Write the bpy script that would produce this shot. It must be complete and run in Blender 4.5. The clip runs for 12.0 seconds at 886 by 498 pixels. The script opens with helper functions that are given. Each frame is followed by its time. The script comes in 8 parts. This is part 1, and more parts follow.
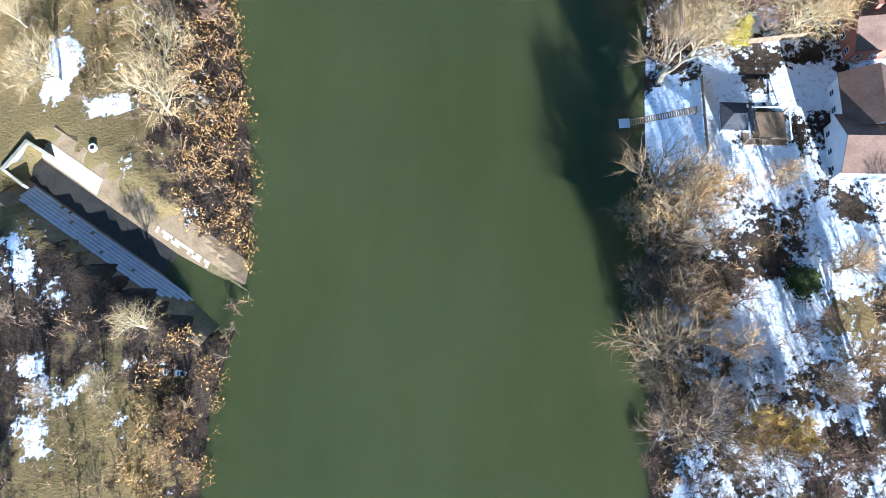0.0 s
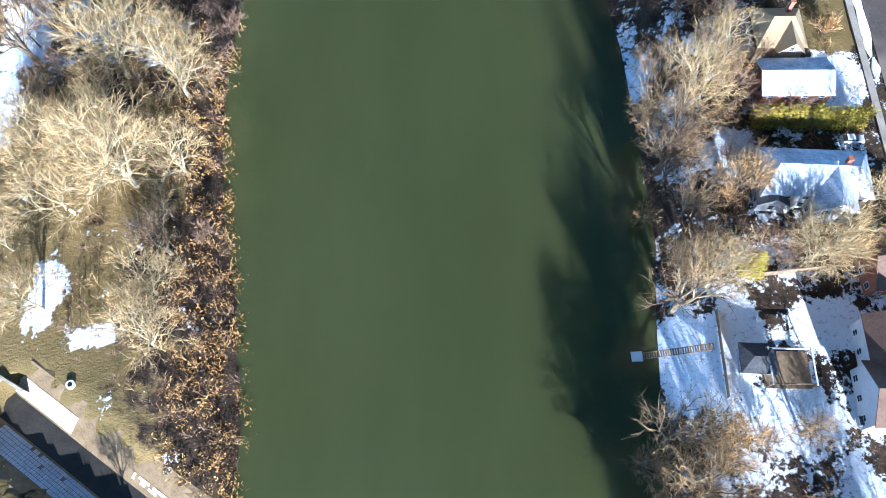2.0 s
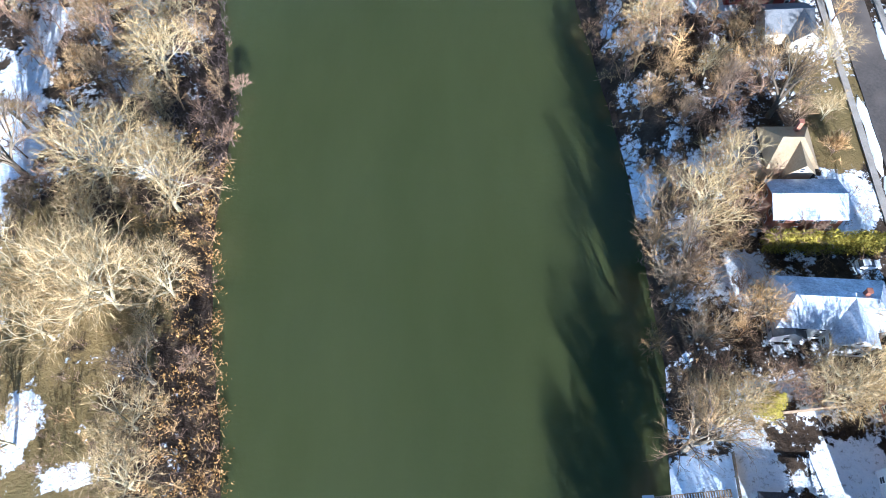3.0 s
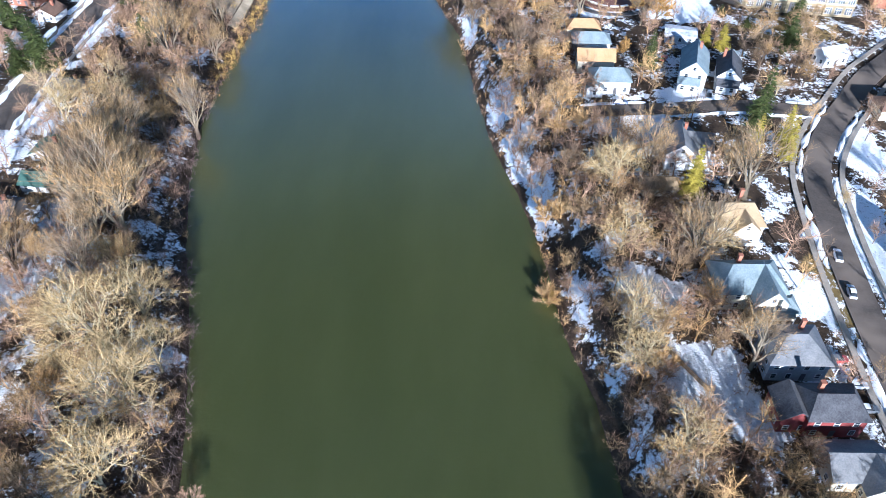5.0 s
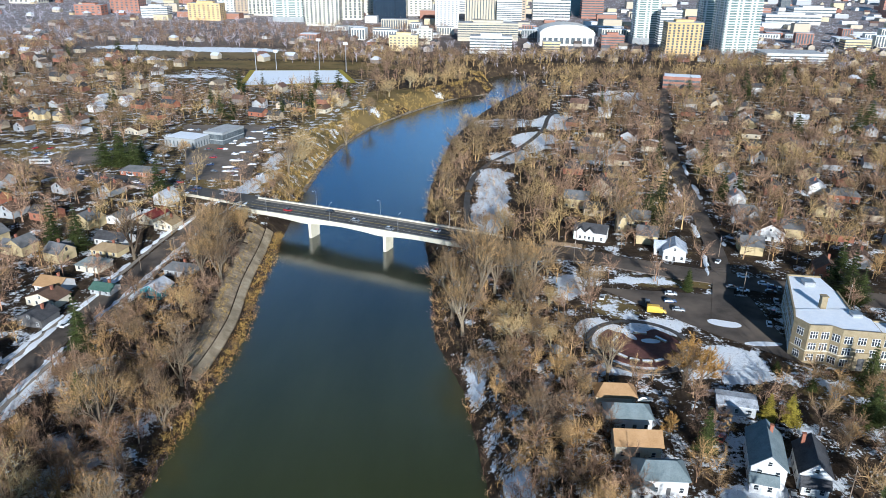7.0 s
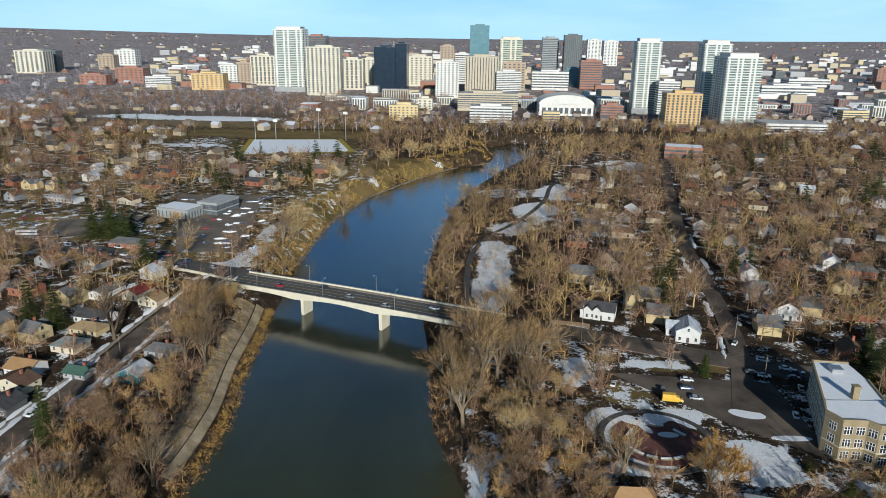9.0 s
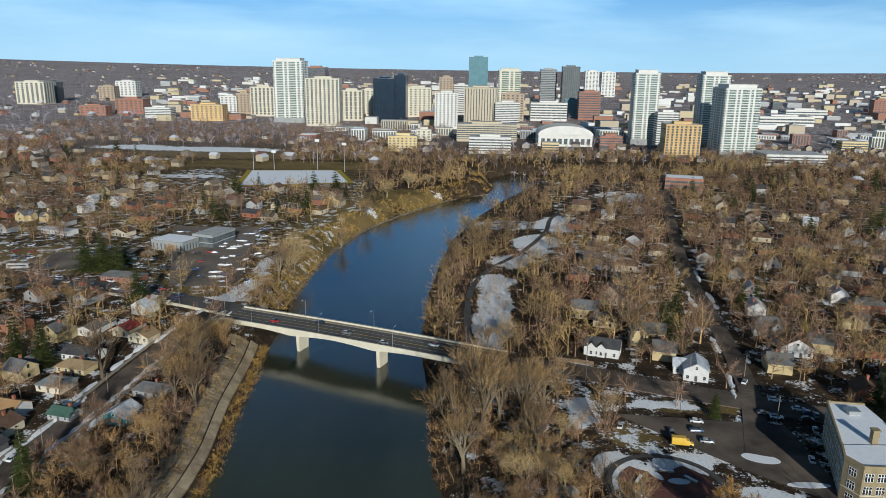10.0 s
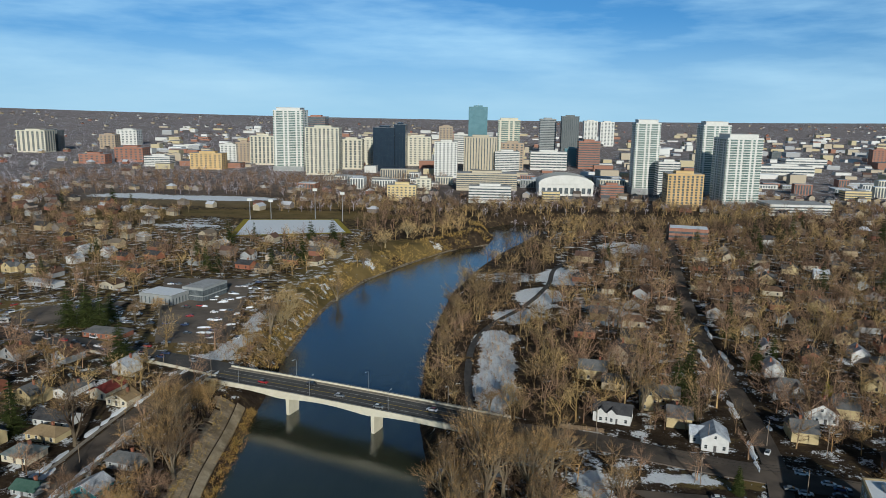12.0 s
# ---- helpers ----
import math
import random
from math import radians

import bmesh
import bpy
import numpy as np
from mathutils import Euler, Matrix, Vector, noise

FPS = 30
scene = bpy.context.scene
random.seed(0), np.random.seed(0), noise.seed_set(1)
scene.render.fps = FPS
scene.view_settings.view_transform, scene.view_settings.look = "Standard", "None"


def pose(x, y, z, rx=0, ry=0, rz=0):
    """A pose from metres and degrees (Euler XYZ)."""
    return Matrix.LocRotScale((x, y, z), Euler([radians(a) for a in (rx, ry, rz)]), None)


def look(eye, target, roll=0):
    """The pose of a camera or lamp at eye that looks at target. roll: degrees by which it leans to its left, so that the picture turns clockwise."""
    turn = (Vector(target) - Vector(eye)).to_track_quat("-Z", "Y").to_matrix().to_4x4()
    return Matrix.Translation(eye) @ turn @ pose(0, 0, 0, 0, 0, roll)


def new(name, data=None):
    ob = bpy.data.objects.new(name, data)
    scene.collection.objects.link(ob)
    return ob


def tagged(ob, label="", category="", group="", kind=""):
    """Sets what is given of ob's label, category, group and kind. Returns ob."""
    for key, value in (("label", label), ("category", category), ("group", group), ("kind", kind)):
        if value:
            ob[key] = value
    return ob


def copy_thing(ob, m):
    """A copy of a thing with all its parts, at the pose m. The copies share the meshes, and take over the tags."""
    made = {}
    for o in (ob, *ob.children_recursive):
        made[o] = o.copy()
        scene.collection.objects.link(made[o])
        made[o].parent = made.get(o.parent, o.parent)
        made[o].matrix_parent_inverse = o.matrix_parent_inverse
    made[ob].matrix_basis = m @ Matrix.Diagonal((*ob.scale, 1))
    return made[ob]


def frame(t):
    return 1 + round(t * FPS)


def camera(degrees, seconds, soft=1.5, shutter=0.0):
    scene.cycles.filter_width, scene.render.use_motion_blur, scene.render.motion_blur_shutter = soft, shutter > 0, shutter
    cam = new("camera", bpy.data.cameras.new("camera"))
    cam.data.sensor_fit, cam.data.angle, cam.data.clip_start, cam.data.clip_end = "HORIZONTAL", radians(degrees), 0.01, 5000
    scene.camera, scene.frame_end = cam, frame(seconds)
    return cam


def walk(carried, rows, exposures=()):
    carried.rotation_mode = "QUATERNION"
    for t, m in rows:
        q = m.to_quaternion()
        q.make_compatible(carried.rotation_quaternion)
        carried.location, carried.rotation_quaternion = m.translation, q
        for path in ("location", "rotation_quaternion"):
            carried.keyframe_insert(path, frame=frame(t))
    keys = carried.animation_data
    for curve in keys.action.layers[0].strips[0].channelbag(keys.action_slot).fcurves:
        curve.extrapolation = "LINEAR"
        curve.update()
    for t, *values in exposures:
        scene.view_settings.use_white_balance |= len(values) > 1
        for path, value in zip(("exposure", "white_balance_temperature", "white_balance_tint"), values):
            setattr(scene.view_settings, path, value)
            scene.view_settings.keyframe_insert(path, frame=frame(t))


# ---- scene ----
cam = camera(62.8, 12.0, soft=0.4)
PATH = [
    (0, (-0.008, -2.012, 119.449), (-0.065, -1.49, 117.52), -6.8),
    (0.5, (-0.103, 3.518, 119.448), (-0.159, 4.105, 117.537), -6.0),
    (1, (-0.35, 9.379, 119.371), (-0.401, 10.044, 117.486), -5.0),
    (1.5, (-0.561, 15.709, 119.347), (-0.609, 16.447, 117.488), -4.3),
    (2, (-0.741, 22.34, 119.438), (-0.786, 23.146, 117.608), -3.8),
    (2.5, (-0.991, 29.273, 119.59), (-1.032, 30.144, 117.79), -3.3),
    (2.7, (-1.079, 32.452, 119.614), (-1.118, 33.349, 117.827), -3.1),
    (4.3, (-1.189, 62.914, 118.909), (-1.211, 64.155, 117.341), 0.7),
    (4.5, (-1.028, 67.835, 118.842), (-1.06, 69.149, 117.335), 0.6),
    (5, (-0.434, 82.751, 118.463), (-0.489, 84.215, 117.101), 0.6),
    (5.5, (-0.496, 98.579, 118.363), (-0.565, 100.17, 117.153), 0.6),
    (6, (-1.067, 115.389, 118.347), (-1.144, 117.092, 117.302), 0.7),
    (6.5, (-1.891, 131.651, 118.283), (-1.975, 133.449, 117.412), 0.7),
    (7, (-2.476, 143.052, 118.196), (-2.564, 144.904, 117.447), 0.7),
    (7.2, (-2.597, 145.996, 118.175), (-2.685, 147.849, 117.428), 0.75),
    (8.8, (-2.937, 158.511, 117.538), (-3.029, 160.418, 116.941), 0.7),
    (9, (-3.02, 160.037, 117.507), (-3.113, 161.949, 116.927), 0.8),
    (9.5, (-3.35, 163.922, 117.494), (-3.443, 165.846, 116.956), 0.8),
    (10, (-3.749, 168.167, 117.409), (-3.841, 170.101, 116.907), 0.8),
    (10.5, (-4.215, 172.232, 117.267), (-4.307, 174.175, 116.803), 0.9),
    (11, (-4.479, 176.215, 117.152), (-4.57, 178.165, 116.72), 0.9),
    (11.5, (-4.638, 180.453, 117.082), (-4.73, 182.409, 116.678), 0.9),
    (12, (-4.51, 184.797, 117.272), (-4.604, 186.76, 116.897), 0.9),
]
walk(cam, [(t, look(eye, target, roll)) for t, eye, target, roll in PATH], exposures=[(0, 1.97, 4780, 10), (2.5, 1.9, 4820, 12), (5, 1.55, 4970, 14), (6.0, 1.10, 5130, 11), (7.0, 0.58, 5330, 9), (7.2, 0.52, 5400, 9), (9, -0.05, 5820, 7), (10.5, -0.32, 5830, 6), (12, -0.45, 5850, 5)])

# ---- world, sun ----
SUN_EL, SUN_AZ = 18.0, 168.0
world = bpy.data.worlds.new("sky")
scene.world = world
world.use_nodes = True
wn, wl = world.node_tree.nodes, world.node_tree.links
sky = wn.new("ShaderNodeTexSky")
sky.sky_type, sky.sun_disc = "NISHITA", False
sky.sun_elevation, sky.sun_rotation = radians(SUN_EL), radians(SUN_AZ)
sky.air_density, sky.dust_density, sky.ozone_density = 1.0, 0.25, 5.0
coord = wn.new("ShaderNodeTexCoord")
stretch = wn.new("ShaderNodeMapping")
stretch.inputs["Scale"].default_value = (1.6, 1.6, 9.0)
stretch.inputs["Rotation"].default_value = (0.0, 0.06, 0.0)
cirrus = wn.new("ShaderNodeTexNoise")
cirrus.inputs["Scale"].default_value, cirrus.inputs["Detail"].default_value, cirrus.inputs["Roughness"].default_value = 1.9, 6, 0.55
veil = wn.new("ShaderNodeMapRange")
veil.inputs["From Min"].default_value, veil.inputs["From Max"].default_value = 0.42, 0.82
veil.inputs["To Max"].default_value = 0.9
white = wn.new("ShaderNodeMix")
white.data_type = "RGBA"
white.inputs["B"].default_value = (9.5, 9.6, 10.2, 1)
wl.new(coord.outputs["Generated"], stretch.inputs["Vector"])
wl.new(stretch.outputs["Vector"], cirrus.inputs["Vector"])
wl.new(cirrus.outputs["Fac"], veil.inputs["Value"])
wl.new(veil.outputs["Result"], white.inputs["Factor"])
lift = wn.new("ShaderNodeMapping")
lift.inputs["Location"].default_value = (0, 0, 0.10)
wl.new(coord.outputs["Generated"], lift.inputs["Vector"])
wl.new(lift.outputs["Vector"], sky.inputs["Vector"])
wl.new(sky.outputs["Color"], white.inputs["A"])
low = wn.new("ShaderNodeMapRange")
low.interpolation_type = "SMOOTHSTEP"
low.inputs["From Min"].default_value, low.inputs["From Max"].default_value = -0.01, 0.13
low.inputs["To Min"].default_value, low.inputs["To Max"].default_value = 0.72, 0.0
pale = wn.new("ShaderNodeMix")
pale.data_type = "RGBA"
pale.inputs["B"].default_value = (7.6, 7.4, 7.8, 1)
wl.new(low.outputs["Result"], pale.inputs["Factor"])
wl.new(white.outputs["Result"], pale.inputs["A"])
cool = wn.new("ShaderNodeMix")
cool.data_type, cool.blend_type = "RGBA", "MULTIPLY"
cool.inputs["Factor"].default_value, cool.inputs["B"].default_value = 1.0, (0.70, 1.0, 1.10, 1)
wl.new(pale.outputs["Result"], cool.inputs["A"])
split = wn.new("ShaderNodeSeparateXYZ")
haze = wn.new("ShaderNodeMapRange")
haze.interpolation_type = "SMOOTHSTEP"
haze.inputs["From Min"].default_value, haze.inputs["From Max"].default_value = 0.22, 0.7
haze.inputs["To Min"].default_value, haze.inputs["To Max"].default_value = 2.4, 0.1
glow = wn.new("ShaderNodeMix")
glow.data_type, glow.blend_type = "RGBA", "MULTIPLY"
glow.inputs["Factor"].default_value = 1.0
wl.new(coord.outputs["Generated"], split.inputs["Vector"])
wl.new(split.outputs["Z"], haze.inputs["Value"])
wl.new(split.outputs["Z"], low.inputs["Value"])
wl.new(cool.outputs["Result"], glow.inputs["A"])
wl.new(haze.outputs["Result"], glow.inputs["B"])
wl.new(glow.outputs["Result"], wn["Background"].inputs["Color"])
wn["Background"].inputs["Strength"].default_value = 0.05

sun = new("sun", bpy.data.lights.new("sun", "SUN"))
sun.data.energy, sun.data.angle, sun.data.color = 5.0, radians(0.5), (1.0, 0.91, 0.77)
TO_SUN = Vector((math.sin(radians(SUN_AZ)) * math.cos(radians(SUN_EL)), math.cos(radians(SUN_AZ)) * math.cos(radians(SUN_EL)), math.sin(radians(SUN_EL))))
sun.matrix_world = look(Vector((0, 0, 300)) + 100 * TO_SUN, (0, 0, 300))


# ---- materials ----
def nodes_of(name):
    m = bpy.data.materials.new(name)
    m.use_nodes = True
    n, l = m.node_tree.nodes, m.node_tree.links
    return m, n, l, n["Principled BSDF"]


def noise_node(n, l, scale, detail=4, rough=0.6, vector=None):
    t = n.new("ShaderNodeTexNoise")
    t.inputs["Scale"].default_value, t.inputs["Detail"].default_value, t.inputs["Roughness"].default_value = scale, detail, rough
    if vector:
        l.new(vector, t.inputs["Vector"])
    return t


def mix_node(n, l, fac, a, b):
    m = n.new("ShaderNodeMix")
    m.data_type = "RGBA"
    for key, v in (("Factor", fac), ("A", a), ("B", b)):
        if isinstance(v, (int, float)):
            m.inputs[key].default_value = v
        elif isinstance(v, tuple):
            m.inputs[key].default_value = (*v, 1)
        else:
            l.new(v, m.inputs[key])
    return m.outputs["Result"]


def range_node(n, l, value, a, b, c=0.0, d=1.0):
    r = n.new("ShaderNodeMapRange")
    l.new(value, r.inputs["Value"])
    for key, v in (("From Min", a), ("From Max", b), ("To Min", c), ("To Max", d)):
        r.inputs[key].default_value = v
    return r.outputs["Result"]


def math_node(n, l, op, a, b):
    m = n.new("ShaderNodeMath")
    m.operation = op
    for i, v in enumerate((a, b)):
        if isinstance(v, (int, float)):
            m.inputs[i].default_value = v
        else:
            l.new(v, m.inputs[i])
    return m.outputs["Value"]


def surface(name, c1, c2, scale=1.0, rough=0.8, bump=0.0, fine=8.0, varied=0.0, metal=0.0, c3=None, coarse=0.08, island=0.0):
    """Two colours mixed by noise at two scales (in metres), with bump; varied: lightness by object; island: lightness by loose piece; c3: a third colour in broad patches."""
    m, n, l, b = nodes_of(name)
    place = n.new("ShaderNodeNewGeometry").outputs["Position"]
    big, small = noise_node(n, l, scale, 5, 0.65, place), noise_node(n, l, scale * fine, 3, 0.6, place)
    f = math_node(n, l, "ADD", math_node(n, l, "MULTIPLY", big.outputs["Fac"], 0.6), math_node(n, l, "MULTIPLY", small.outputs["Fac"], 0.4))
    col = mix_node(n, l, range_node(n, l, f, 0.36, 0.64), c1, c2)
    if c3:
        patch = noise_node(n, l, coarse, 3, 0.6, place)
        col = mix_node(n, l, range_node(n, l, patch.outputs["Fac"], 0.42, 0.62), col, c3)
    if varied:
        info = n.new("ShaderNodeObjectInfo")
        hsv = n.new("ShaderNodeHueSaturation")
        l.new(range_node(n, l, info.outputs["Random"], 0, 1, 1 - varied, 1 + varied), hsv.inputs["Value"])
        l.new(col, hsv.inputs["Color"])
        col = hsv.outputs["Color"]
    if island:
        each = n.new("ShaderNodeHueSaturation")
        l.new(range_node(n, l, n.new("ShaderNodeNewGeometry").outputs["Random Per Island"], 0, 1, 1 - island, 1 + island), each.inputs["Value"])
        l.new(col, each.inputs["Color"])
        col = each.outputs["Color"]
    l.new(col, b.inputs["Base Color"])
    b.inputs["Roughness"].default_value, b.inputs["Metallic"].default_value = rough, metal
    b.inputs["Specular IOR Level"].default_value = 0.5 if rough < 0.6 else 0.25 if rough < 0.84 else 0.08
    if bump:
        bp = n.new("ShaderNodeBump")
        bp.inputs["Strength"].default_value, bp.inputs["Distance"].default_value = min(1, bump), 0.05
        l.new(small.outputs["Fac"], bp.inputs["Height"])
        l.new(bp.outputs["Normal"], b.inputs["Normal"])
    return m


def ground_material():
    """Leaf litter, dry grass and mud with melting snow, in the amounts that the sheet's vertices carry."""
    m, n, l, b = nodes_of("winter_ground")
    place = n.new("ShaderNodeNewGeometry").outputs["Position"]
    snow_amount, grass_amount = n.new("ShaderNodeAttribute"), n.new("ShaderNodeAttribute")
    snow_amount.attribute_name, grass_amount.attribute_name = "snow", "grass"
    broad, mid, fine = noise_node(n, l, 0.035, 5, 0.6, place), noise_node(n, l, 0.22, 6, 0.68, place), noise_node(n, l, 1.6, 4, 0.7, place)
    litter = mix_node(n, l, range_node(n, l, mid.outputs["Fac"], 0.38, 0.62), (0.020, 0.014, 0.010), (0.070, 0.050, 0.034))
    litter = mix_node(n, l, range_node(n, l, fine.outputs["Fac"], 0.4, 0.7, 0, 0.5), litter, (0.095, 0.067, 0.043))
    grass = mix_node(n, l, range_node(n, l, broad.outputs["Fac"], 0.42, 0.64), (0.235, 0.165, 0.065), (0.115, 0.092, 0.034))
    grass = mix_node(n, l, range_node(n, l, fine.outputs["Fac"], 0.35, 0.7, 0, 0.6), grass, (0.19, 0.132, 0.06))
    g = math_node(n, l, "ADD", grass_amount.outputs["Fac"], range_node(n, l, mid.outputs["Fac"], 0.3, 0.7, -0.35, 0.35))
    soil = mix_node(n, l, range_node(n, l, g, 0.4, 0.6), litter, grass)
    # Past about 1050 m the soil blends into a much paler mauve-brown.
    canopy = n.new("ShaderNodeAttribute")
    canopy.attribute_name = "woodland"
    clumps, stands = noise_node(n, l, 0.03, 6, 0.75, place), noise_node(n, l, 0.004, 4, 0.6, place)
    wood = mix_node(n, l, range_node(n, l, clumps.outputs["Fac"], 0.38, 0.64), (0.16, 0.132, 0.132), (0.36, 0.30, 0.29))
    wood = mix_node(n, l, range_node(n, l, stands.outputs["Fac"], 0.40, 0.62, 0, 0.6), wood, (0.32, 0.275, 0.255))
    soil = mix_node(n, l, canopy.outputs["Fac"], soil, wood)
    drift = noise_node(n, l, 0.13, 7, 0.62, place)
    crumbs = noise_node(n, l, 0.9, 5, 0.75, place)
    s = math_node(n, l, "ADD", math_node(n, l, "MULTIPLY", drift.outputs["Fac"], 0.85), math_node(n, l, "MULTIPLY", crumbs.outputs["Fac"], 0.55))
    s = math_node(n, l, "ADD", s, math_node(n, l, "SUBTRACT", math_node(n, l, "MULTIPLY", snow_amount.outputs["Fac"], 0.42), 0.21))
    cover = range_node(n, l, s, 0.69, 0.735)
    debris = noise_node(n, l, 1.1, 6, 0.8, place)
    cover = math_node(n, l, "MULTIPLY", cover, range_node(n, l, debris.outputs["Fac"], 0.55, 0.66, 1.0, 0.4))
    snow = mix_node(n, l, range_node(n, l, crumbs.outputs["Fac"], 0.3, 0.7), (0.80, 0.84, 0.90), (0.91, 0.93, 0.96))
    l.new(mix_node(n, l, cover, soil, snow), b.inputs["Base Color"])
    b.inputs["Roughness"].default_value, b.inputs["Specular IOR Level"].default_value = 0.9, 0.08
    bp = n.new("ShaderNodeBump")
    bp.inputs["Strength"].default_value, bp.inputs["Distance"].default_value = 0.9, 0.35
    l.new(math_node(n, l, "ADD", fine.outputs["Fac"], math_node(n, l, "MULTIPLY", cover, 0.3)), bp.inputs["Height"])
    l.new(bp.outputs["Normal"], b.inputs["Normal"])
    return m


def water_material():
    m, n, l, b = nodes_of("river_water")
    place = n.new("ShaderNodeNewGeometry").outputs["Position"]
    stretch = n.new("ShaderNodeMapping")
    stretch.inputs["Scale"].default_value = (0.03, 0.008, 0.03)
    l.new(place, stretch.inputs["Vector"])
    silt = noise_node(n, l, 1.0, 5, 0.6, stretch.outputs["Vector"])
    # Base colour darkens along y, 250 to 440; it follows no modelled depth.
    paler_tone = mix_node(n, l, range_node(n, l, silt.outputs["Fac"], 0.35, 0.65), (0.057, 0.067, 0.021), (0.070, 0.080, 0.028))
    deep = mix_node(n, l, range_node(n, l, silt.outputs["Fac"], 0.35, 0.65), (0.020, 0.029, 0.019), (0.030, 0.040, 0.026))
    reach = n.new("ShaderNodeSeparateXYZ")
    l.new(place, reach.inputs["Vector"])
    l.new(mix_node(n, l, range_node(n, l, reach.outputs["Y"], 250, 440), paler_tone, deep), b.inputs["Base Color"])
    b.inputs["Roughness"].default_value, b.inputs["IOR"].default_value = 0.14, 1.8
    b.inputs["Subsurface Weight"].default_value, b.inputs["Subsurface Scale"].default_value = 1.0, 4.5
    b.inputs["Subsurface Radius"].default_value = (1.0, 1.0, 0.8)
    ripple, swell = noise_node(n, l, 0.9, 4, 0.6, place), noise_node(n, l, 0.12, 3, 0.5, place)
    bp = n.new("ShaderNodeBump")
    bp.inputs["Strength"].default_value, bp.inputs["Distance"].default_value = 0.25, 0.15
    l.new(math_node(n, l, "ADD", ripple.outputs["Fac"], math_node(n, l, "MULTIPLY", swell.outputs["Fac"], 1.5)), bp.inputs["Height"])
    l.new(bp.outputs["Normal"], b.inputs["Normal"])
    return m


def paint_material():
    """Car paint, its colour picked by object."""
    m, n, l, b = nodes_of("car_paint")
    info, ramp = n.new("ShaderNodeObjectInfo"), n.new("ShaderNodeValToRGB")
    ramp.color_ramp.interpolation = "CONSTANT"
    ramp.color_ramp.elements[0].color = (0.75, 0.76, 0.78, 1)
    ramp.color_ramp.elements[1].position, ramp.color_ramp.elements[1].color = 0.3, (0.02, 0.021, 0.024, 1)
    for at, c in ((0.52, (0.16, 0.17, 0.18)), (0.7, (0.42, 0.43, 0.45)), (0.82, (0.03, 0.06, 0.16)), (0.91, (0.35, 0.02, 0.02))):
        e = ramp.color_ramp.elements.new(at)
        e.color = (*c, 1)
    l.new(info.outputs["Random"], ramp.inputs["Fac"])
    grime = noise_node(n, l, 2.5, 4)
    l.new(mix_node(n, l, range_node(n, l, grime.outputs["Fac"], 0.5, 0.8, 0, 0.25), ramp.outputs["Color"], (0.3, 0.27, 0.23)), b.inputs["Base Color"])
    b.inputs["Roughness"].default_value, b.inputs["Coat Weight"].default_value = 0.3, 0.6
    return m


M = {}
M["ground"], M["water"], M["paint"] = ground_material(), water_material(), paint_material()
M["asphalt"] = surface("asphalt", (0.066, 0.056, 0.049), (0.108, 0.092, 0.08), 0.15, 0.9, 0.4, 12, c3=(0.175, 0.142, 0.115), coarse=0.05)
M["lot_asphalt"] = surface("faded_lot_asphalt", (0.13, 0.11, 0.092), (0.20, 0.17, 0.145), 0.15, 0.9, 0.4, 12, c3=(0.24, 0.20, 0.165), coarse=0.06)
M["bridge_asphalt"] = surface("worn_asphalt", (0.085, 0.083, 0.082), (0.14, 0.135, 0.13), 0.12, 0.9, 0.3, 14)
M["concrete"] = surface("concrete", (0.56, 0.52, 0.40), (0.70, 0.65, 0.52), 0.3, 0.85, 0.3, 9)
M["slab"] = surface("weathered_pale_concrete", (0.30, 0.27, 0.20), (0.44, 0.40, 0.31), 0.5, 0.9, 0.4, 7, c3=(0.22, 0.19, 0.135), coarse=0.3)
M["pavement"] = surface("pavement", (0.24, 0.21, 0.175), (0.36, 0.32, 0.27), 0.4, 0.9, 0.3)
M["path"] = surface("path_asphalt", (0.07, 0.068, 0.07), (0.12, 0.115, 0.11), 0.3, 0.9, 0.3)
M["snow"] = surface("snow", (0.80, 0.84, 0.91), (0.92, 0.94, 0.97), 0.5, 0.7, 0.35, 5)
M["line"] = surface("road_paint", (0.55, 0.54, 0.5), (0.7, 0.69, 0.62), 1.0, 0.8)
M["yellow_line"] = surface("yellow_road_paint", (0.5, 0.36, 0.06), (0.6, 0.45, 0.1), 1.0, 0.8)
M["old_concrete"] = surface("old_concrete", (0.20, 0.175, 0.14), (0.34, 0.30, 0.24), 0.5, 0.9, 0.5, 6, c3=(0.10, 0.07, 0.045), coarse=0.35)
M["bark"] = surface("bark", (0.128, 0.100, 0.068), (0.272, 0.224, 0.152), 0.8, 0.95, 0.6, 6, varied=0.25, c3=(0.096, 0.068, 0.048), coarse=0.05)
M["bark_pale"] = surface("pale_bark", (0.315, 0.255, 0.149), (0.493, 0.416, 0.255), 0.8, 0.95, 0.5, 6, varied=0.12)
M["twig"] = surface("twigs", (0.31, 0.185, 0.075), (0.56, 0.37, 0.165), 0.12, 0.9, 0, 4, varied=0.25, c3=(0.176, 0.124, 0.084), coarse=0.06, island=0.6)
M["twig_pale"] = surface("pale_twigs", (0.34, 0.232, 0.10), (0.55, 0.39, 0.19), 0.2, 0.9, 0, 4, varied=0.15, island=0.5)
M["twig_red"] = surface("reddish_twigs", (0.18, 0.112, 0.074), (0.36, 0.235, 0.15), 0.15, 0.9, 0, 4, varied=0.2, island=0.7)
# The shade on the left bank is put into this twig colour.
M["twig_shade"] = surface("shade_toned_twigs", (0.068, 0.050, 0.042), (0.160, 0.116, 0.096), 0.3, 0.9, 0, 4, island=0.6)
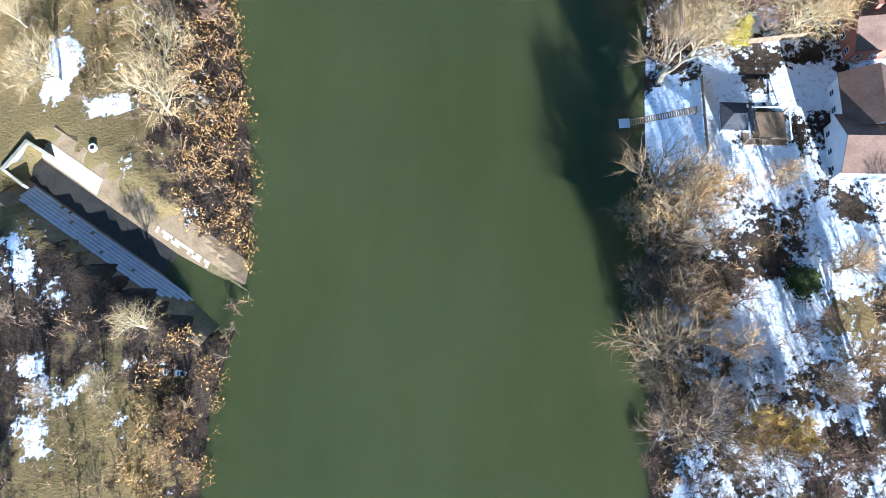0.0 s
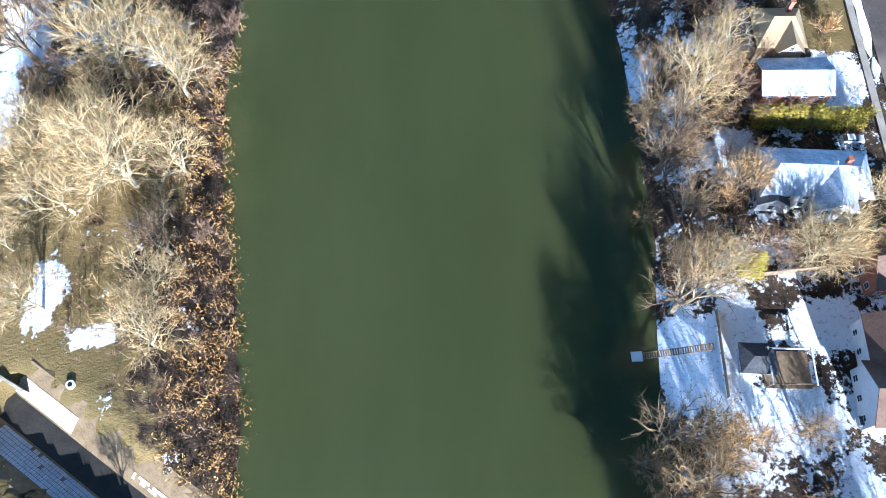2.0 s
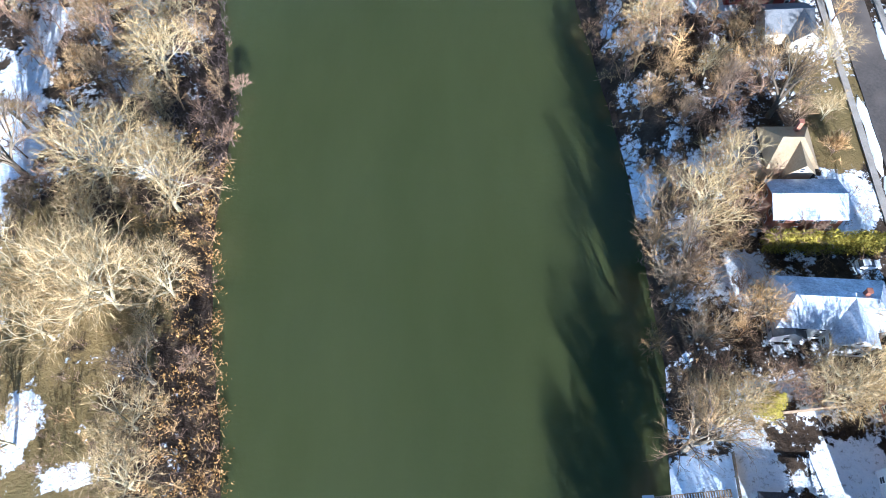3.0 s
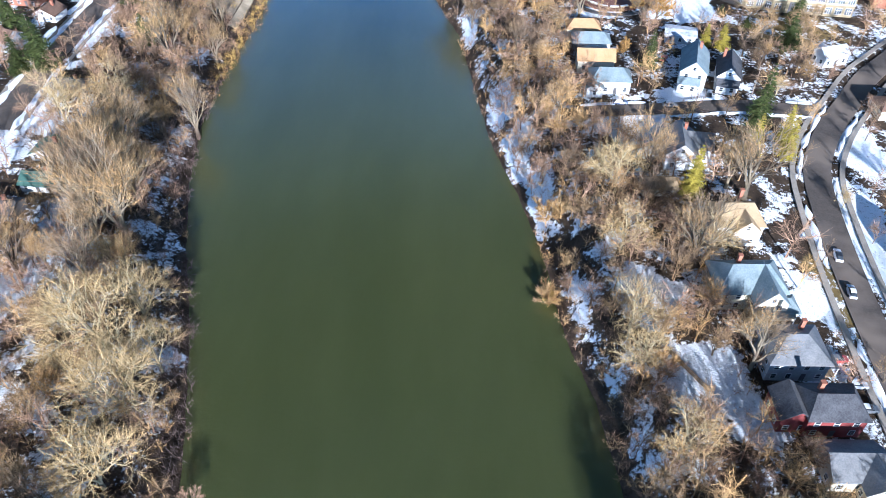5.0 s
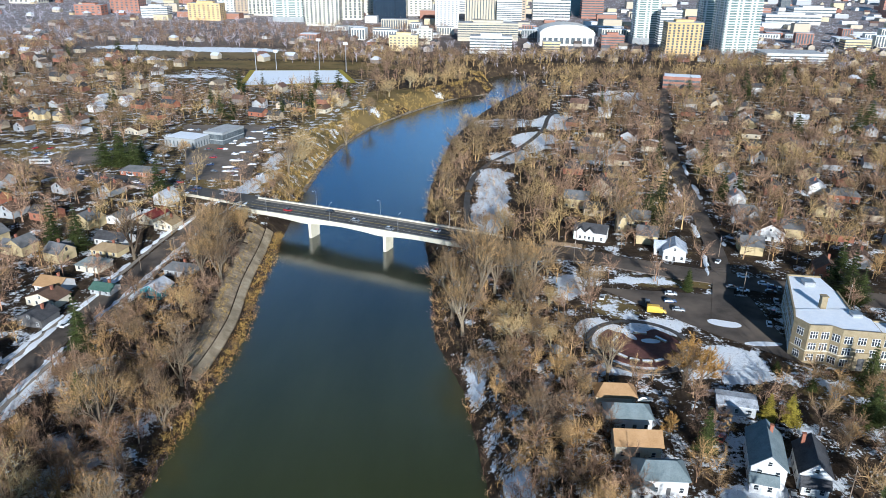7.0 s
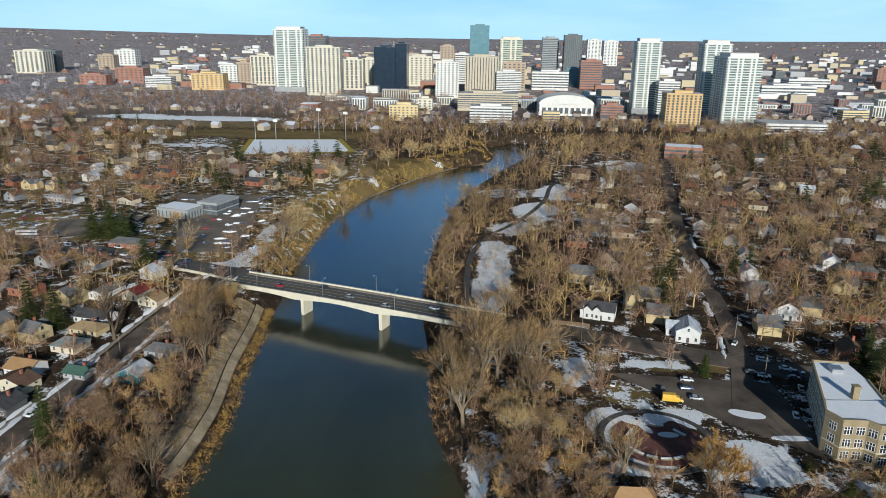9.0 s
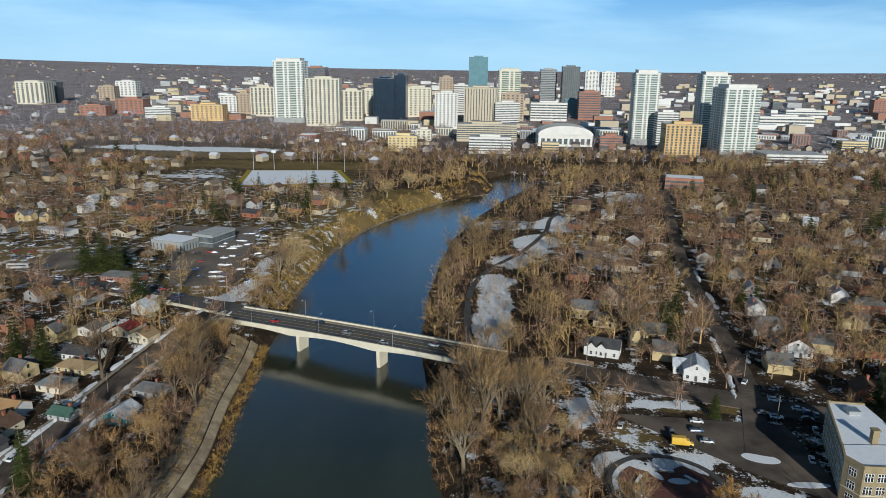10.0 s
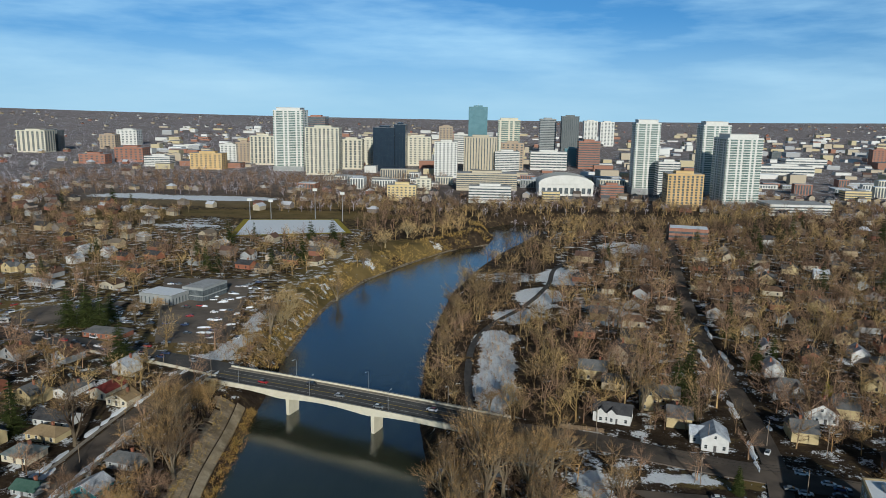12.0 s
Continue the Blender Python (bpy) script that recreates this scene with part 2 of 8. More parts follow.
M["twig_lit"] = surface("sunlit_tan_twigs", (0.25, 0.165, 0.07), (0.54, 0.385, 0.175), 0.05, 0.9, 0, 8, c3=(0.135, 0.093, 0.062), coarse=0.02, island=0.85)
M["twig_gold"] = surface("golden_willow_twigs", (0.42, 0.27, 0.07), (0.58, 0.40, 0.13), 0.3, 0.9, 0, 4, varied=0.1)
M["leaf"] = surface("dead_leaves", (0.28, 0.155, 0.05), (0.50, 0.30, 0.10), 0.5, 0.85, 0, 5, island=0.5)
M["needle"] = surface("conifer_needles", (0.028, 0.042, 0.013), (0.085, 0.095, 0.028), 0.5, 0.85, 0.3, 6, varied=0.25, island=0.6)
M["hedge"] = surface("hedge_foliage", (0.21, 0.175, 0.028), (0.44, 0.35, 0.055), 0.5, 0.85, 0.3, 6, island=0.5)
M["glass"] = surface("window_glass", (0.02, 0.025, 0.03), (0.05, 0.06, 0.07), 0.5, 0.08)
M["tyre"] = surface("tyre_rubber", (0.015, 0.015, 0.015), (0.03, 0.03, 0.03), 4, 0.9)
M["steel"] = surface("galvanised_steel", (0.35, 0.36, 0.36), (0.5, 0.5, 0.5), 1.5, 0.45, metal=0.8)
M["white_paint"] = surface("white_paint", (0.70, 0.69, 0.66), (0.80, 0.79, 0.76), 0.8, 0.6)
M["wood"] = surface("weathered_wood", (0.16, 0.11, 0.07), (0.30, 0.22, 0.14), 1.5, 0.85, 0.4, 6, varied=0.2)
M["pole_wood"] = surface("utility_pole_wood", (0.20, 0.15, 0.11), (0.32, 0.26, 0.2), 1.5, 0.9)
# Distance haze is mixed into this paler, cooler wood colour.
M["far_twig"] = surface("haze_toned_far_woods", (0.30, 0.27, 0.30), (0.46, 0.42, 0.45), 0.02, 0.95, 0, 6, island=0.5)
# One paving in two tones: shade in the bluish one, sunlight in the pale.
M["block"] = surface("frosty_shade_toned_blocks", (0.33, 0.36, 0.40), (0.50, 0.53, 0.58), 0.8, 0.9, 0.3)
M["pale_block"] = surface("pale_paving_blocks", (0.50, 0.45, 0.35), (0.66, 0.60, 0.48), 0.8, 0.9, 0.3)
M["wet_block"] = surface("wet_mossy_blocks", (0.10, 0.085, 0.035), (0.17, 0.14, 0.06), 0.8, 0.6, 0.3)
# Dark tone holds both the wet bed and the shade lying in the channel.
M["wet"] = surface("wet_shade_toned_bed", (0.022, 0.02, 0.018), (0.05, 0.044, 0.036), 0.4, 0.5, 0.4)
M["lamp_lens"] = surface("lamp_lens", (0.6, 0.6, 0.56), (0.7, 0.7, 0.66), 2, 0.3)


def walls_and_roofs():
    for key, a, b2 in (("white", (0.56, 0.55, 0.53), (0.68, 0.67, 0.65)), ("cream", (0.54, 0.48, 0.36), (0.66, 0.59, 0.45)), ("yellow", (0.46, 0.36, 0.19), (0.57, 0.46, 0.26)),
                       ("brick", (0.24, 0.09, 0.055), (0.36, 0.15, 0.09)), ("tan", (0.42, 0.34, 0.24), (0.52, 0.43, 0.31)), ("grey", (0.30, 0.31, 0.32), (0.42, 0.43, 0.43)),
                       ("teal", (0.03, 0.22, 0.26), (0.05, 0.29, 0.33)), ("darkred", (0.14, 0.03, 0.03), (0.22, 0.05, 0.045)), ("blue", (0.25, 0.37, 0.48), (0.36, 0.47, 0.58)),
                       ("stone", (0.25, 0.195, 0.11), (0.35, 0.28, 0.17)), ("darkwall", (0.07, 0.07, 0.075), (0.13, 0.125, 0.12))):
        M["w_" + key] = surface("wall_" + key, a, b2, 0.5, 0.8, 0.25, 8)
    for key, a, b2 in (("brown", (0.105, 0.066, 0.047), (0.18, 0.115, 0.082)), ("grey", (0.11, 0.113, 0.118), (0.20, 0.20, 0.20)), ("dark", (0.045, 0.045, 0.05), (0.1, 0.1, 0.105)),
                       ("tan", (0.27, 0.195, 0.11), (0.37, 0.275, 0.165)), ("orange", (0.33, 0.20, 0.095), (0.43, 0.27, 0.14)), ("red", (0.25, 0.05, 0.045), (0.36, 0.09, 0.075)),
                       ("green", (0.05, 0.11, 0.085), (0.1, 0.17, 0.14)), ("slate", (0.13, 0.165, 0.175), (0.22, 0.26, 0.27)), ("snowy", (0.24, 0.265, 0.31), (0.72, 0.75, 0.80))):
        M["r_" + key] = surface("roof_" + key, a, b2, 0.35, 0.85, 0.5, 9)


walls_and_roofs()


# ---- mesh helpers ----
def mesh_ob(name, verts, faces, material, parent=None, label=""):
    me = bpy.data.meshes.new(name)
    me.from_pydata([tuple(v) for v in verts], [], [tuple(f) for f in faces])
    me.materials.append(material)
    ob = new(name, me)
    if parent:
        ob.parent = parent
    if label:
        ob["label"] = label
    return ob


def shared(name, source, parent, m):
    """One more object on the mesh of source, at the local pose m."""
    ob = new(name, source.data)
    ob.parent = parent
    ob.matrix_basis = m
    return ob


def box_data(x0, x1, y0, y1, z0, z1):
    v = [(x0, y0, z0), (x1, y0, z0), (x1, y1, z0), (x0, y1, z0), (x0, y0, z1), (x1, y0, z1), (x1, y1, z1), (x0, y1, z1)]
    return v, [(3, 2, 1, 0), (4, 5, 6, 7), (0, 1, 5, 4), (1, 2, 6, 5), (2, 3, 7, 6), (3, 0, 4, 7)]


class Pile:
    """Collects pieces into one mesh."""

    def __init__(self):
        self.v, self.f = [], []

    def add(self, verts, faces):
        k = len(self.v)
        self.v += [tuple(p) for p in verts]
        self.f += [tuple(i + k for i in f) for f in faces]
        return self

    def box(self, *a):
        return self.add(*box_data(*a))

    def tube(self, p0, p1, r0, r1, sides=6):
        p0, p1 = Vector(p0), Vector(p1)
        q = (p1 - p0).to_track_quat("Z", "Y")
        ring = [q @ Vector((math.cos(2 * math.pi * i / sides), math.sin(2 * math.pi * i / sides), 0)) for i in range(sides)]
        return self.add([p0 + r0 * d for d in ring] + [p1 + r1 * d for d in ring],
                        [(i, (i + 1) % sides, sides + (i + 1) % sides, sides + i) for i in range(sides)] + [tuple(range(sides, 2 * sides)), tuple(reversed(range(sides)))])

    def twig(self, p0, p1, r):
        """A slim three-sided spike."""
        p0, p1 = Vector(p0), Vector(p1)
        q = (p1 - p0).to_track_quat("Z", "Y")
        ring = [p0 + r * (q @ Vector((math.cos(2.094 * i), math.sin(2.094 * i), 0))) for i in range(3)]
        mid = [p0.lerp(p1, 0.6) + 0.6 * (v - p0) for v in ring]
        return self.add(ring + mid + [p1], [(0, 1, 4, 3), (1, 2, 5, 4), (2, 0, 3, 5), (3, 4, 6), (4, 5, 6), (5, 3, 6)])

    def spike(self, p0, p1, r):
        p0, p1 = Vector(p0), Vector(p1)
        q = (p1 - p0).to_track_quat("Z", "Y")
        return self.add([p0 + r * (q @ Vector((math.cos(2.094 * i), math.sin(2.094 * i), 0))) for i in range(3)] + [p1], [(0, 1, 3), (1, 2, 3), (2, 0, 3)])

    def make(self, name, material, parent=None, label=""):
        return mesh_ob(name, self.v, self.f, material, parent, label)


def root(name, x, y, z, rz=0.0, label="", category="", group=""):
    e = new(name)
    e.matrix_basis = pose(x, y, z, 0, 0, rz)
    return tagged(e, label, category, group)


# ---- the river and the lie of the land ----
LEFT = np.array([(-46, -300), (-46, -60), (-45, -10), (-44, 5), (-40, 22), (-39, 45), (-43, 70), (-47, 87), (-50, 110), (-50, 140), (-54, 160), (-62, 190), (-72, 220), (-79, 246), (-84, 275),
                 (-85, 305), (-83, 340), (-83.5, 370), (-88.5, 400), (-95, 460), (-102, 540), (-103, 600), (-100, 650), (-89, 710), (-65, 772), (-29, 842), (6, 877), (12, 915), (9, 947), (6, 978), (30, 1011), (90, 1016), (260, 1016)], float)
RIGHT = np.array([(30, -300), (30, -60), (30, -8), (33, 20), (34, 45), (35, 65), (37, 80), (36, 105), (35, 127), (32, 150), (28.5, 175), (23.5, 192), (20, 220), (14, 245), (7, 268), (2, 297), (-5, 340),
                  (-16, 372), (-22, 434), (-26, 460), (-29, 500), (-30, 560), (-27, 620), (-22, 683), (-11, 733), (8, 792), (25, 834), (43, 882), (60, 930), (75, 955), (120, 965), (260, 965)], float)
RIVER = np.concatenate([LEFT, RIGHT[::-1]])
WATER = -10.0


def river_distance(x, y):
    """Metres from the water's edge, negative on the water."""
    x, y = np.asarray(x, float), np.asarray(y, float)
    best, inside = np.full(x.shape, 1e9), np.zeros(x.shape, bool)
    for (ax, ay), (bx, by) in zip(RIVER, np.roll(RIVER, -1, 0)):
        ux, uy = bx - ax, by - ay
        k = np.clip(((x - ax) * ux + (y - ay) * uy) / (ux * ux + uy * uy), 0, 1)
        best = np.minimum(best, np.hypot(x - ax - k * ux, y - ay - k * uy))
        if uy:
            crosses = ((ay > y) != (by > y)) & (x < ax + (y - ay) / uy * ux)
            inside ^= crosses
    return np.where(inside, -best, best)


def land(x, y):
    """The height of the flat land, away from the banks."""
    x, y = np.asarray(x, float), np.asarray(y, float)
    r = np.interp(y, [-60, 60, 200, 320, 450, 1200], [-3.5, -3.5, -1, 1.5, 2, 2])
    l = np.interp(y, [-60, 380, 440, 480, 600, 1000, 1400], [-5, -4.5, -3, 0.3, -1, 0, 1.5])
    z = l + (r - l) * np.clip((x + 60) / 100, 0, 1)
    far = np.clip((np.hypot(x, y - 100) - 2200) / 2700, 0, 2)
    return z + 58 * far ** 1.4


def channel_frame(x, y):
    """Places along and across the paved outfall channel on the left bank."""
    return (x + 82.2) * 0.825 - (y - 49.8) * 0.566, (x + 82.2) * 0.566 + (y - 49.8) * 0.825


def bank_z(x, y):
    """The ground's height before the outfall channel was cut into it."""
    d = river_distance(x, y)
    wide = np.where(np.asarray(x) < -30, 15.0, 12.0)
    k = np.clip(d / wide, 0, 1)
    k = k * k * (3 - 2 * k) * 0.6 + k * 0.4
    z = -10.15 + (land(x, y) + 10.15) * k
    return np.where(d < 0, -10.15 + np.maximum(d * 0.35, -3), z)


def ground_z(x, y):
    z = bank_z(x, y)
    u, v = channel_frame(np.asarray(x, float), np.asarray(y, float))
    cut = np.interp(u, [0, 40, 46], [-8.2, -10.4, -11]) + np.clip(np.abs(v) - 2.4, 0, 99) * 0.55 - 0.4
    return np.where((u > -0.5) & (u < 50) & (np.abs(v) < 7.2), np.minimum(z, cut), z)


GRID_X, GRID_Y = np.arange(-320, 330, 2.0), np.arange(-80, 1060, 2.0)
HEIGHTS, EDGE = (fn(*np.meshgrid(GRID_X, GRID_Y)) for fn in (ground_z, river_distance))


def lookup(table, x, y):
    i, j = (x + 320) / 2.0, (y + 80) / 2.0
    a, b = int(i), int(j)
    i, j = i - a, j - b
    return float((table[b, a] * (1 - i) + table[b, a + 1] * i) * (1 - j) + (table[b + 1, a] * (1 - i) + table[b + 1, a + 1] * i) * j)


def near_river(x, y):
    return -318 < x < 320 and -78 < y < 1050


def gz(x, y):
    """The ground's height."""
    return lookup(HEIGHTS, x, y) if near_river(x, y) else float(land(x, y))


def river_gap(x, y):
    """Metres from the water's edge."""
    return lookup(EDGE, x, y) if near_river(x, y) else 300.0


# how much snow and grass lies where: x, y, half-widths, amount
SNOW, GRASS = [], []


def snow(x, y, a, b, k):
    SNOW.append((x, y, a, b, k))


def grass(x, y, a, b, k):
    GRASS.append((x, y, a, b, k))


snow(-390, 1112, 130, 26, 1.6), snow(-420, 1010, 70, 16, 1.2), snow(50, 175, 8, 6, 1.4), snow(42, 198, 5, 8, 1.4), snow(50, 262, 7, 9, 1.4), snow(-128, 578, 4, 18, 1.5), snow(-124, 540, 4, 14, 1.4), snow(-128, 509, 8, 4, 1.4), snow(-162, 544, 3, 7, 1.5), snow(-132, 532, 9, 2.5, 1.3), snow(39, 60, 6, 5, 1.2), snow(39, 53, 6, 6, 1.2), snow(47, 57, 4, 8, 1.0), snow(64, 61, 6, 4, 1.5), snow(54, 45, 6, 4, 1.1), snow(52, 17, 8, 7, 0.8), snow(66, 30, 7, 6, 0.9)
snow(68, 47, 5, 1.6, 1.2), snow(-78, 68, 3.5, 8, 1.3), snow(-67, 61, 6, 2.5, 1.0), snow(-81, 30, 4, 5, 0.9), snow(-74, 5, 4, 9, 0.8), snow(-95, 120, 4, 30, 1.1), snow(-97, 150, 4, 20, 1.0)
snow(36, 118, 3, 14, 0.9), snow(36, 75, 1.6, 7, 1.2), snow(52, 122, 4, 4, 0.9), snow(77, 112, 4, 7, 1.2), snow(53, 98, 4, 4, 0.9), snow(50, 180, 8, 4, 1.3), snow(52, 171, 8, 4, 1.2)
snow(42, 197, 5, 9, 1.1), snow(100, 215, 6, 22, 1.5), snow(79, 204, 4, 3, 1.4), snow(78, 197, 5, 3, 1.4), snow(49, 261, 6, 9, 1.1), snow(20, 238, 3, 12, 1.1), snow(58, 166, 5, 5, 0.8)
snow(111, 256, 6, 12, 1.1), snow(-105, 206, 10, 14, 0.8), snow(-134, 258, 10, 14, 0.7), snow(-104, 287, 5, 7, 1.0), snow(-138, 324, 8, 14, 0.9), snow(4, 480, 8, 24, 2.2), snow(6, 515, 8, 22, 2.2), snow(6, 548, 10, 14, 1.8), snow(16, 590, 12, 14, 1.5), snow(36, 640, 14, 16, 1.6), snow(52, 690, 12, 22, 1.6), snow(35, 622, 14, 34, 0.9)
snow(126, 815, 22, 22, 1.3), snow(42, 359, 8, 8, 0.9), snow(59, 364, 8, 3, 1.0), snow(73, 345, 7, 9, 1.5), snow(34, 398, 5, 10, 1.2), snow(66, 284, 7, 4, 1.3), snow(-2, 337, 3, 12, 1.1)
snow(9, 285, 4, 12, 0.9), snow(46, 266, 9, 5, 1.2), snow(-470, 1127, 40, 24, 1.2), snow(-330, 1111, 60, 20, 1.2), snow(-295, 918, 34, 34, 1.0), snow(-127, 518, 5, 12, 1.2), snow(-95, 745, 12, 12, 0.7)
snow(15, 690, 30, 16, 0.9), snow(60, 700, 16, 26, 0.9), snow(70, 600, 20, 30, 0.5), snow(-40, 835, 12, 8, 0.8), snow(14, 258, 4, 14, 0.8), snow(63, 404, 12, 2.2, 1.2)
snow(40, 362, 6, 8, 1.8), snow(61, 367, 8, 4, 1.8), snow(45, 338, 9, 3, 1.6), snow(80, 343, 8, 9, 2.0), snow(66, 340, 5, 5, 1.3)
grass(-78, 85, 20, 26, 0.8), grass(-95, 100, 18, 30, 0.6), grass(-62, 112, 10, 30, 0.4), grass(-80, 55, 22, 16, 1.0), grass(-70, 40, 18, 8, 0.9), grass(64, 20, 5, 9, 1.3), grass(84, 200, 4, 14, 0.9), grass(78, 140, 8, 14, 1.0), grass(48, 380, 8, 8, 1.1), grass(75, 402, 14, 4, 1.0)
grass(78, 128, 6, 9, 1.6), snow(78, 128, 6, 9, -1.2), grass(-150, 520, 10, 10, 1.0), grass(-110, 690, 22, 70, 1.1), grass(-65, 810, 36, 30, 1.1), grass(-210, 985, 120, 26, 1.3), grass(-240, 1060, 200, 24, 0.8), grass(60, 250, 12, 12, 0.6), grass(-230, 530, 20, 8, 0.9)
grass(-64, -6, 14, 20, 0.9), grass(-106, 640, 12, 60, 1.4), grass(-98, 760, 20, 50, 1.4), grass(-104, 562, 9, 26, 1.3), grass(-285, 585, 30, 16, 1.4), grass(-180, 536, 14, 6, 1.3), grass(-236, 547, 9, 5, 1.3), grass(-130, 525, 14, 8, 1.2), grass(-300, 700, 40, 30, 1.0), grass(-400, 960, 60, 40, 0.9), grass(110, 330, 20, 14, 0.6), grass(93, 222, 3, 8, 1.0)


def spread(patches, x, y, value):
    for cx, cy, a, b, k in patches:
        value = value + 0.55 * k * np.clip(1.35 - np.sqrt(((x - cx) / a) ** 2 + ((y - cy) / b) ** 2), 0, 0.7) / 0.7
    return value


def lines(*runs):
    """Grid lines: (start, end, step) runs, joined."""
    made = []
    for a, b, s in runs:
        made += list(np.linspace(a, b, max(1, round((b - a) / s)), endpoint=False))
    return np.array(made + [runs[-1][1]])


def ground():
    xs = lines((-4950, -2000, 120), (-2000, -700, 50), (-700, -260, 16), (-260, -135, 5), (-135, 70, 2.4), (70, 200, 4), (200, 600, 16), (600, 2000, 50), (2000, 4950, 120))
    ys = lines((-900, -300, 60), (-300, -60, 15), (-60, 480, 2.4), (480, 1050, 4), (1050, 1500, 15), (1500, 2400, 45), (2400, 4990, 110))
    x, y = np.meshgrid(xs, ys)
    x, y = x.ravel(), y.ravel()
    z = ground_z(x, y)
    d = river_distance(x, y)
    rough = np.array([noise.noise((a * 0.11, b * 0.11, 0.5)) for a, b in zip(x, y)]) * np.clip(d / 6, 0, 1) * 0.25
    w, h = len(xs), len(ys)
    i = np.arange(w * h).reshape(h, w)
    quads = np.stack([i[:-1, :-1], i[:-1, 1:], i[1:, 1:], i[1:, :-1]], -1).reshape(-1, 4)
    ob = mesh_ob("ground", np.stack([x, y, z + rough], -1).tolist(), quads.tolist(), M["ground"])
    ob.data.polygons.foreach_set("use_smooth", [True] * len(quads))
    right = np.clip((x + 30) / 40, 0, 1)
    s = np.where(y < 440, 0.13 + 0.27 * right, 0.14) + np.where((x < -60) & (y > 120) & (y < 460), 0.32, 0) + np.where((x > 0) & (y < 340), 0.02, 0) - np.clip((3.0 - d) / 3, 0, 1) * 0.5 - np.clip((y - 700) / 900, 0, 0.22)
    s = np.where((x > 60) & (y > 395) & (y < 900), 0.33, s)
    s = np.where((x < -105) & (y > 300) & (y < 900), 0.35, s)
    s = np.where((x < -80) & (y > 318) & (y < 468) & (d > 2) & (d < 18), -0.2, s)
    s = np.where(np.hypot(x, y) > 1300, 0.3, s)
    g = np.where(y > 550, 0.28, np.where(y > 300, 0.25, 0.2)) + np.where((x < -108) & (y > 500), 0.2, 0)
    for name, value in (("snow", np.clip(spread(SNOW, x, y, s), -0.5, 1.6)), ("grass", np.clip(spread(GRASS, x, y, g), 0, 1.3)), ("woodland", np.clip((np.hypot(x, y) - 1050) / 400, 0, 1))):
        a = ob.data.attributes.new(name, "FLOAT", "POINT")
        a.data.foreach_set("value", value.astype(np.float32))
    return tagged(ob, "brown winter ground with leaf litter, dry grass and melting snow", "ground", kind="structure")


ground()
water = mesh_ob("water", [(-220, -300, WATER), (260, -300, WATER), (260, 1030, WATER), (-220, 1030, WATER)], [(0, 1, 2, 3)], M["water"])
tagged(water, "calm olive-green river water with faint ripples", "river", kind="structure")


# ---- roads and paths ----
def smooth_line(points, step=4.0):
    p = [Vector((*q, 0)) for q in points]
    p = [2 * p[0] - p[1]] + p + [2 * p[-1] - p[-2]]
    made = []
    for a, b, c, d in zip(p, p[1:], p[2:], p[3:]):
        n = max(2, int((c - b).length / step))
        for i in range(n):
            t = i / n
            made.append(0.5 * (2 * b + (c - a) * t + (2 * a - 5 * b + 4 * c - d) * t * t + (3 * b - a - 3 * c + d) * t ** 3))
    return made + [p[-2]]


def strip(name, points, width, material, lift=0.14, label="", category="road", height=None, offset=0.0, kind="structure", thick=0.12):
    """A ribbon of paving along the points, laid over the land."""
    line = smooth_line(points)
    v, f = [], []
    cols = 5
    for i, p in enumerate(line):
        a, b = line[max(0, i - 1)], line[min(len(line) - 1, i + 1)]
        side = Vector(((b - a).y, -(b - a).x, 0)).normalized()
        for c in range(cols):
            q = p + side * (offset + width * (c / (cols - 1) - 0.5))
            z = (height(q.x, q.y) if height else gz(q.x, q.y)) + lift
            v += [(q.x, q.y, z)]
        for q in (p + side * (offset - width / 2), p + side * (offset + width / 2)):
            v += [(q.x, q.y, (height(q.x, q.y) if height else gz(q.x, q.y)) + lift - thick - 0.8)]
    n = cols + 2
    for i in range(len(line) - 1):
        k = i * n
        f += [(k + c, k + c + 1, k + n + c + 1, k + n + c) for c in range(cols - 1)]
        f += [(k + cols, k, k + n, k + n + cols), (k + cols - 1, k + cols + 1, k + n + cols + 1, k + n + cols - 1)]
    return tagged(mesh_ob(name, v, f, material), label, category, kind=kind)


LEFT_STREET = [(-142, 260), (-144, 310), (-143.6, 351), (-142.5, 377), (-140, 405), (-138, 436), (-133, 468), (-128, 492)]
MAIN_WEST = [(-900, 700), (-500, 600), (-273, 542), (-213, 527), (-186, 517.3), (-151, 505.5), (-113, 491)]
MAIN_EAST = [(1, 440), (16, 437), (33, 431.5), (57, 421.5), (75, 414.5), (92, 409), (115, 401), (180, 385), (400, 340)]
CROSS = [(84, 372), (95, 409), (101, 441), (108, 497), (114, 555), (122, 605), (140, 700), (165, 820), (200, 960)]
RIVERSIDE = [(88, -60), (88, 60), (88.5, 124), (88.6, 147), (88.8, 170), (89.2, 187), (90, 206), (92, 228), (95, 246), (103, 263), (114, 279), (134, 304), (170, 330), (260, 350)]
EAST_WEST = [(34, 272), (63, 275.5), (81, 278), (106, 276)]
RIVER_PATH = [(-6, 447), (-6, 462), (-7.3, 497), (-5.2, 538), (4.5, 573), (26, 615), (44, 667), (55, 722), (85, 780), (130, 830)]
BANK_PATH = [(-102, 468), (-99.5, 447), (-96, 410), (-91, 376), (-90, 352), (-90.5, 336)]
ROADS = [(LEFT_STREET, 8.5), (MAIN_WEST, 15), (MAIN_EAST, 14), (CROSS, 8.5), (RIVERSIDE, 7.5), (EAST_WEST, 6.5), (RIVER_PATH, 4), (BANK_PATH, 4)]
strip("road_left_bank", LEFT_STREET, 8.6, M["asphalt"], 0.32, label="worn brown-grey asphalt side street with snowy verges")
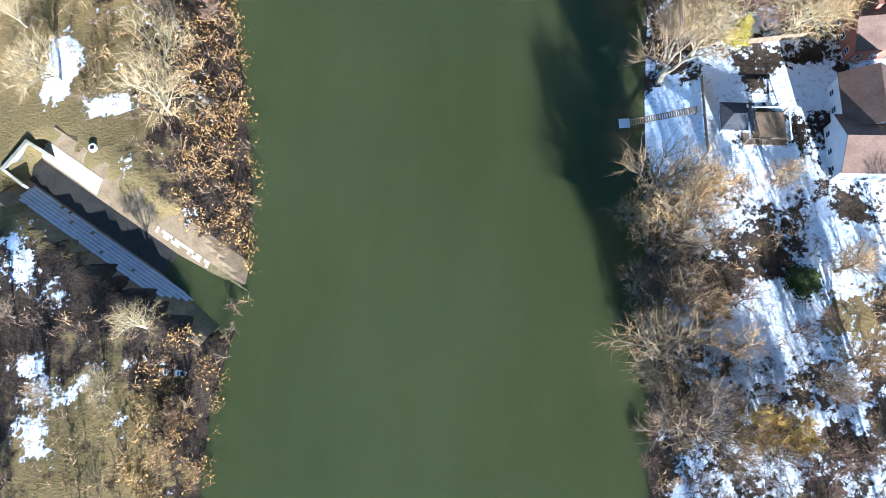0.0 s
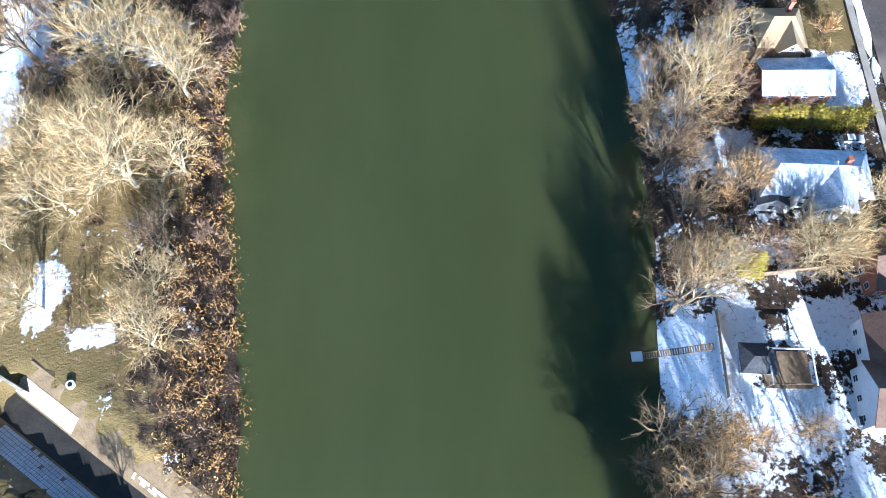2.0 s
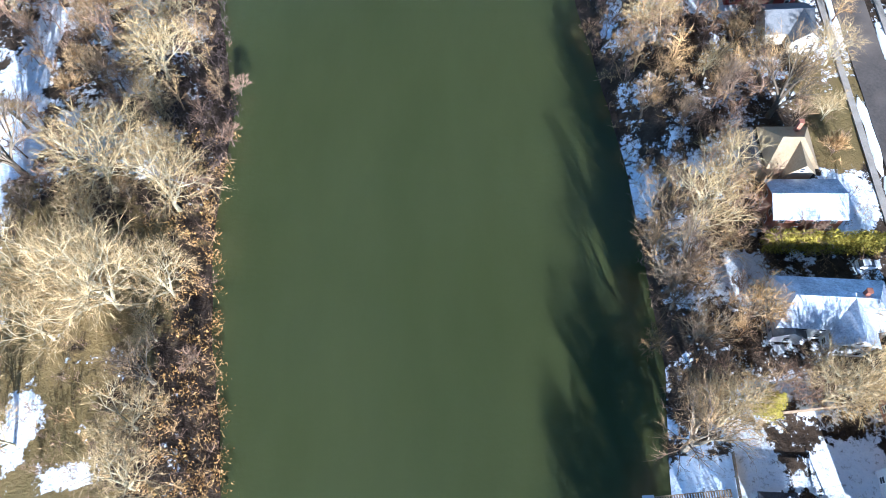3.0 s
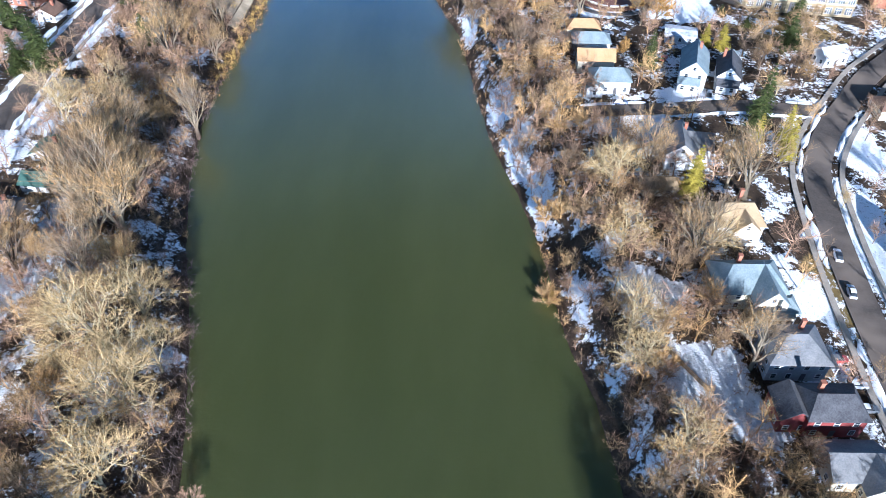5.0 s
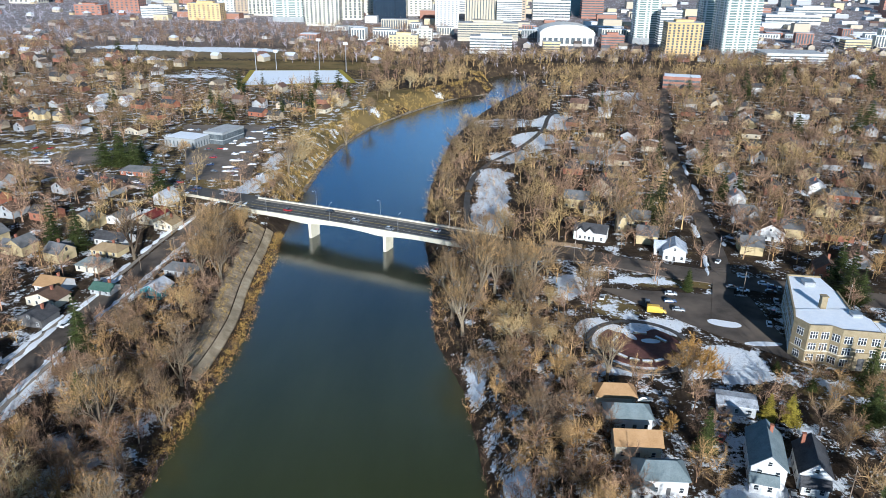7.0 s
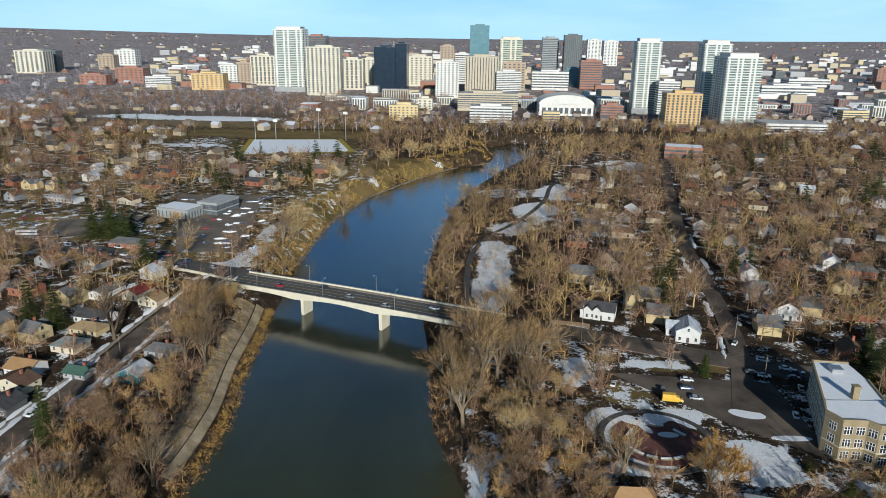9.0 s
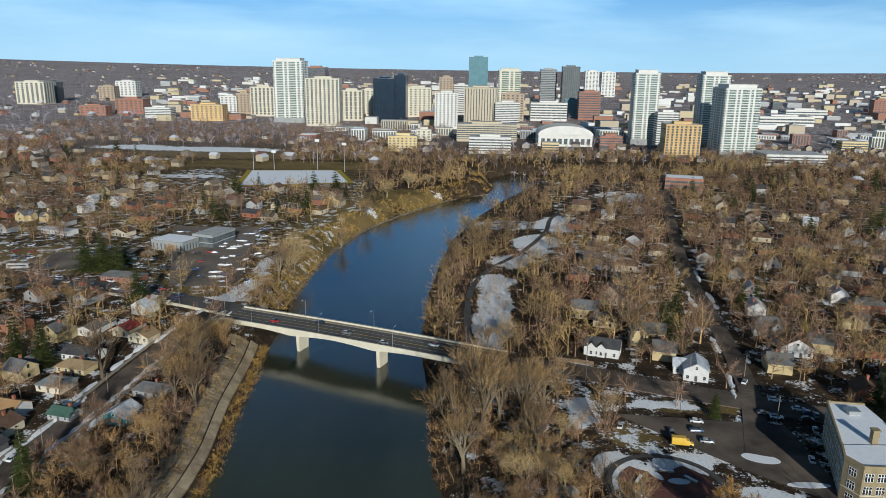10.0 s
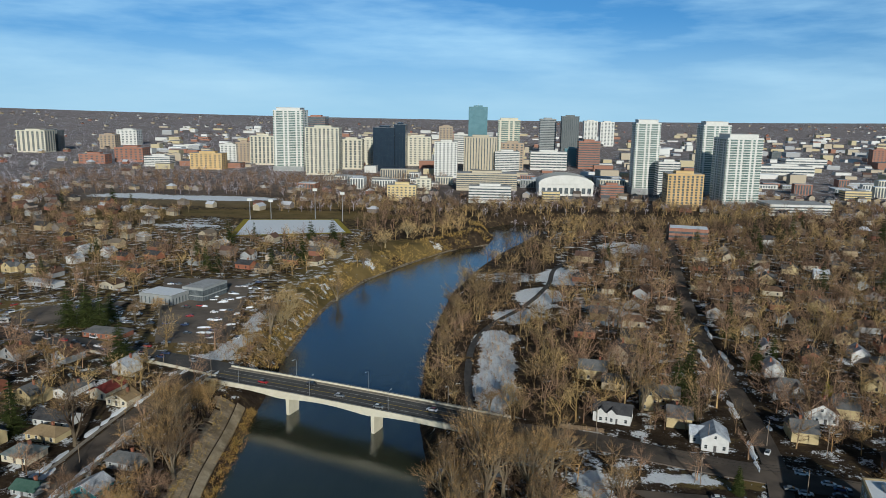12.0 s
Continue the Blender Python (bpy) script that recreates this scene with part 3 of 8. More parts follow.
strip("road_main_west", MAIN_WEST, 14.5, M["bridge_asphalt"], 0.34, label="busy four-lane asphalt road leading onto the bridge")
strip("road_main_east", MAIN_EAST, 13, M["asphalt"], 0.34, label="dark four-lane asphalt road beyond the bridge")
strip("road_cross", CROSS, 7.6, M["asphalt"], 0.37, label="dark asphalt cross street between wooded house lots")
strip("road_riverside", RIVERSIDE, 7.2, M["asphalt"], 0.3, label="curving asphalt residential street with snowy kerbs")
strip("road_east_west", EAST_WEST, 6, M["asphalt"], 0.32, label="short shaded asphalt side street")
strip("road_river_path", RIVER_PATH, 3.2, M["path"], 0.12, label="narrow dark asphalt footpath through snow", category="path")
M["gravel"] = surface("path_gravel", (0.34, 0.27, 0.18), (0.52, 0.43, 0.30), 0.5, 0.9, 0.5, 6, c3=(0.25, 0.20, 0.13), coarse=0.12)
strip("pavement_bank_path", BANK_PATH, 3.0, M["gravel"], 0.55, label="pale gravel and concrete path on the river bank", category="path")
for name, line, off in (("pavement_riverside_west", RIVERSIDE, 6.4), ("pavement_riverside_east", RIVERSIDE, -6.4), ("pavement_left_street_west", LEFT_STREET, -6.6), ("pavement_left_street_east", LEFT_STREET, 6.6)):
    strip(name, line, 1.4, M["pavement"], 0.36, offset=-off, label="narrow concrete pavement beside the street", category="pavement")


def lot(name, corners, label):
    """A paved lot over the land, gridded to follow it."""
    a, b, c, d = (Vector((*q, 0)) for q in corners)
    n = 10
    v = []
    for i in range(n + 1):
        for j in range(n + 1):
            q = a.lerp(b, i / n).lerp(d.lerp(c, i / n), j / n)
            v.append((q.x, q.y, gz(q.x, q.y) + 0.3))
    f = [(i * (n + 1) + j, i * (n + 1) + j + 1, (i + 1) * (n + 1) + j + 1, (i + 1) * (n + 1) + j) for i in range(n) for j in range(n)]
    return tagged(mesh_ob(name, v, f, M["asphalt" if "school" in name else "lot_asphalt"]), label, "parking lot", kind="structure")


lot("pavement_car_park_west", [(-222, 668), (-160, 672), (-130, 530), (-166, 528)], "large brown-grey asphalt car park with snow at its edges")
lot("pavement_school_yard", [(44, 396), (100, 392), (101, 344), (78, 362)], "shaded asphalt yard beside the school")
lot("pavement_west_forecourt", [(-275, 548), (-226, 556), (-216, 606), (-262, 590)], "broad asphalt forecourt of low shops")


# melting snow heaps along the kerbs
def kerb_snow(points, offset, seed, share=0.55, width=1.5):
    rng = random.Random(seed)
    line = smooth_line(points, 3.0)
    i = 0
    while i < len(line) - 3:
        n = rng.randint(2, 6)
        if rng.random() < share:
            run = line[i:i + n + 1]
            p = Pile()
            rows = []
            for j, q in enumerate(run):
                a, b = run[max(0, j - 1)], run[min(len(run) - 1, j + 1)]
                side = Vector(((b - a).y, -(b - a).x, 0)).normalized()
                tip = 0.25 if j in (0, len(run) - 1) else 1.0
                w = width * tip * rng.uniform(0.6, 1.2)
                c = q + side * (offset + rng.uniform(-0.3, 0.3))
                z = gz(c.x, c.y)
                rows.append([(c - side * w) + Vector((0, 0, z + 0.1)), c + side * rng.uniform(-0.3, 0.3) * w + Vector((0, 0, z + 0.4 + 0.3 * tip)), c + side * w + Vector((0, 0, z + 0.1))])
            v = [x for r in rows for x in r]
            f = []
            for j in range(len(rows) - 1):
                f += [(3 * j + c, 3 * j + c + 1, 3 * j + c + 4, 3 * j + c + 3) for c in (0, 1)]
            ob = mesh_ob("snow_bank", v, f, M["snow"])
            ob.data.polygons.foreach_set("use_smooth", [True] * len(f))
            tagged(ob, "low dirty bank of ploughed snow along a kerb", "snow bank", "snow banks along the streets")
        i += n


kerb_snow(RIVERSIDE[1:11], -4.6, 1, 0.5, 1.0), kerb_snow(RIVERSIDE[1:11], 4.6, 2, 0.55, 1.0), kerb_snow(LEFT_STREET, 5.4, 3, 0.75, 2.2), kerb_snow(LEFT_STREET, -5.4, 4, 0.7, 2.0), kerb_snow(LEFT_STREET, -8.6, 14, 0.5, 1.6), kerb_snow(LEFT_STREET, 9.0, 15, 0.4, 1.8)
kerb_snow(CROSS[1:6], 5.0, 7, 0.45, 1.5), kerb_snow(CROSS[1:6], -5.2, 8, 0.4, 1.3), kerb_snow(EAST_WEST, 3.9, 5, 0.6, 1.0), kerb_snow(EAST_WEST, -3.9, 6, 0.9, 1.2)

# ---- the road bridge ----
BRIDGE = pose(-112.5, 484.5, 0, 0, 0, -21.3)
DECK_Z, SPAN = (0.9, 2.1), 122.0


def deck_z(u):
    return DECK_Z[0] + (DECK_Z[1] - DECK_Z[0]) * u / SPAN + 0.5 * math.sin(math.pi * min(1, max(0, u / SPAN)))


def girder_depth(u):
    near = min(abs(u - 33.5), abs(u - 74.5))
    return 1.25 + 1.35 * max(0, 1 - near / 21) ** 1.8


def along(u0, u1, v0, v1, top, bottom, n=40):
    """A long bar following the deck, between the offsets v0 and v1; top and bottom are heights against the road as functions of u."""
    vs, fs = [], []
    for i in range(n + 1):
        u = u0 + (u1 - u0) * i / n
        z = deck_z(u)
        vs += [(u, v0, z + bottom(u)), (u, v1, z + bottom(u)), (u, v1, z + top(u)), (u, v0, z + top(u))]
    for i in range(n):
        k = 4 * i
        fs += [(k + a, k + 4 + a, k + 4 + (a + 1) % 4, k + (a + 1) % 4) for a in range(4)]
    fs += [(0, 1, 2, 3), (4 * n + 3, 4 * n + 2, 4 * n + 1, 4 * n)]
    return vs, fs


def bridge():
    b = new("road_bridge")
    b.matrix_basis = BRIDGE
    tagged(b, "cream concrete road bridge on two piers over the river", "bridge")
    for v in (-6.6, -2.2, 2.2, 6.6):
        mesh_ob("girder", *along(-2, SPAN, v - 0.55, v + 0.55, lambda u: -0.3, lambda u: -girder_depth(u)), M["concrete"], b)
    mesh_ob("deck", *along(-4, SPAN + 4, -8.6, 8.6, lambda u: -0.02, lambda u: -0.38), M["concrete"], b)
    mesh_ob("roadway", *along(-6, SPAN + 6, -6.4, 6.4, lambda u: 0.05, lambda u: -0.1), M["bridge_asphalt"], b, "worn grey asphalt roadway")
    for s in (-1, 1):
        mesh_ob("fascia", *along(-2, SPAN, s * 8.55 - 0.12, s * 8.55 + 0.12, lambda u: 0.05, lambda u: -girder_depth(u) + 0.1), M["concrete"], b)
        mesh_ob("sidewalk", *along(-6, SPAN + 6, s * 7.45 - 1.0, s * 7.45 + 1.0, lambda u: 0.2, lambda u: -0.1), M["pavement"], b)
        mesh_ob("parapet", *along(-6, SPAN + 6, s * 8.6 - 0.16, s * 8.6 + 0.16, lambda u: 0.95, lambda u: -0.1), M["concrete"], b)
        mesh_ob("handrail", *along(-6, SPAN + 6, s * 8.6 - 0.05, s * 8.6 + 0.05, lambda u: 1.32, lambda u: 1.22), M["steel"], b)
        post = None
        for i in range(34):
            u = -5 + i * 3.9
            if not post:
                post = Pile().box(-0.05, 0.05, -0.05, 0.05, 0, 0.3).make("rail_post", M["steel"], b)
                post.matrix_basis = pose(u, s * 8.6, deck_z(u) + 0.94)
            else:
                shared("rail_post", post, b, pose(u, s * 8.6, deck_z(u) + 0.94))
    for v, m, w in ((0.0, "yellow_line", 0.28), (-3.2, "line", 0.12), (3.2, "line", 0.12)):
        mesh_ob("lane_line", *along(-6, SPAN + 6, v - w / 2, v + w / 2, lambda u: 0.058, lambda u: 0.03), M[m], b)
    for u in (33.5, 74.5):
        p = Pile()
        z = deck_z(u) - girder_depth(u)
        lo = [(u - 0.7, -3.4, -12.5), (u + 0.7, -3.4, -12.5), (u + 0.7, 3.4, -12.5), (u - 0.7, 3.4, -12.5)]
        mid = [(u - 0.8, -3.8, z - 1.6), (u + 0.8, -3.8, z - 1.6), (u + 0.8, 3.8, z - 1.6), (u - 0.8, 3.8, z - 1.6)]
        hi = [(u - 0.95, -7.6, z + 0.05), (u + 0.95, -7.6, z + 0.05), (u + 0.95, 7.6, z + 0.05), (u - 0.95, 7.6, z + 0.05)]
        p.add(lo + mid + hi, [(3, 2, 1, 0)] + [(4 * k + i, 4 * k + (i + 1) % 4, 4 * k + 4 + (i + 1) % 4, 4 * k + 4 + i) for k in (0, 1) for i in range(4)] + [(8, 9, 10, 11)])
        p.make("pier", M["concrete"], b)
    for u0, u1 in ((-6, 1.5), (SPAN - 1.5, SPAN + 6)):
        z = min(deck_z(u0), deck_z(u1)) - 0.38
        Pile().box(u0, u1, -8.3, 8.3, -9.0, z).make("abutment", M["concrete"], b)


bridge()


def stone_edge(y0, y1):
    """The pale stone edging at the water's edge on the left bank."""
    pts = [tuple(p) for p in LEFT if y0 <= p[1] <= y1]
    line = smooth_line(pts, 5.0)
    v, f = [], []
    for i, p in enumerate(line):
        a, b = line[max(0, i - 1)], line[min(len(line) - 1, i + 1)]
        side = Vector((-(b - a).y, (b - a).x, 0)).normalized()
        for off, z in ((-0.9, -10.4), (-0.5, -9.75), (0.7, -9.3), (2.0, -9.2)):
            q = p + side * (off + 0.3 * noise.noise((p.x * 0.3, p.y * 0.3, off)))
            v.append((q.x, q.y, z + 0.15 * noise.noise((p.x, p.y, off))))
    for i in range(len(line) - 1):
        f += [(4 * i + c, 4 * i + 4 + c, 4 * i + 5 + c, 4 * i + 1 + c) for c in range(3)]
    tagged(mesh_ob("trim_stone_edge", v, f, M["old_concrete"]), "pale stone edging along the grassy bank", "edging", kind="structure")


stone_edge(480, 905)


def road_wall():
    """The low cream wall on the river side of the road west of the bridge."""
    line = smooth_line([(-196, 512.6), (-152, 497.6), (-118, 482.5)], 4.0)
    v, f = [], []
    for i, p in enumerate(line):
        a, b = line[max(0, i - 1)], line[min(len(line) - 1, i + 1)]
        side = Vector(((b - a).y, -(b - a).x, 0)).normalized() * 0.2
        z = gz(p.x, p.y)
        v += [(p.x - side.x, p.y - side.y, z - 1.5), (p.x + side.x, p.y + side.y, z - 1.5), (p.x + side.x, p.y + side.y, z + 1.4), (p.x - side.x, p.y - side.y, z + 1.4)]
    for i in range(len(line) - 1):
        f += [(4 * i + c, 4 * i + 4 + c, 4 * i + 4 + (c + 1) % 4, 4 * i + (c + 1) % 4) for c in range(4)]
    f += [(0, 1, 2, 3), tuple(range(4 * len(line) - 1, 4 * len(line) - 5, -1))]
    tagged(mesh_ob("wall_roadside", v, f, M["concrete"]), "low cream concrete wall beside the road", "wall", kind="structure")


road_wall()


def bank_slope():
    """The worn slope of concrete slabs between the bank path and the trees."""
    rng = random.Random(31)
    path = smooth_line(BANK_PATH, 2.3)
    p = Pile()
    for i in range(len(path) - 1):
        a, b = path[i], path[i + 1]
        if not 342 < a.y < 466:
            continue
        t = (b - a).normalized()
        side = Vector((t.y, -t.x, 0))
        for j in range(5):
            if rng.random() < (0.0, 0.02, 0.05, 0.4, 0.8)[j]:
                continue
            q0, q1 = a + side * (2.0 + 2.05 * j) + t * 0.06, a + side * (3.95 + 2.05 * j) + t * 0.06
            c = [q0, q1, q1 + t * ((b - a).length - 0.12), q0 + t * ((b - a).length - 0.12)]
            zs = [gz(q.x, q.y) + 0.42 + rng.uniform(-0.05, 0.07) for q in c]
            p.add([(q.x, q.y, z - 0.5) for q, z in zip(c, zs)] + [(q.x, q.y, z) for q, z in zip(c, zs)], [(4, 5, 6, 7), (0, 1, 5, 4), (1, 2, 6, 5), (2, 3, 7, 6), (3, 0, 4, 7)])
    me = p.make("pavement_bank_slope", M["old_slab"])
    tagged(me, "worn brown-grey concrete slabs on the sloping bank", "paving", kind="structure")


def on_slope(x, y):
    return x < -80 and 340 < y < 466 and 3.5 < river_gap(x, y) < 13.5


M["old_slab"] = surface("worn_bank_slabs", (0.26, 0.20, 0.135), (0.45, 0.36, 0.25), 0.4, 0.9, 0.5, 6, c3=(0.19, 0.145, 0.095), coarse=0.15)
bank_slope()


# ---- trees ----
def to_mesh(name, verts, tris, material):
    """A mesh of triangles from arrays."""
    me = bpy.data.meshes.new(name)
    n = len(tris)
    me.vertices.add(len(verts))
    me.vertices.foreach_set("co", np.asarray(verts, np.float32).ravel())
    me.loops.add(3 * n)
    me.loops.foreach_set("vertex_index", np.asarray(tris, np.int32).ravel())
    me.polygons.add(n)
    me.polygons.foreach_set("loop_start", np.arange(0, 3 * n, 3, dtype=np.int32))
    me.update(calc_edges=True)
    me.materials.append(material)
    return me


def turned(rng, d, angle):
    side = d.cross(Vector((rng.gauss(0, 1), rng.gauss(0, 1), rng.gauss(0, 1)))).normalized()
    return (d * math.cos(angle) + side * math.sin(angle)).normalized()


def tree_data(seed, h, kids, twigs, wide, rise, trunk=0.3, girth=0.028, tw=0.06, tl=1.5, stems=1, spray=0.9):
    """A bare tree: its wood (tapered limbs) and its twigs (slim blades). kids: branches at each fork; wide: fork angle; rise: pull upwards."""
    rng = random.Random(seed)
    wood, tv = Pile(), []
    deep = len(kids)

    def blade(p, d, length, w):
        side = d.cross(Vector((rng.gauss(0, 1), rng.gauss(0, 1), rng.gauss(0, 1)))).normalized() * w / 2
        tv.extend((p - side, p + side, p + d * length))

    def grow(p, d, length, r, level):
        bend = turned(rng, d, rng.uniform(0.03, 0.2))
        mid = p + d * length * 0.5
        end = mid + bend * length * 0.5
        sides = (7, 5, 3, 3, 3)[min(level, 4)]
        if level < 2:
            wood.tube(p, mid, r, r * 0.78, sides)
            wood.tube(mid, end, r * 0.78, r * 0.5, sides)
        else:
            (wood.spike if level >= deep else wood.twig)(p, end, max(r, 0.02))
        if level >= deep - 1:
            for i in range(twigs if level == deep else twigs // 2):
                k = rng.uniform(0.1, 1.0)
                q = p.lerp(mid, 2 * k) if k < 0.5 else mid.lerp(end, 2 * k - 1)
                t = turned(rng, bend, rng.uniform(0.2, spray))
                t = (t + Vector((0, 0, 0.18 * rise))).normalized()
                blade(q, t, tl * rng.uniform(0.5, 1.2), tw * rng.uniform(0.7, 1.2))
        if level < deep:
            n = kids[level]
            spin = rng.uniform(0, 6.28)
            ref = bend.orthogonal().normalized()
            other = bend.cross(ref)
            for i in range(n):
                a = spin + 6.283 * i / n + rng.uniform(-0.4, 0.4)
                tilt = wide * rng.uniform(0.6, 1.25) * (0.35 if i == 0 and level < 2 else 1)
                nd = bend * math.cos(tilt) + (ref * math.cos(a) + other * math.sin(a)) * math.sin(tilt)
                nd = (nd + Vector((0, 0, rise * 0.22))).normalized()
                k = rng.uniform(0.45, 1.0) if i else 1.0
                q = p.lerp(mid, 2 * k) if k < 0.5 else mid.lerp(end, 2 * k - 1)
                grow(q, nd, length * rng.uniform(0.62, 0.86) * (1.25 if level == 0 else 1), r * rng.uniform(0.45, 0.64), level + 1)

    for s in range(stems):
        lean = turned(rng, Vector((0, 0, 1)), rng.uniform(0.02, 0.12) if stems == 1 else rng.uniform(0.15, 0.6))
        grow(Vector((0, 0, -0.4)), lean, h * trunk, h * girth / stems ** 0.5, 0)
    return wood, tv


class Plots:
    """Round plots that are built on, in buckets of 40 m."""

    def __init__(self):
        self.cells = {}

    def append(self, plot):
        x, y, r = plot
        for i in range(int((x - r - 30) // 40), int((x + r + 30) // 40) + 1):
            for j in range(int((y - r - 30) // 40), int((y + r + 30) // 40) + 1):
                self.cells.setdefault((i, j), []).append(plot)

    def extend(self, plots):
        for p in plots:
            self.append(p)

    def near(self, x, y):
        return self.cells.get((int(x // 40), int(y // 40)), ())


TREES, TAKEN = {}, Plots()
LABELS = {}


def tree_kind(key, name, label, bark, twig, **how):
    wood, tv = tree_data(**how)
    t = new(name)
    wood.make("trunk", bark, t)
    me = to_mesh("crown", [tuple(p) for p in tv], np.arange(len(tv)).reshape(-1, 3), twig)
    c = new("crown", me)
    c.parent = t
    tagged(t, label, "shrub" if name == "shrub" else "tree", "bare trees along the banks" if name == "bare_tree" else "")
    TREES[key] = [t, False]


PALE, BROWN = "large bare pale-barked tree with fine tan twigs", "bare brown deciduous tree with fine twigs"
for i in range(3):
    tree_kind("pale%d" % i, "bare_tree", PALE, M["bark_pale"], M["twig_pale"], seed=10 + i, h=15, kids=(5, 4, 4, 3), twigs=9, wide=0.72, rise=0.4, tl=1.7, tw=0.038, girth=0.021, trunk=0.24)
    tree_kind("brown%d" % i, "bare_tree", BROWN, M["bark"], M["twig"], seed=20 + i, h=14, kids=(4, 4, 4, 3), twigs=10, wide=0.6, rise=0.6, tl=1.5, tw=0.045, trunk=0.24)
for i in range(2):
    tree_kind("tall%d" % i, "bare_tree", "tall upright bare tree with ascending tan limbs", M["bark"], M["twig"], seed=30 + i, h=19, kids=(5, 4, 4, 3), twigs=8, wide=0.48, rise=0.75, tl=1.7, tw=0.034, trunk=0.25)
    tree_kind("red%d" % i, "bare_tree", "small bare tree with reddish-brown twigs", M["bark"], M["twig_red"], seed=40 + i, h=10, kids=(4, 4, 3), twigs=38, wide=0.7, rise=0.5, tl=1.4, tw=0.045)
    tree_kind("shrub%d" % i, "shrub", "tangled leafless tan shrub on the bank", M["bark"], M["twig"], seed=50 + i, h=5, kids=(3, 3), twigs=40, wide=0.6, rise=0.6, tl=1.2, tw=0.07, stems=5, trunk=0.35)
tree_kind("willow0", "willow_tree", "golden-twigged bare willow over snowy ground", M["bark"], M["twig_gold"], seed=60, h=12, kids=(5, 4, 4), twigs=44, wide=0.7, rise=0.1, tl=1.8, tw=0.085, spray=1.4)


tree_kind("oak0", "oak_tree", "large oak holding its orange-brown dead leaves", M["bark"], M["leaf"], seed=70, h=14, kids=(5, 4, 4), twigs=46, wide=0.6, rise=0.5, tl=1.1, tw=0.16, spray=1.3)


def tree(key, x, y, s=1.0, spin=None, tilt=0.0, towards=0.0):
    rng = random.Random(int(x * 13 + y * 7))
    m = pose(x, y, gz(x, y) - 0.1, 0, 0, towards) @ pose(0, 0, 0, 0, tilt, 0) @ pose(0, 0, 0, 0, 0, rng.uniform(0, 360) if spin is None else spin) @ Matrix.Scale(s, 4)
    ob, used = TREES[key]
    if used:
        ob = copy_thing(ob, m)
    else:
        ob.matrix_basis = m
        TREES[key][1] = True
    return ob


def conifer_data(seed, h, r, whorls=16):
    rng = random.Random(seed)
    v = []
    for k in range(whorls):
        f = k / (whorls - 1)
        z, reach = h * (0.08 + 0.9 * f), r * (1 - f) ** 0.85 + 0.15
        n = int(22 - 12 * f)
        for i in range(n):
            a = rng.uniform(0, 6.283)
            d = Vector((math.cos(a), math.sin(a), rng.uniform(-0.35, 0.05))).normalized()
            L = reach * rng.uniform(0.7, 1.15)
            side = Vector((-d.y, d.x, rng.uniform(-0.3, 0.3))).normalized()
            base = Vector((0, 0, z))
            for j in range(4):
                q = base + d * L * (0.2 + 0.25 * j)
                w = L * 0.22 * (1.15 - 0.2 * j) + 0.12
                for sgn in (-1, 1):
                    tip = q + (d * 0.55 + side * sgn).normalized() * w * rng.uniform(0.8, 1.5) + Vector((0, 0, -0.12 * w))
                    v += [q - d * w * 0.25, q + d * w * 0.5, tip]
            v += [base + side * 0.12, base - side * 0.12, base + d * L * 1.05]
    return v


CONIFER = {}


def conifer(x, y, h, wide=0.22, material="needle", label="dark green conifer with drooping boughs"):
    key = (round(wide, 2), material)
    m = pose(x, y, gz(x, y) - 0.1, 0, 0, (x * 37 + y * 11) % 360) @ Matrix.Scale(h / 10, 4)
    if key in CONIFER:
        return copy_thing(CONIFER[key], m)
    t = new("conifer_tree")
    Pile().tube((0, 0, -0.3), (0, 0, 9.3), 0.22, 0.03, 6).make("trunk", M["bark"], t)
    v = conifer_data(int(wide * 100), 10, 10 * wide)
    c = new("crown", to_mesh("crown", [tuple(p) for p in v], np.arange(len(v)).reshape(-1, 3), M[material]))
    c.parent = t
    t.matrix_basis = m
    tagged(t, label, "tree", "conifers among the houses")
    CONIFER[key] = t
    return t


def taken(x, y, r):
    return any((x - a) ** 2 + (y - b) ** 2 < (r + c) ** 2 for a, b, c in TAKEN.near(x, y))


ROAD_POINTS = np.array([(q.x, q.y, w / 2) for line, w in ROADS for q in smooth_line(line, 4.0)])


def on_road(x, y, gap=1.5):
    return bool((np.hypot(ROAD_POINTS[:, 0] - x, ROAD_POINTS[:, 1] - y) < ROAD_POINTS[:, 2] + gap).any())


def merged(name, templates, places, material, label, category):
    """Many far things joined into one mesh. places: rows of x, y, z, turn, scale, template."""
    vs, fs, k = [], [], 0
    for x, y, z, a, s, i in places:
        v, f = templates[int(i)]
        c, d = math.cos(a), math.sin(a)
        vs.append(np.stack([s * (v[:, 0] * c - v[:, 1] * d) + x, s * (v[:, 0] * d + v[:, 1] * c) + y, s * v[:, 2] + z], -1))
        fs.append(f + k)
        k += len(v)
    ob = new(name, to_mesh(name, np.concatenate(vs), np.concatenate(fs), material))
    return tagged(ob, label, category, kind="stuff")


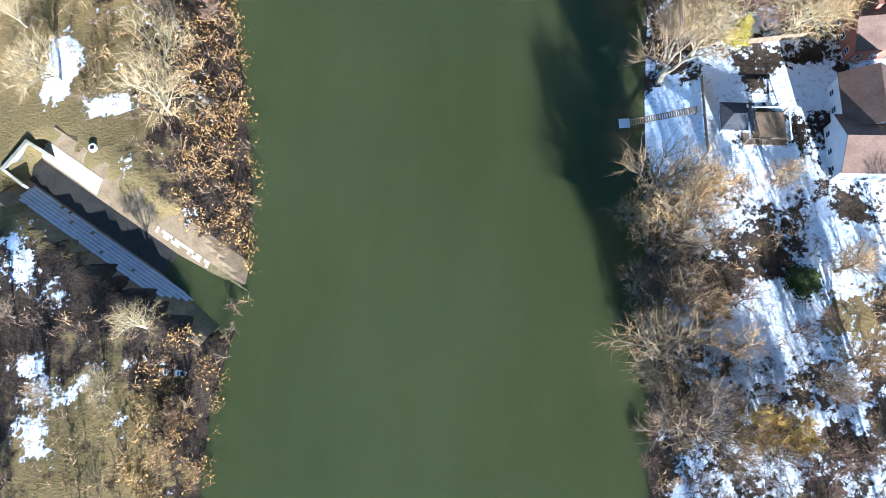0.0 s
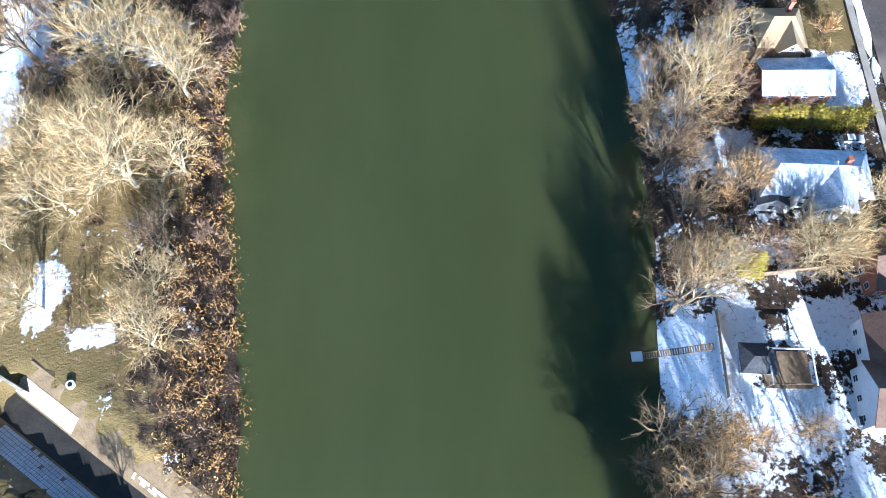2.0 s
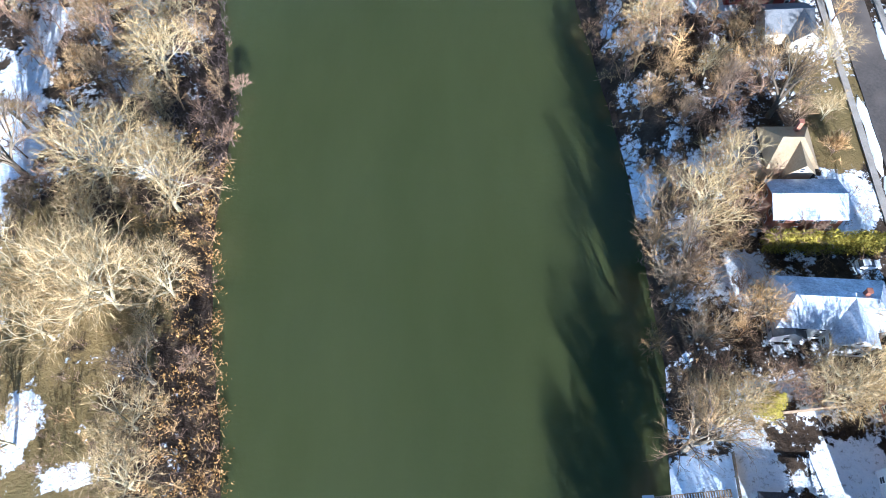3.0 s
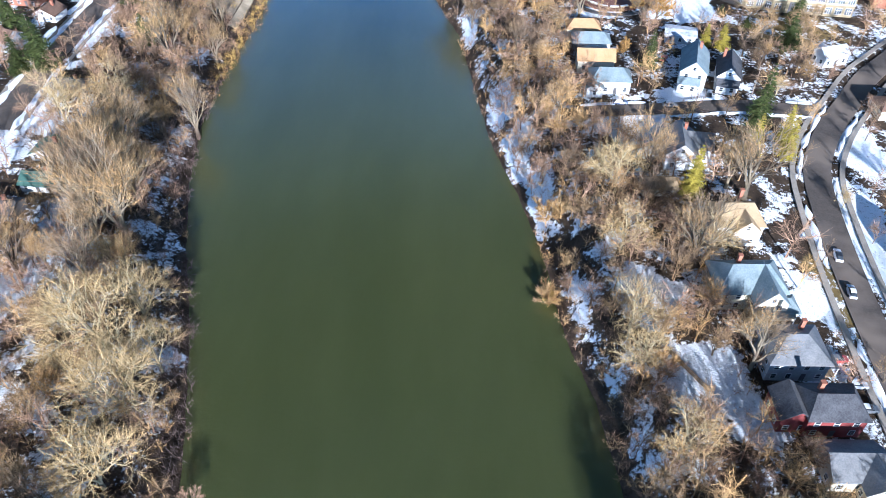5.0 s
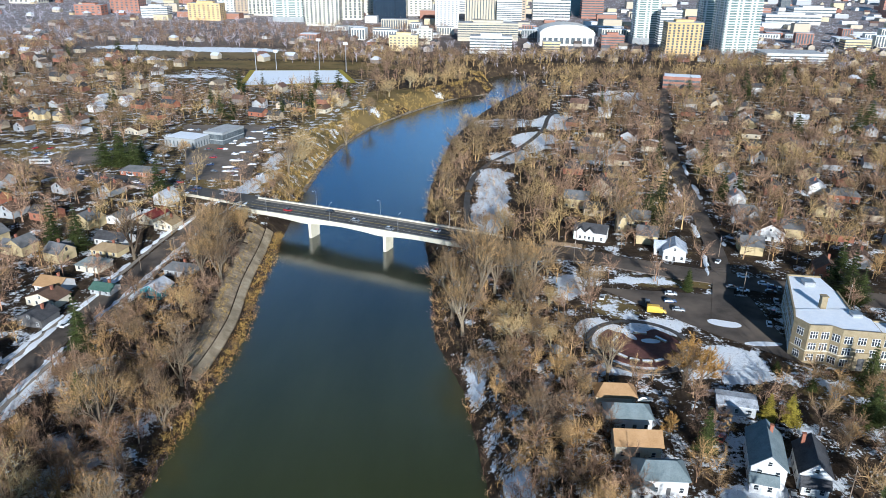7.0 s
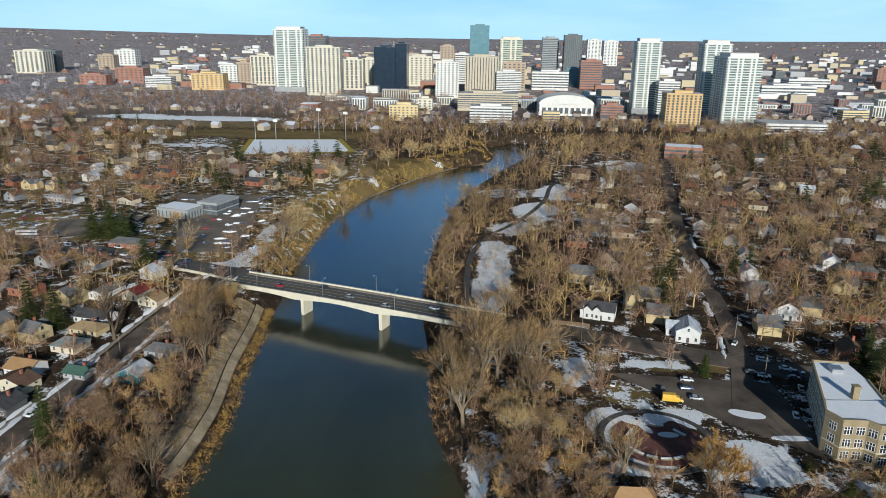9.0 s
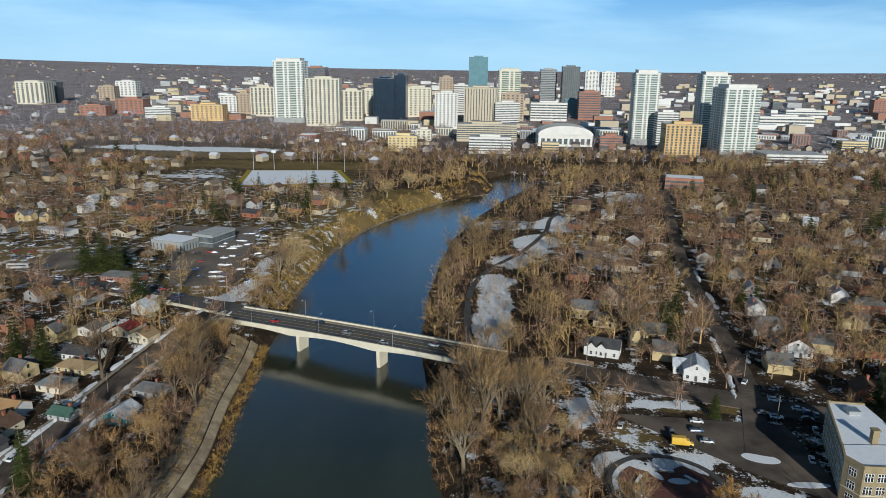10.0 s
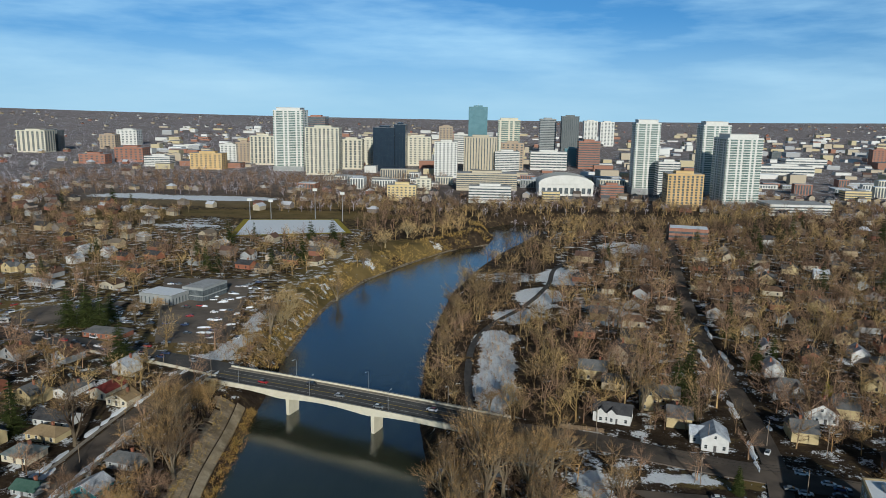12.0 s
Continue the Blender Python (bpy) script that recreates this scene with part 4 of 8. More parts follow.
def far_template(seed, h, blades, width, reach):
    """A bare tree for the distance: a trunk, a few limbs and a spray of broad blades."""
    rng = random.Random(seed)
    v, f = [], []

    def spike(p, q, w):
        d = (q - p).normalized()
        side = d.cross(Vector((rng.gauss(0, 1), rng.gauss(0, 1), rng.gauss(0, 1)))).normalized() * w / 2
        k = len(v)
        v.extend((p - side, p + side, q))
        f.append((k, k + 1, k + 2))

    top = Vector((rng.uniform(-0.3, 0.3), rng.uniform(-0.3, 0.3), h * 0.42))
    for i in range(3):
        spike(Vector((0, 0, -0.5)), top * 1.5, h * 0.04)
    limbs = []
    for i in range(11):
        a, k = rng.uniform(0, 6.283), rng.uniform(0.32, 0.92)
        out = reach * rng.uniform(0.5, 0.95) * math.sqrt(max(0.15, 1 - ((k - 0.55) / 0.4) ** 2))
        q = Vector((math.cos(a) * out, math.sin(a) * out, h * k))
        p = top * rng.uniform(0.35, 1.3)
        spike(p, q, h * 0.016)
        limbs.append((p, q))
    for i in range(blades):
        a, b = rng.choice(limbs)
        p = a.lerp(b, rng.uniform(0.25, 1.0))
        d = ((b - a).normalized() * 0.7 + Vector((rng.gauss(0, 0.6), rng.gauss(0, 0.6), rng.gauss(0.25, 0.42)))).normalized()
        spike(p, p + d * rng.uniform(0.1, 0.26) * h, width * rng.uniform(0.6, 1.3))
    return np.array([tuple(p) for p in v]), np.array(f)


# ---- houses ----
def gabled(wall, roof, ox, oy, w, d, wh, rh, ridge, over=0.45, hip=0.0, base=-1.2):
    """Adds one pitched-roof volume to the piles of walls and roofs; hip: how far the ridge's ends draw in."""
    if ridge == "y":
        def at(x, y, z):
            return (ox - y, oy + x, z)
        w, d = d, w
    else:
        def at(x, y, z):
            return (ox + x, oy + y, z)
    a, b = w / 2, d / 2
    v = [at(x, y, z) for z in (base, wh) for x, y in ((-a, -b), (a, -b), (a, b), (-a, b))]
    faces = [(0, 1, 5, 4), (1, 2, 6, 5), (2, 3, 7, 6), (3, 0, 4, 7), (4, 5, 6, 7)]
    if not hip:
        v += [at(-a, 0, wh + rh), at(a, 0, wh + rh)]
        faces = faces[:4] + [(5, 6, 9), (7, 4, 8), (4, 5, 9, 8), (6, 7, 8, 9)]
    wall.add(v, faces)
    t, slope = 0.22, rh / b
    e, drop = a + (over if not hip else over), over * slope
    r = a - hip if hip else a + over
    lo, top = wh - drop + 0.03, wh + rh + 0.03
    under = [at(-e, -b - over, lo), at(e, -b - over, lo), at(e, b + over, lo), at(-e, b + over, lo), at(-r, 0, top), at(r, 0, top)]
    upper = [(p[0], p[1], p[2] + t) for p in under]
    faces = [(6, 7, 11, 10), (8, 9, 10, 11), (7, 8, 11), (9, 6, 10), (1, 0, 4, 5), (3, 2, 5, 4), (2, 1, 5), (0, 3, 4),
             (0, 1, 7, 6), (2, 3, 9, 8), (1, 2, 8, 7), (3, 0, 6, 9)]
    if not hip:
        faces = [(6, 7, 11, 10), (8, 9, 10, 11), (1, 0, 4, 5), (3, 2, 5, 4), (0, 1, 7, 6), (2, 3, 9, 8), (1, 5, 11, 7), (5, 2, 8, 11), (3, 4, 10, 9), (4, 0, 6, 10)]
    roof.add(under + upper, faces)


WINDOW = {}


def lattice(name, us, vs, y0, y1, material, parent):
    """A frame with bars in one piece: every other stretch of us and of vs is a bar."""
    n = len(vs)
    v = [(u, y, w) for y in (y0, y1) for u in us for w in vs]
    half, f = len(us) * n, []

    def solid(i, j):
        return 0 <= i < len(us) - 1 and 0 <= j < n - 1 and (i % 2 == 0 or j % 2 == 0)

    for i in range(len(us) - 1):
        for j in range(n - 1):
            if solid(i, j):
                a, b, c, d = i * n + j, (i + 1) * n + j, (i + 1) * n + j + 1, i * n + j + 1
                f.append((a, b, c, d))
                for (p, q), (k, m) in (((a, b), (i, j - 1)), ((b, c), (i + 1, j)), ((c, d), (i, j + 1)), ((d, a), (i - 1, j))):
                    if not solid(k, m):
                        f.append((q, p, p + half, q + half))
    return mesh_ob(name, v, f, material, parent)


def window(parent, x, y, z, rz, w=1.0, h=1.35, frame_m="white_paint"):
    """A framed window on a wall at the local place, facing the local -y turned by rz."""
    m = pose(x, y, z, 0, 0, rz)
    if frame_m == "glass":
        if "glass" not in WINDOW:
            WINDOW["glass"] = Pile().box(-0.55, 0.55, -0.05, 0.05, -0.75, 0.75).make("window", M["glass"], parent)
            WINDOW["glass"].matrix_basis = m
        else:
            shared("window", WINDOW["glass"], parent, m)
        return
    key = (round(w, 1), round(h, 1), frame_m)
    if key not in WINDOW:
        us, vs = [-w / 2 - 0.08, -w / 2, w / 2, w / 2 + 0.08], [-h / 2 - 0.08, -h / 2, -0.03, 0.03, h / 2, h / 2 + 0.08]
        if w > 2:
            us[2:2] = [-w / 6 - 0.09, -w / 6 + 0.09, w / 6 - 0.09, w / 6 + 0.09]
            vs[2:4] = [h * 0.12, h * 0.12 + 0.14]
        f = lattice("window", us, vs, -0.06, 0.06, M[frame_m], parent)
        g = Pile().box(-w / 2, w / 2, -0.03, 0.06, -h / 2, h / 2).make("pane", M["glass"], f)
        WINDOW[key] = (f.data, g.data)
        f.matrix_basis = m
        return
    f = new("window", WINDOW[key][0])
    f.parent, f.matrix_basis = parent, m
    g = new("pane", WINDOW[key][1])
    g.parent = f


def house(x, y, rz, volumes, wall_m, roof_m, label, chimney=None, name="house", group="houses", porch=None, z=None, sides="swe", door=True, snow_on=None, category="house", gap=2.9, frame_m="white_paint"):
    """volumes: (ox, oy, w, d, wall height, roof rise, ridge, hip) against the house's middle."""
    zz = gz(x, y) if z is None else z
    h = root(name, x, y, zz, rz, label, category, group)
    for i, (ox, oy, w, d, wh, rh, ridge, hip) in enumerate(volumes):
        wall, roof = Pile(), Pile()
        gabled(wall, roof, ox, oy, w, d, wh, rh, ridge, hip=hip)
        wall.make("wall", M[wall_m if isinstance(wall_m, str) else wall_m[i]], h)
        roof.make("roof", M[roof_m if isinstance(roof_m, str) else roof_m[i]], h)
        for floor in range(max(1, int(wh / 2.7))):
            zc = 1.5 + 2.75 * floor
            if zc + 0.8 > wh and floor:
                break
            for face in sides:
                span, off = (w, d) if face in "sn" else (d, w)
                n = max(1, int(span / gap))
                for k in range(n):
                    u = span * ((k + 0.5) / n - 0.5)
                    if door and face == "s" and floor == 0 and i == 0 and k == n // 2:
                        Pile().box(ox + u - 0.5, ox + u + 0.5, oy - d / 2 - 0.06, oy - d / 2 + 0.05, 0.0, 2.1).make("door", M["w_darkwall"], h)
                        continue
                    if face == "s":
                        window(h, ox + u, oy - d / 2 - 0.02, zc, 0, frame_m=frame_m)
                    elif face == "w":
                        window(h, ox - w / 2 - 0.02, oy + u, zc, -90, frame_m=frame_m)
                    elif face == "e":
                        window(h, ox + w / 2 + 0.02, oy + u, zc, 90, frame_m=frame_m)
        if not hip and ridge == "y" and rh > 2.2 and "s" in sides:
            window(h, ox, oy - d / 2 - 0.02, wh + rh * 0.32, 0, 0.9, 1.1, frame_m)
    ox, oy, w, d, wh, rh, ridge, hip = volumes[0]
    if chimney:
        cx, cy = chimney
        Pile().box(cx - 0.4, cx + 0.4, cy - 0.4, cy + 0.4, wh - 0.5, wh + rh + 1.1).box(cx - 0.5, cx + 0.5, cy - 0.5, cy + 0.5, wh + rh + 1.1, wh + rh + 1.25).make("chimney", M["w_brick"], h)
    if porch:
        px, py, pw, pd = porch
        Pile().box(px - pw / 2, px + pw / 2, py - pd / 2, py + pd / 2, 2.5, 2.72).make("porch_roof", M[roof_m if isinstance(roof_m, str) else roof_m[0]], h)
        for sx in (-1, 1):
            Pile().box(px + sx * (pw / 2 - 0.15) - 0.08, px + sx * (pw / 2 - 0.15) + 0.08, py - pd / 2 + 0.1, py - pd / 2 + 0.26, -0.6, 2.5).make("porch_post", M["white_paint"], h)
        Pile().box(px - pw / 2, px + pw / 2, py - pd / 2, py + pd / 2, -0.9, 0.12).make("porch_floor", M["wood"], h)
    if snow_on:
        sx, sy, sw, sd, sz = snow_on
        Pile().box(sx - sw / 2, sx + sw / 2, sy - sd / 2, sy + sd / 2, sz, sz + 0.12).make("roof_snow", M["snow"], h)
    r = max(math.hypot(ox, oy) + 0.5 * math.hypot(w, d) for ox, oy, w, d, *_ in volumes)
    TAKEN.append((x, y, r * 0.66))
    return h


# the houses on the right bank, from the south
house(72, 47.5, -2, [(0, 0, 14, 10, 5.2, 3.2, "x", 0), (-0.5, 8.0, 10, 10, 5.2, 3.4, "y", 0)], "w_white", "r_brown", "white clapboard house with broad brown shingle roofs", (3, 1))
house(78, 71, 4, [(0, 0, 15, 9, 4.6, 3.0, "x", 0), (2, 4, 6, 8, 4.6, 3.0, "y", 0)], "w_brick", "r_brown", "orange brick house with brown shingle roof", (-4, 2))
house(64, 87, -4, [(0, 1, 19, 9, 5.4, 2.6, "x", 2.5), (3, -2.5, 7, 8, 5.4, 2.6, "y", 0), (-7, -1, 5, 7, 3.2, 1.8, "y", 0)], "w_white", ("r_snowy", "r_snowy", "r_grey"), "large white house with snow-dusted grey roofs", (5, 2))
house(64.5, 109, -1, [(0, 0, 13, 8, 5.4, 1.8, "x", 0)], "w_brick", "r_snowy", "red brick house under a snow-covered roof", None)
house(62.5, 121, -1, [(1.2, 0, 9, 9, 5.2, 3.0, "x", 2.5), (2.5, -3, 5, 6, 5.2, 2.6, "y", 0), (-5.2, 0.5, 4, 8, 3.6, 1.4, "y", 0)], ("w_tan", "w_tan", "w_white"), ("r_tan", "r_tan", "r_dark"), "two-storey house with tan hipped roof and dark annex", (3, 3))
house(72.5, 155, 2, [(-1, 1, 10, 8, 3.6, 2.4, "x", 0), (2, -2.5, 6, 6, 3.6, 2.4, "y", 0)], "w_cream", "r_grey", "cream bungalow with grey gabled roof", None)
house(68.5, 167, 2, [(2, 0, 11, 8, 5.6, 2.4, "x", 2), (-5, 0.5, 6, 7, 4.4, 2.2, "y", 0)], "w_darkred", "r_dark", "dark red house with black shingle roofs", (0, 2))
house(67.5, 181, 2, [(0, 0, 12, 10, 5.4, 3.0, "x", 4)], "w_grey", "r_grey", "grey house with a hipped shingle roof", (2, 3), porch=(7.5, -1, 3, 6))
house(63, 199, 3, [(0, 1, 15, 10, 5.4, 3.6, "x", 3.5), (3, -3, 7, 9, 5.4, 3.6, "y", 0), (6, -5, 7, 5, 3.0, 1.6, "x", 1.5)], "w_cream", "r_slate", "large cream house with slate-green hipped roofs", (-2, 3), porch=(6, -8, 5, 2))
house(64.5, 221.5, 3, [(1.5, 0, 11, 9, 5.2, 3.2, "x", 2), (2.5, -3, 6, 6, 4.8, 2.8, "y", 0), (-6, -0.5, 5, 8, 3.4, 1.6, "x", 0)], "w_white", ("r_tan", "r_tan", "r_dark"), "white house with tan roof and red-edged gable", (3, 4))
house(50, 236, 2, [(0, 0, 8.5, 5, 2.6, 1.6, "x", 0)], "w_cream", "r_tan", "cream garage with a tan roof among bare trees", None, name="garage", group="garages", door=False, category="garage")
house(58, 251, -6, [(0, 0, 8, 12, 5.0, 3.2, "y", 0), (4, 2, 9, 7, 4.6, 2.8, "x", 0)], "w_white", "r_grey", "white gabled house with grey shingle roofs", (1, 3))
house(38, 320, 0, [(0, 0, 11, 6.5, 4.0, 2.2, "x", 2.2)], "w_cream", "r_orange", "narrow house with a sunlit orange-brown hipped roof", None, group="row of houses by the bank")
house(39.8, 310, 0, [(0, 0, 12, 6.5, 4.2, 2.2, "x", 2.2)], "w_white", "r_slate", "narrow white house with a slate-grey hipped roof", None, group="row of houses by the bank")
house(40, 298.5, 0, [(0, 0, 11.5, 6.5, 4.2, 2.4, "x", 0)], "w_cream", "r_orange", "narrow cream house with an orange-brown roof", None, group="row of houses by the bank")
house(43.2, 286.5, 0, [(0, 0, 12, 7.5, 4.4, 2.4, "x", 2.4), (-5, -4, 5, 4, 3.0, 1.4, "y", 0)], "w_white", "r_slate", "white house with grey-green hipped roof and side porch", None, group="row of houses by the bank")
house(70.5, 294, -14, [(0, 0, 8, 15, 5.8, 3.4, "y", 0), (-1, -8.5, 6, 3, 3, 1.2, "x", 0)], "w_white", "r_slate", "tall white gabled house with grey shingle roof", (1, 4))
house(81, 292, -14, [(0, 0, 7, 12, 4.8, 3.2, "y", 0), (0, -6.5, 6, 3, 2.8, 1.2, "x", 0)], "w_white", "r_dark", "white house with dark steep gabled roof", (-2, 4))
house(71.5, 319, -12, [(0, 0, 10, 7, 3.0, 0.5, "x", 0)], "w_grey", "r_snowy", "low shed with a snow-covered flat roof", None, name="shed", group="sheds", door=False, category="shed")
house(118, 306.5, 20, [(0, 0, 9, 6, 3.6, 2.0, "x", 0)], "w_white", "r_snowy", "small white house with a snowy roof among trees", None)
house(49.3, 54.5, -3, [(0, 0, 5.2, 4.4, 2.3, 1.0, "x", 1.6)], "w_grey", "r_dark", "dark hip-roofed garden shed in a snowy yard", None, name="shed", group="sheds", door=False, category="shed")
# north of the main road, right
house(49, 449, -18, [(0, 0, 14, 8, 4.2, 2.6, "x", 0), (-4, -2.5, 3, 4, 4.4, 1.4, "y", 0), (0, -2.5, 3, 4, 4.4, 1.4, "y", 0)], "w_white", "r_dark", "long white house with dormers and a dark roof", None)
house(69, 462, -14, [(-3, 0, 8, 9, 6, 3.6, "y", 0), (4, 1, 8, 8, 6, 3.2, "x", 0)], "w_yellow", "r_grey", "tall yellow-brick house with steep gables", (1, 2))
house(63, 516, -12, [(0, 0, 9, 10, 6, 3.8, "y", 0), (5, 1, 6, 7, 5.5, 3, "x", 0)], "w_tan", "r_dark", "brown gabled house among bare trees", (2, 2))
house(48, 494, -12, [(0, 0, 12, 9, 5, 3, "x", 0)], "w_yellow", "r_grey", "yellow-brick house with grey roof", (3, 1))
house(81, 430, -12, [(0, 0, 9, 11, 4.4, 2.6, "y", 0), (-5, 3, 6, 7, 3.4, 2, "x", 0)], "w_white", "r_snowy", "white gabled bungalow with a snowy roof", None)
house(129, 456, -12, [(0, 0, 12, 10, 4.4, 3.4, "y", 0)], "w_white", "r_brown", "white house with a broad brown gabled roof", (2, 2))
house(126, 478, -12, [(0, 0, 12, 9, 5, 3, "x", 2.5), (3, -4, 5, 5, 5, 2.4, "y", 0)], "w_grey", "r_grey", "grey two-storey house with hipped roof", None)
house(136, 414, -12, [(0, 0, 8, 8, 4.4, 3.2, "y", 0)], "w_brick", "r_brown", "small brick house with steep gable", (1, 2))
house(188, 515, -12, [(0, 0, 15, 10, 4, 2.4, "x", 3)], "w_brick", "r_grey", "brick bungalow with grey hipped roof", None)
# the street on the left bank
for args in ((-165.5, 392, -12, [(0, 0, 11, 9, 3.1, 2.3, "x", 0)], "w_white", "r_orange", "white house with sunlit orange-tan roof"),
             (-145, 391, -12, [(0, 0, 9, 6.5, 2.2, 1.6, "x", 0)], "w_grey", "r_green", "low green house with mossy roof"),
             (-160, 412, -12, [(0, 0, 11, 9, 2.7, 2.2, "x", 3.5)], "w_cream", "r_slate", "cream bungalow with grey-green hipped roof"),
             (-160.5, 427, -12, [(0, 0, 13, 8, 2.7, 2.0, "x", 3)], "w_yellow", "r_tan", "yellow bungalow with tan hipped roof"),
             (-164, 439, -12, [(0, 0, 15, 9, 2.9, 2.2, "x", 0)], "w_white", "r_dark", "bungalow with a wide dark roof"),
             (-172, 465, -14, [(0, 0, 8, 15, 2.6, 1.4, "y", 0)], "w_white", "r_grey", "long white house with pale grey roof"),
             (-157, 465, -14, [(0, 0, 8, 13, 2.7, 2.0, "y", 0)], "w_cream", "r_red", "cream house with a dark red roof"),
             (-147, 457, -14, [(0, 0, 10, 8, 2.7, 2.3, "y", 0)], "w_cream", "r_tan", "cream house with a tan gabled roof"),
             (-122.5, 410, -12, [(0, 0, 11, 8, 2.7, 1.9, "x", 2)], "w_grey", "r_grey", "grey house half hidden by bare trees"),
             (-162, 381, -12, [(0, 0, 13, 8, 3.1, 2.3, "y", 0)], "w_cream", "r_brown", "cream house with brown roof"),
             (-157, 366, -10, [(0, 0, 10, 9, 3.1, 2.3, "y", 0)], "w_darkwall", "r_dark", "black house with dark roof"),
             (-127, 368, -10, [(0, 0, 13, 6, 2.0, 1.2, "x", 0)], "w_tan", "r_dark", "low brown house with dark roof"),
             (-172, 348, -8, [(0, 0, 12, 9, 3.0, 2.2, "x", 0)], "w_brick", "r_brown", "brick house with red-brown roof"),
             (-158, 335, -8, [(0, 0, 9, 8, 2.7, 2.3, "y", 0)], "w_white", "r_brown", "white gabled house with brown roof"),
             (-119, 249, -4, [(0, 0, 9, 7, 2.4, 1.9, "y", 0)], "w_white", "r_green", "white house with green roof and snowy yard"),
             (-115, 235, -4, [(0, 0, 10, 6.5, 2.4, 1.9, "x", 0)], "w_white", "r_green", "white house with a dark green gabled roof"),
             (-121, 223, -4, [(0, 0, 10, 7, 2.3, 1.6, "x", 0)], "w_darkwall", "r_dark", "dark low house behind the trees"),
             (-128, 284, -4, [(0, 0, 12, 7, 2.3, 1.6, "x", 0)], "w_grey", "r_grey", "grey house with pale weathered roof"),
             (-110, 296, -30, [(0, 0, 5, 4, 1.6, 0.9, "x", 0)], "w_white", "r_snowy", "small white garage with doors on the bank")):
    house(*args, chimney=(1.5, 1.0) if "gar" not in args[6] else None, group="houses on the left bank street", sides="s")
house(-124.5, 391, -12, [(0, 0, 8.5, 9, 3.1, 2.3, "y", 0)], ("w_teal",), "r_snowy", "bright teal gabled house with a snowy roof", None)

for args in ((-195, 538, -10, [(0, 0, 22, 11, 2.7, 1.9, "x", 3)], "w_brick", "r_grey", "low red brick building with grey roof beside the road"),
             (-290, 640, -17, [(0, 0, 24, 9, 3.1, 0.9, "x", 0)], "w_white", "r_snowy", "long white building behind a car park"),
             (-318, 575, -17, [(0, 0, 16, 12, 3.1, 0.8, "x", 0)], "w_blue", "r_snowy", "blue and white shop with snowy roof"),
             (-245, 640, -17, [(0, 0, 12, 10, 3.1, 2.0, "y", 0)], "w_cream", "r_brown", "cream house with brown roof beside the road")):
    house(*args, group="buildings beside the main road", sides="s")

# scattered houses further off: a few designs, set down along the side streets
DESIGNS = []
for args in (([(0, 0, 10, 8, 3.5, 2.5, "x", 0)], "w_tan", "r_dark", "tan house with dark gabled roof among trees"),
             ([(0, 0, 9, 11, 3.5, 2.7, "y", 0)], "w_grey", "r_brown", "grey house with brown roof among trees"),
             ([(0, 0, 11, 9, 3.7, 2.5, "x", 3)], "w_brick", "r_dark", "brick house with dark hipped roof among trees"),
             ([(0, 0, 9, 9, 4.3, 2.9, "y", 0), (4, 2, 6, 6, 4, 2.2, "x", 0)], "w_yellow", "r_grey", "yellow-brick gabled house among trees"),
             ([(0, 0, 12, 8, 3.4, 2.2, "x", 2.5)], "w_cream", "r_brown", "cream bungalow with brown hipped roof"),
             ([(0, 0, 8, 10, 4.2, 2.7, "y", 0)], "w_white", "r_snowy", "white house with snow-dusted roof"),
             ([(0, 0, 10, 9, 4.0, 2.7, "x", 0), (0, -3, 5, 6, 5, 2.6, "y", 0)], "w_grey", "r_brown", "grey house with brown cross-gabled roof"),
             ([(0, 0, 13, 9, 3.6, 2.4, "x", 0)], "w_brick", "r_dark", "long low brick house with dark roof")):
    DESIGNS.append(args)
MADE = {}


def park(x, y):
    """Open land without houses."""
    return (-330 < x < -125 and 830 < y < 1010) or (-240 < x < -115 and 505 < y < 690) or (-30 < x < 50 and 440 < y < 760) or (40 < x < 108 and 335 < y < 398) \
        or (-120 < x < 150 and 760 < y < 1080) or (-560 < x < -230 and 1060 < y < 1180) or (88 < x < 152 and 283 < y < 400) or (-340 < x < -180 and 545 < y < 640) or (-10 < x < 60 and 325 < y < 441)


def scattered_houses():
    rng = random.Random(7)
    spots = []
    for side, rz, x0, x1, y0, y1 in ((-1, -17, -900, -60, 300, 1250), (1, -14, 20, 700, 330, 1250), (1, 2, 92, 300, 60, 340)):
        c, s = math.cos(radians(rz)), math.sin(radians(rz))
        for i in range(-60, 60):
            for j in range(-60, 60):
                u, v = i * 21 + rng.uniform(-3, 3), j * 34 + (6 if i % 2 else 0) + rng.uniform(-4, 4)
                x, y = c * u - s * v + (x0 + x1) / 2, s * u + c * v + 650
                if not (x0 < x < x1 and y0 < y < y1) or abs(x) > 0.66 * y + 60 or rng.random() < 0.34:
                    continue
                if river_gap(x, y) < 30 or on_road(x, y, 7) or park(x, y) or taken(x, y, 7):
                    continue
                spots.append((y, x, rz + rng.choice((0, 0, 90, 180)) + rng.uniform(-4, 4), rng.randrange(len(DESIGNS))))
                TAKEN.append((x, y, 5.5))
    spots.sort()
    for k, (y, x, rz, i) in enumerate(spots[:240]):
        vol, wm, rm, label = DESIGNS[i]
        if i not in MADE:
            MADE[i] = house(x, y, 0, vol, wm, rm, label, chimney=(1.2, 1.0) if i % 2 else None, group="houses among the trees", sides="s", door=False, gap=4.6, frame_m="glass")
            MADE[i].matrix_basis = pose(x, y, gz(x, y), 0, 0, rz)
        else:
            copy_thing(MADE[i], pose(x, y, gz(x, y), 0, 0, rz))
    return spots[240:]


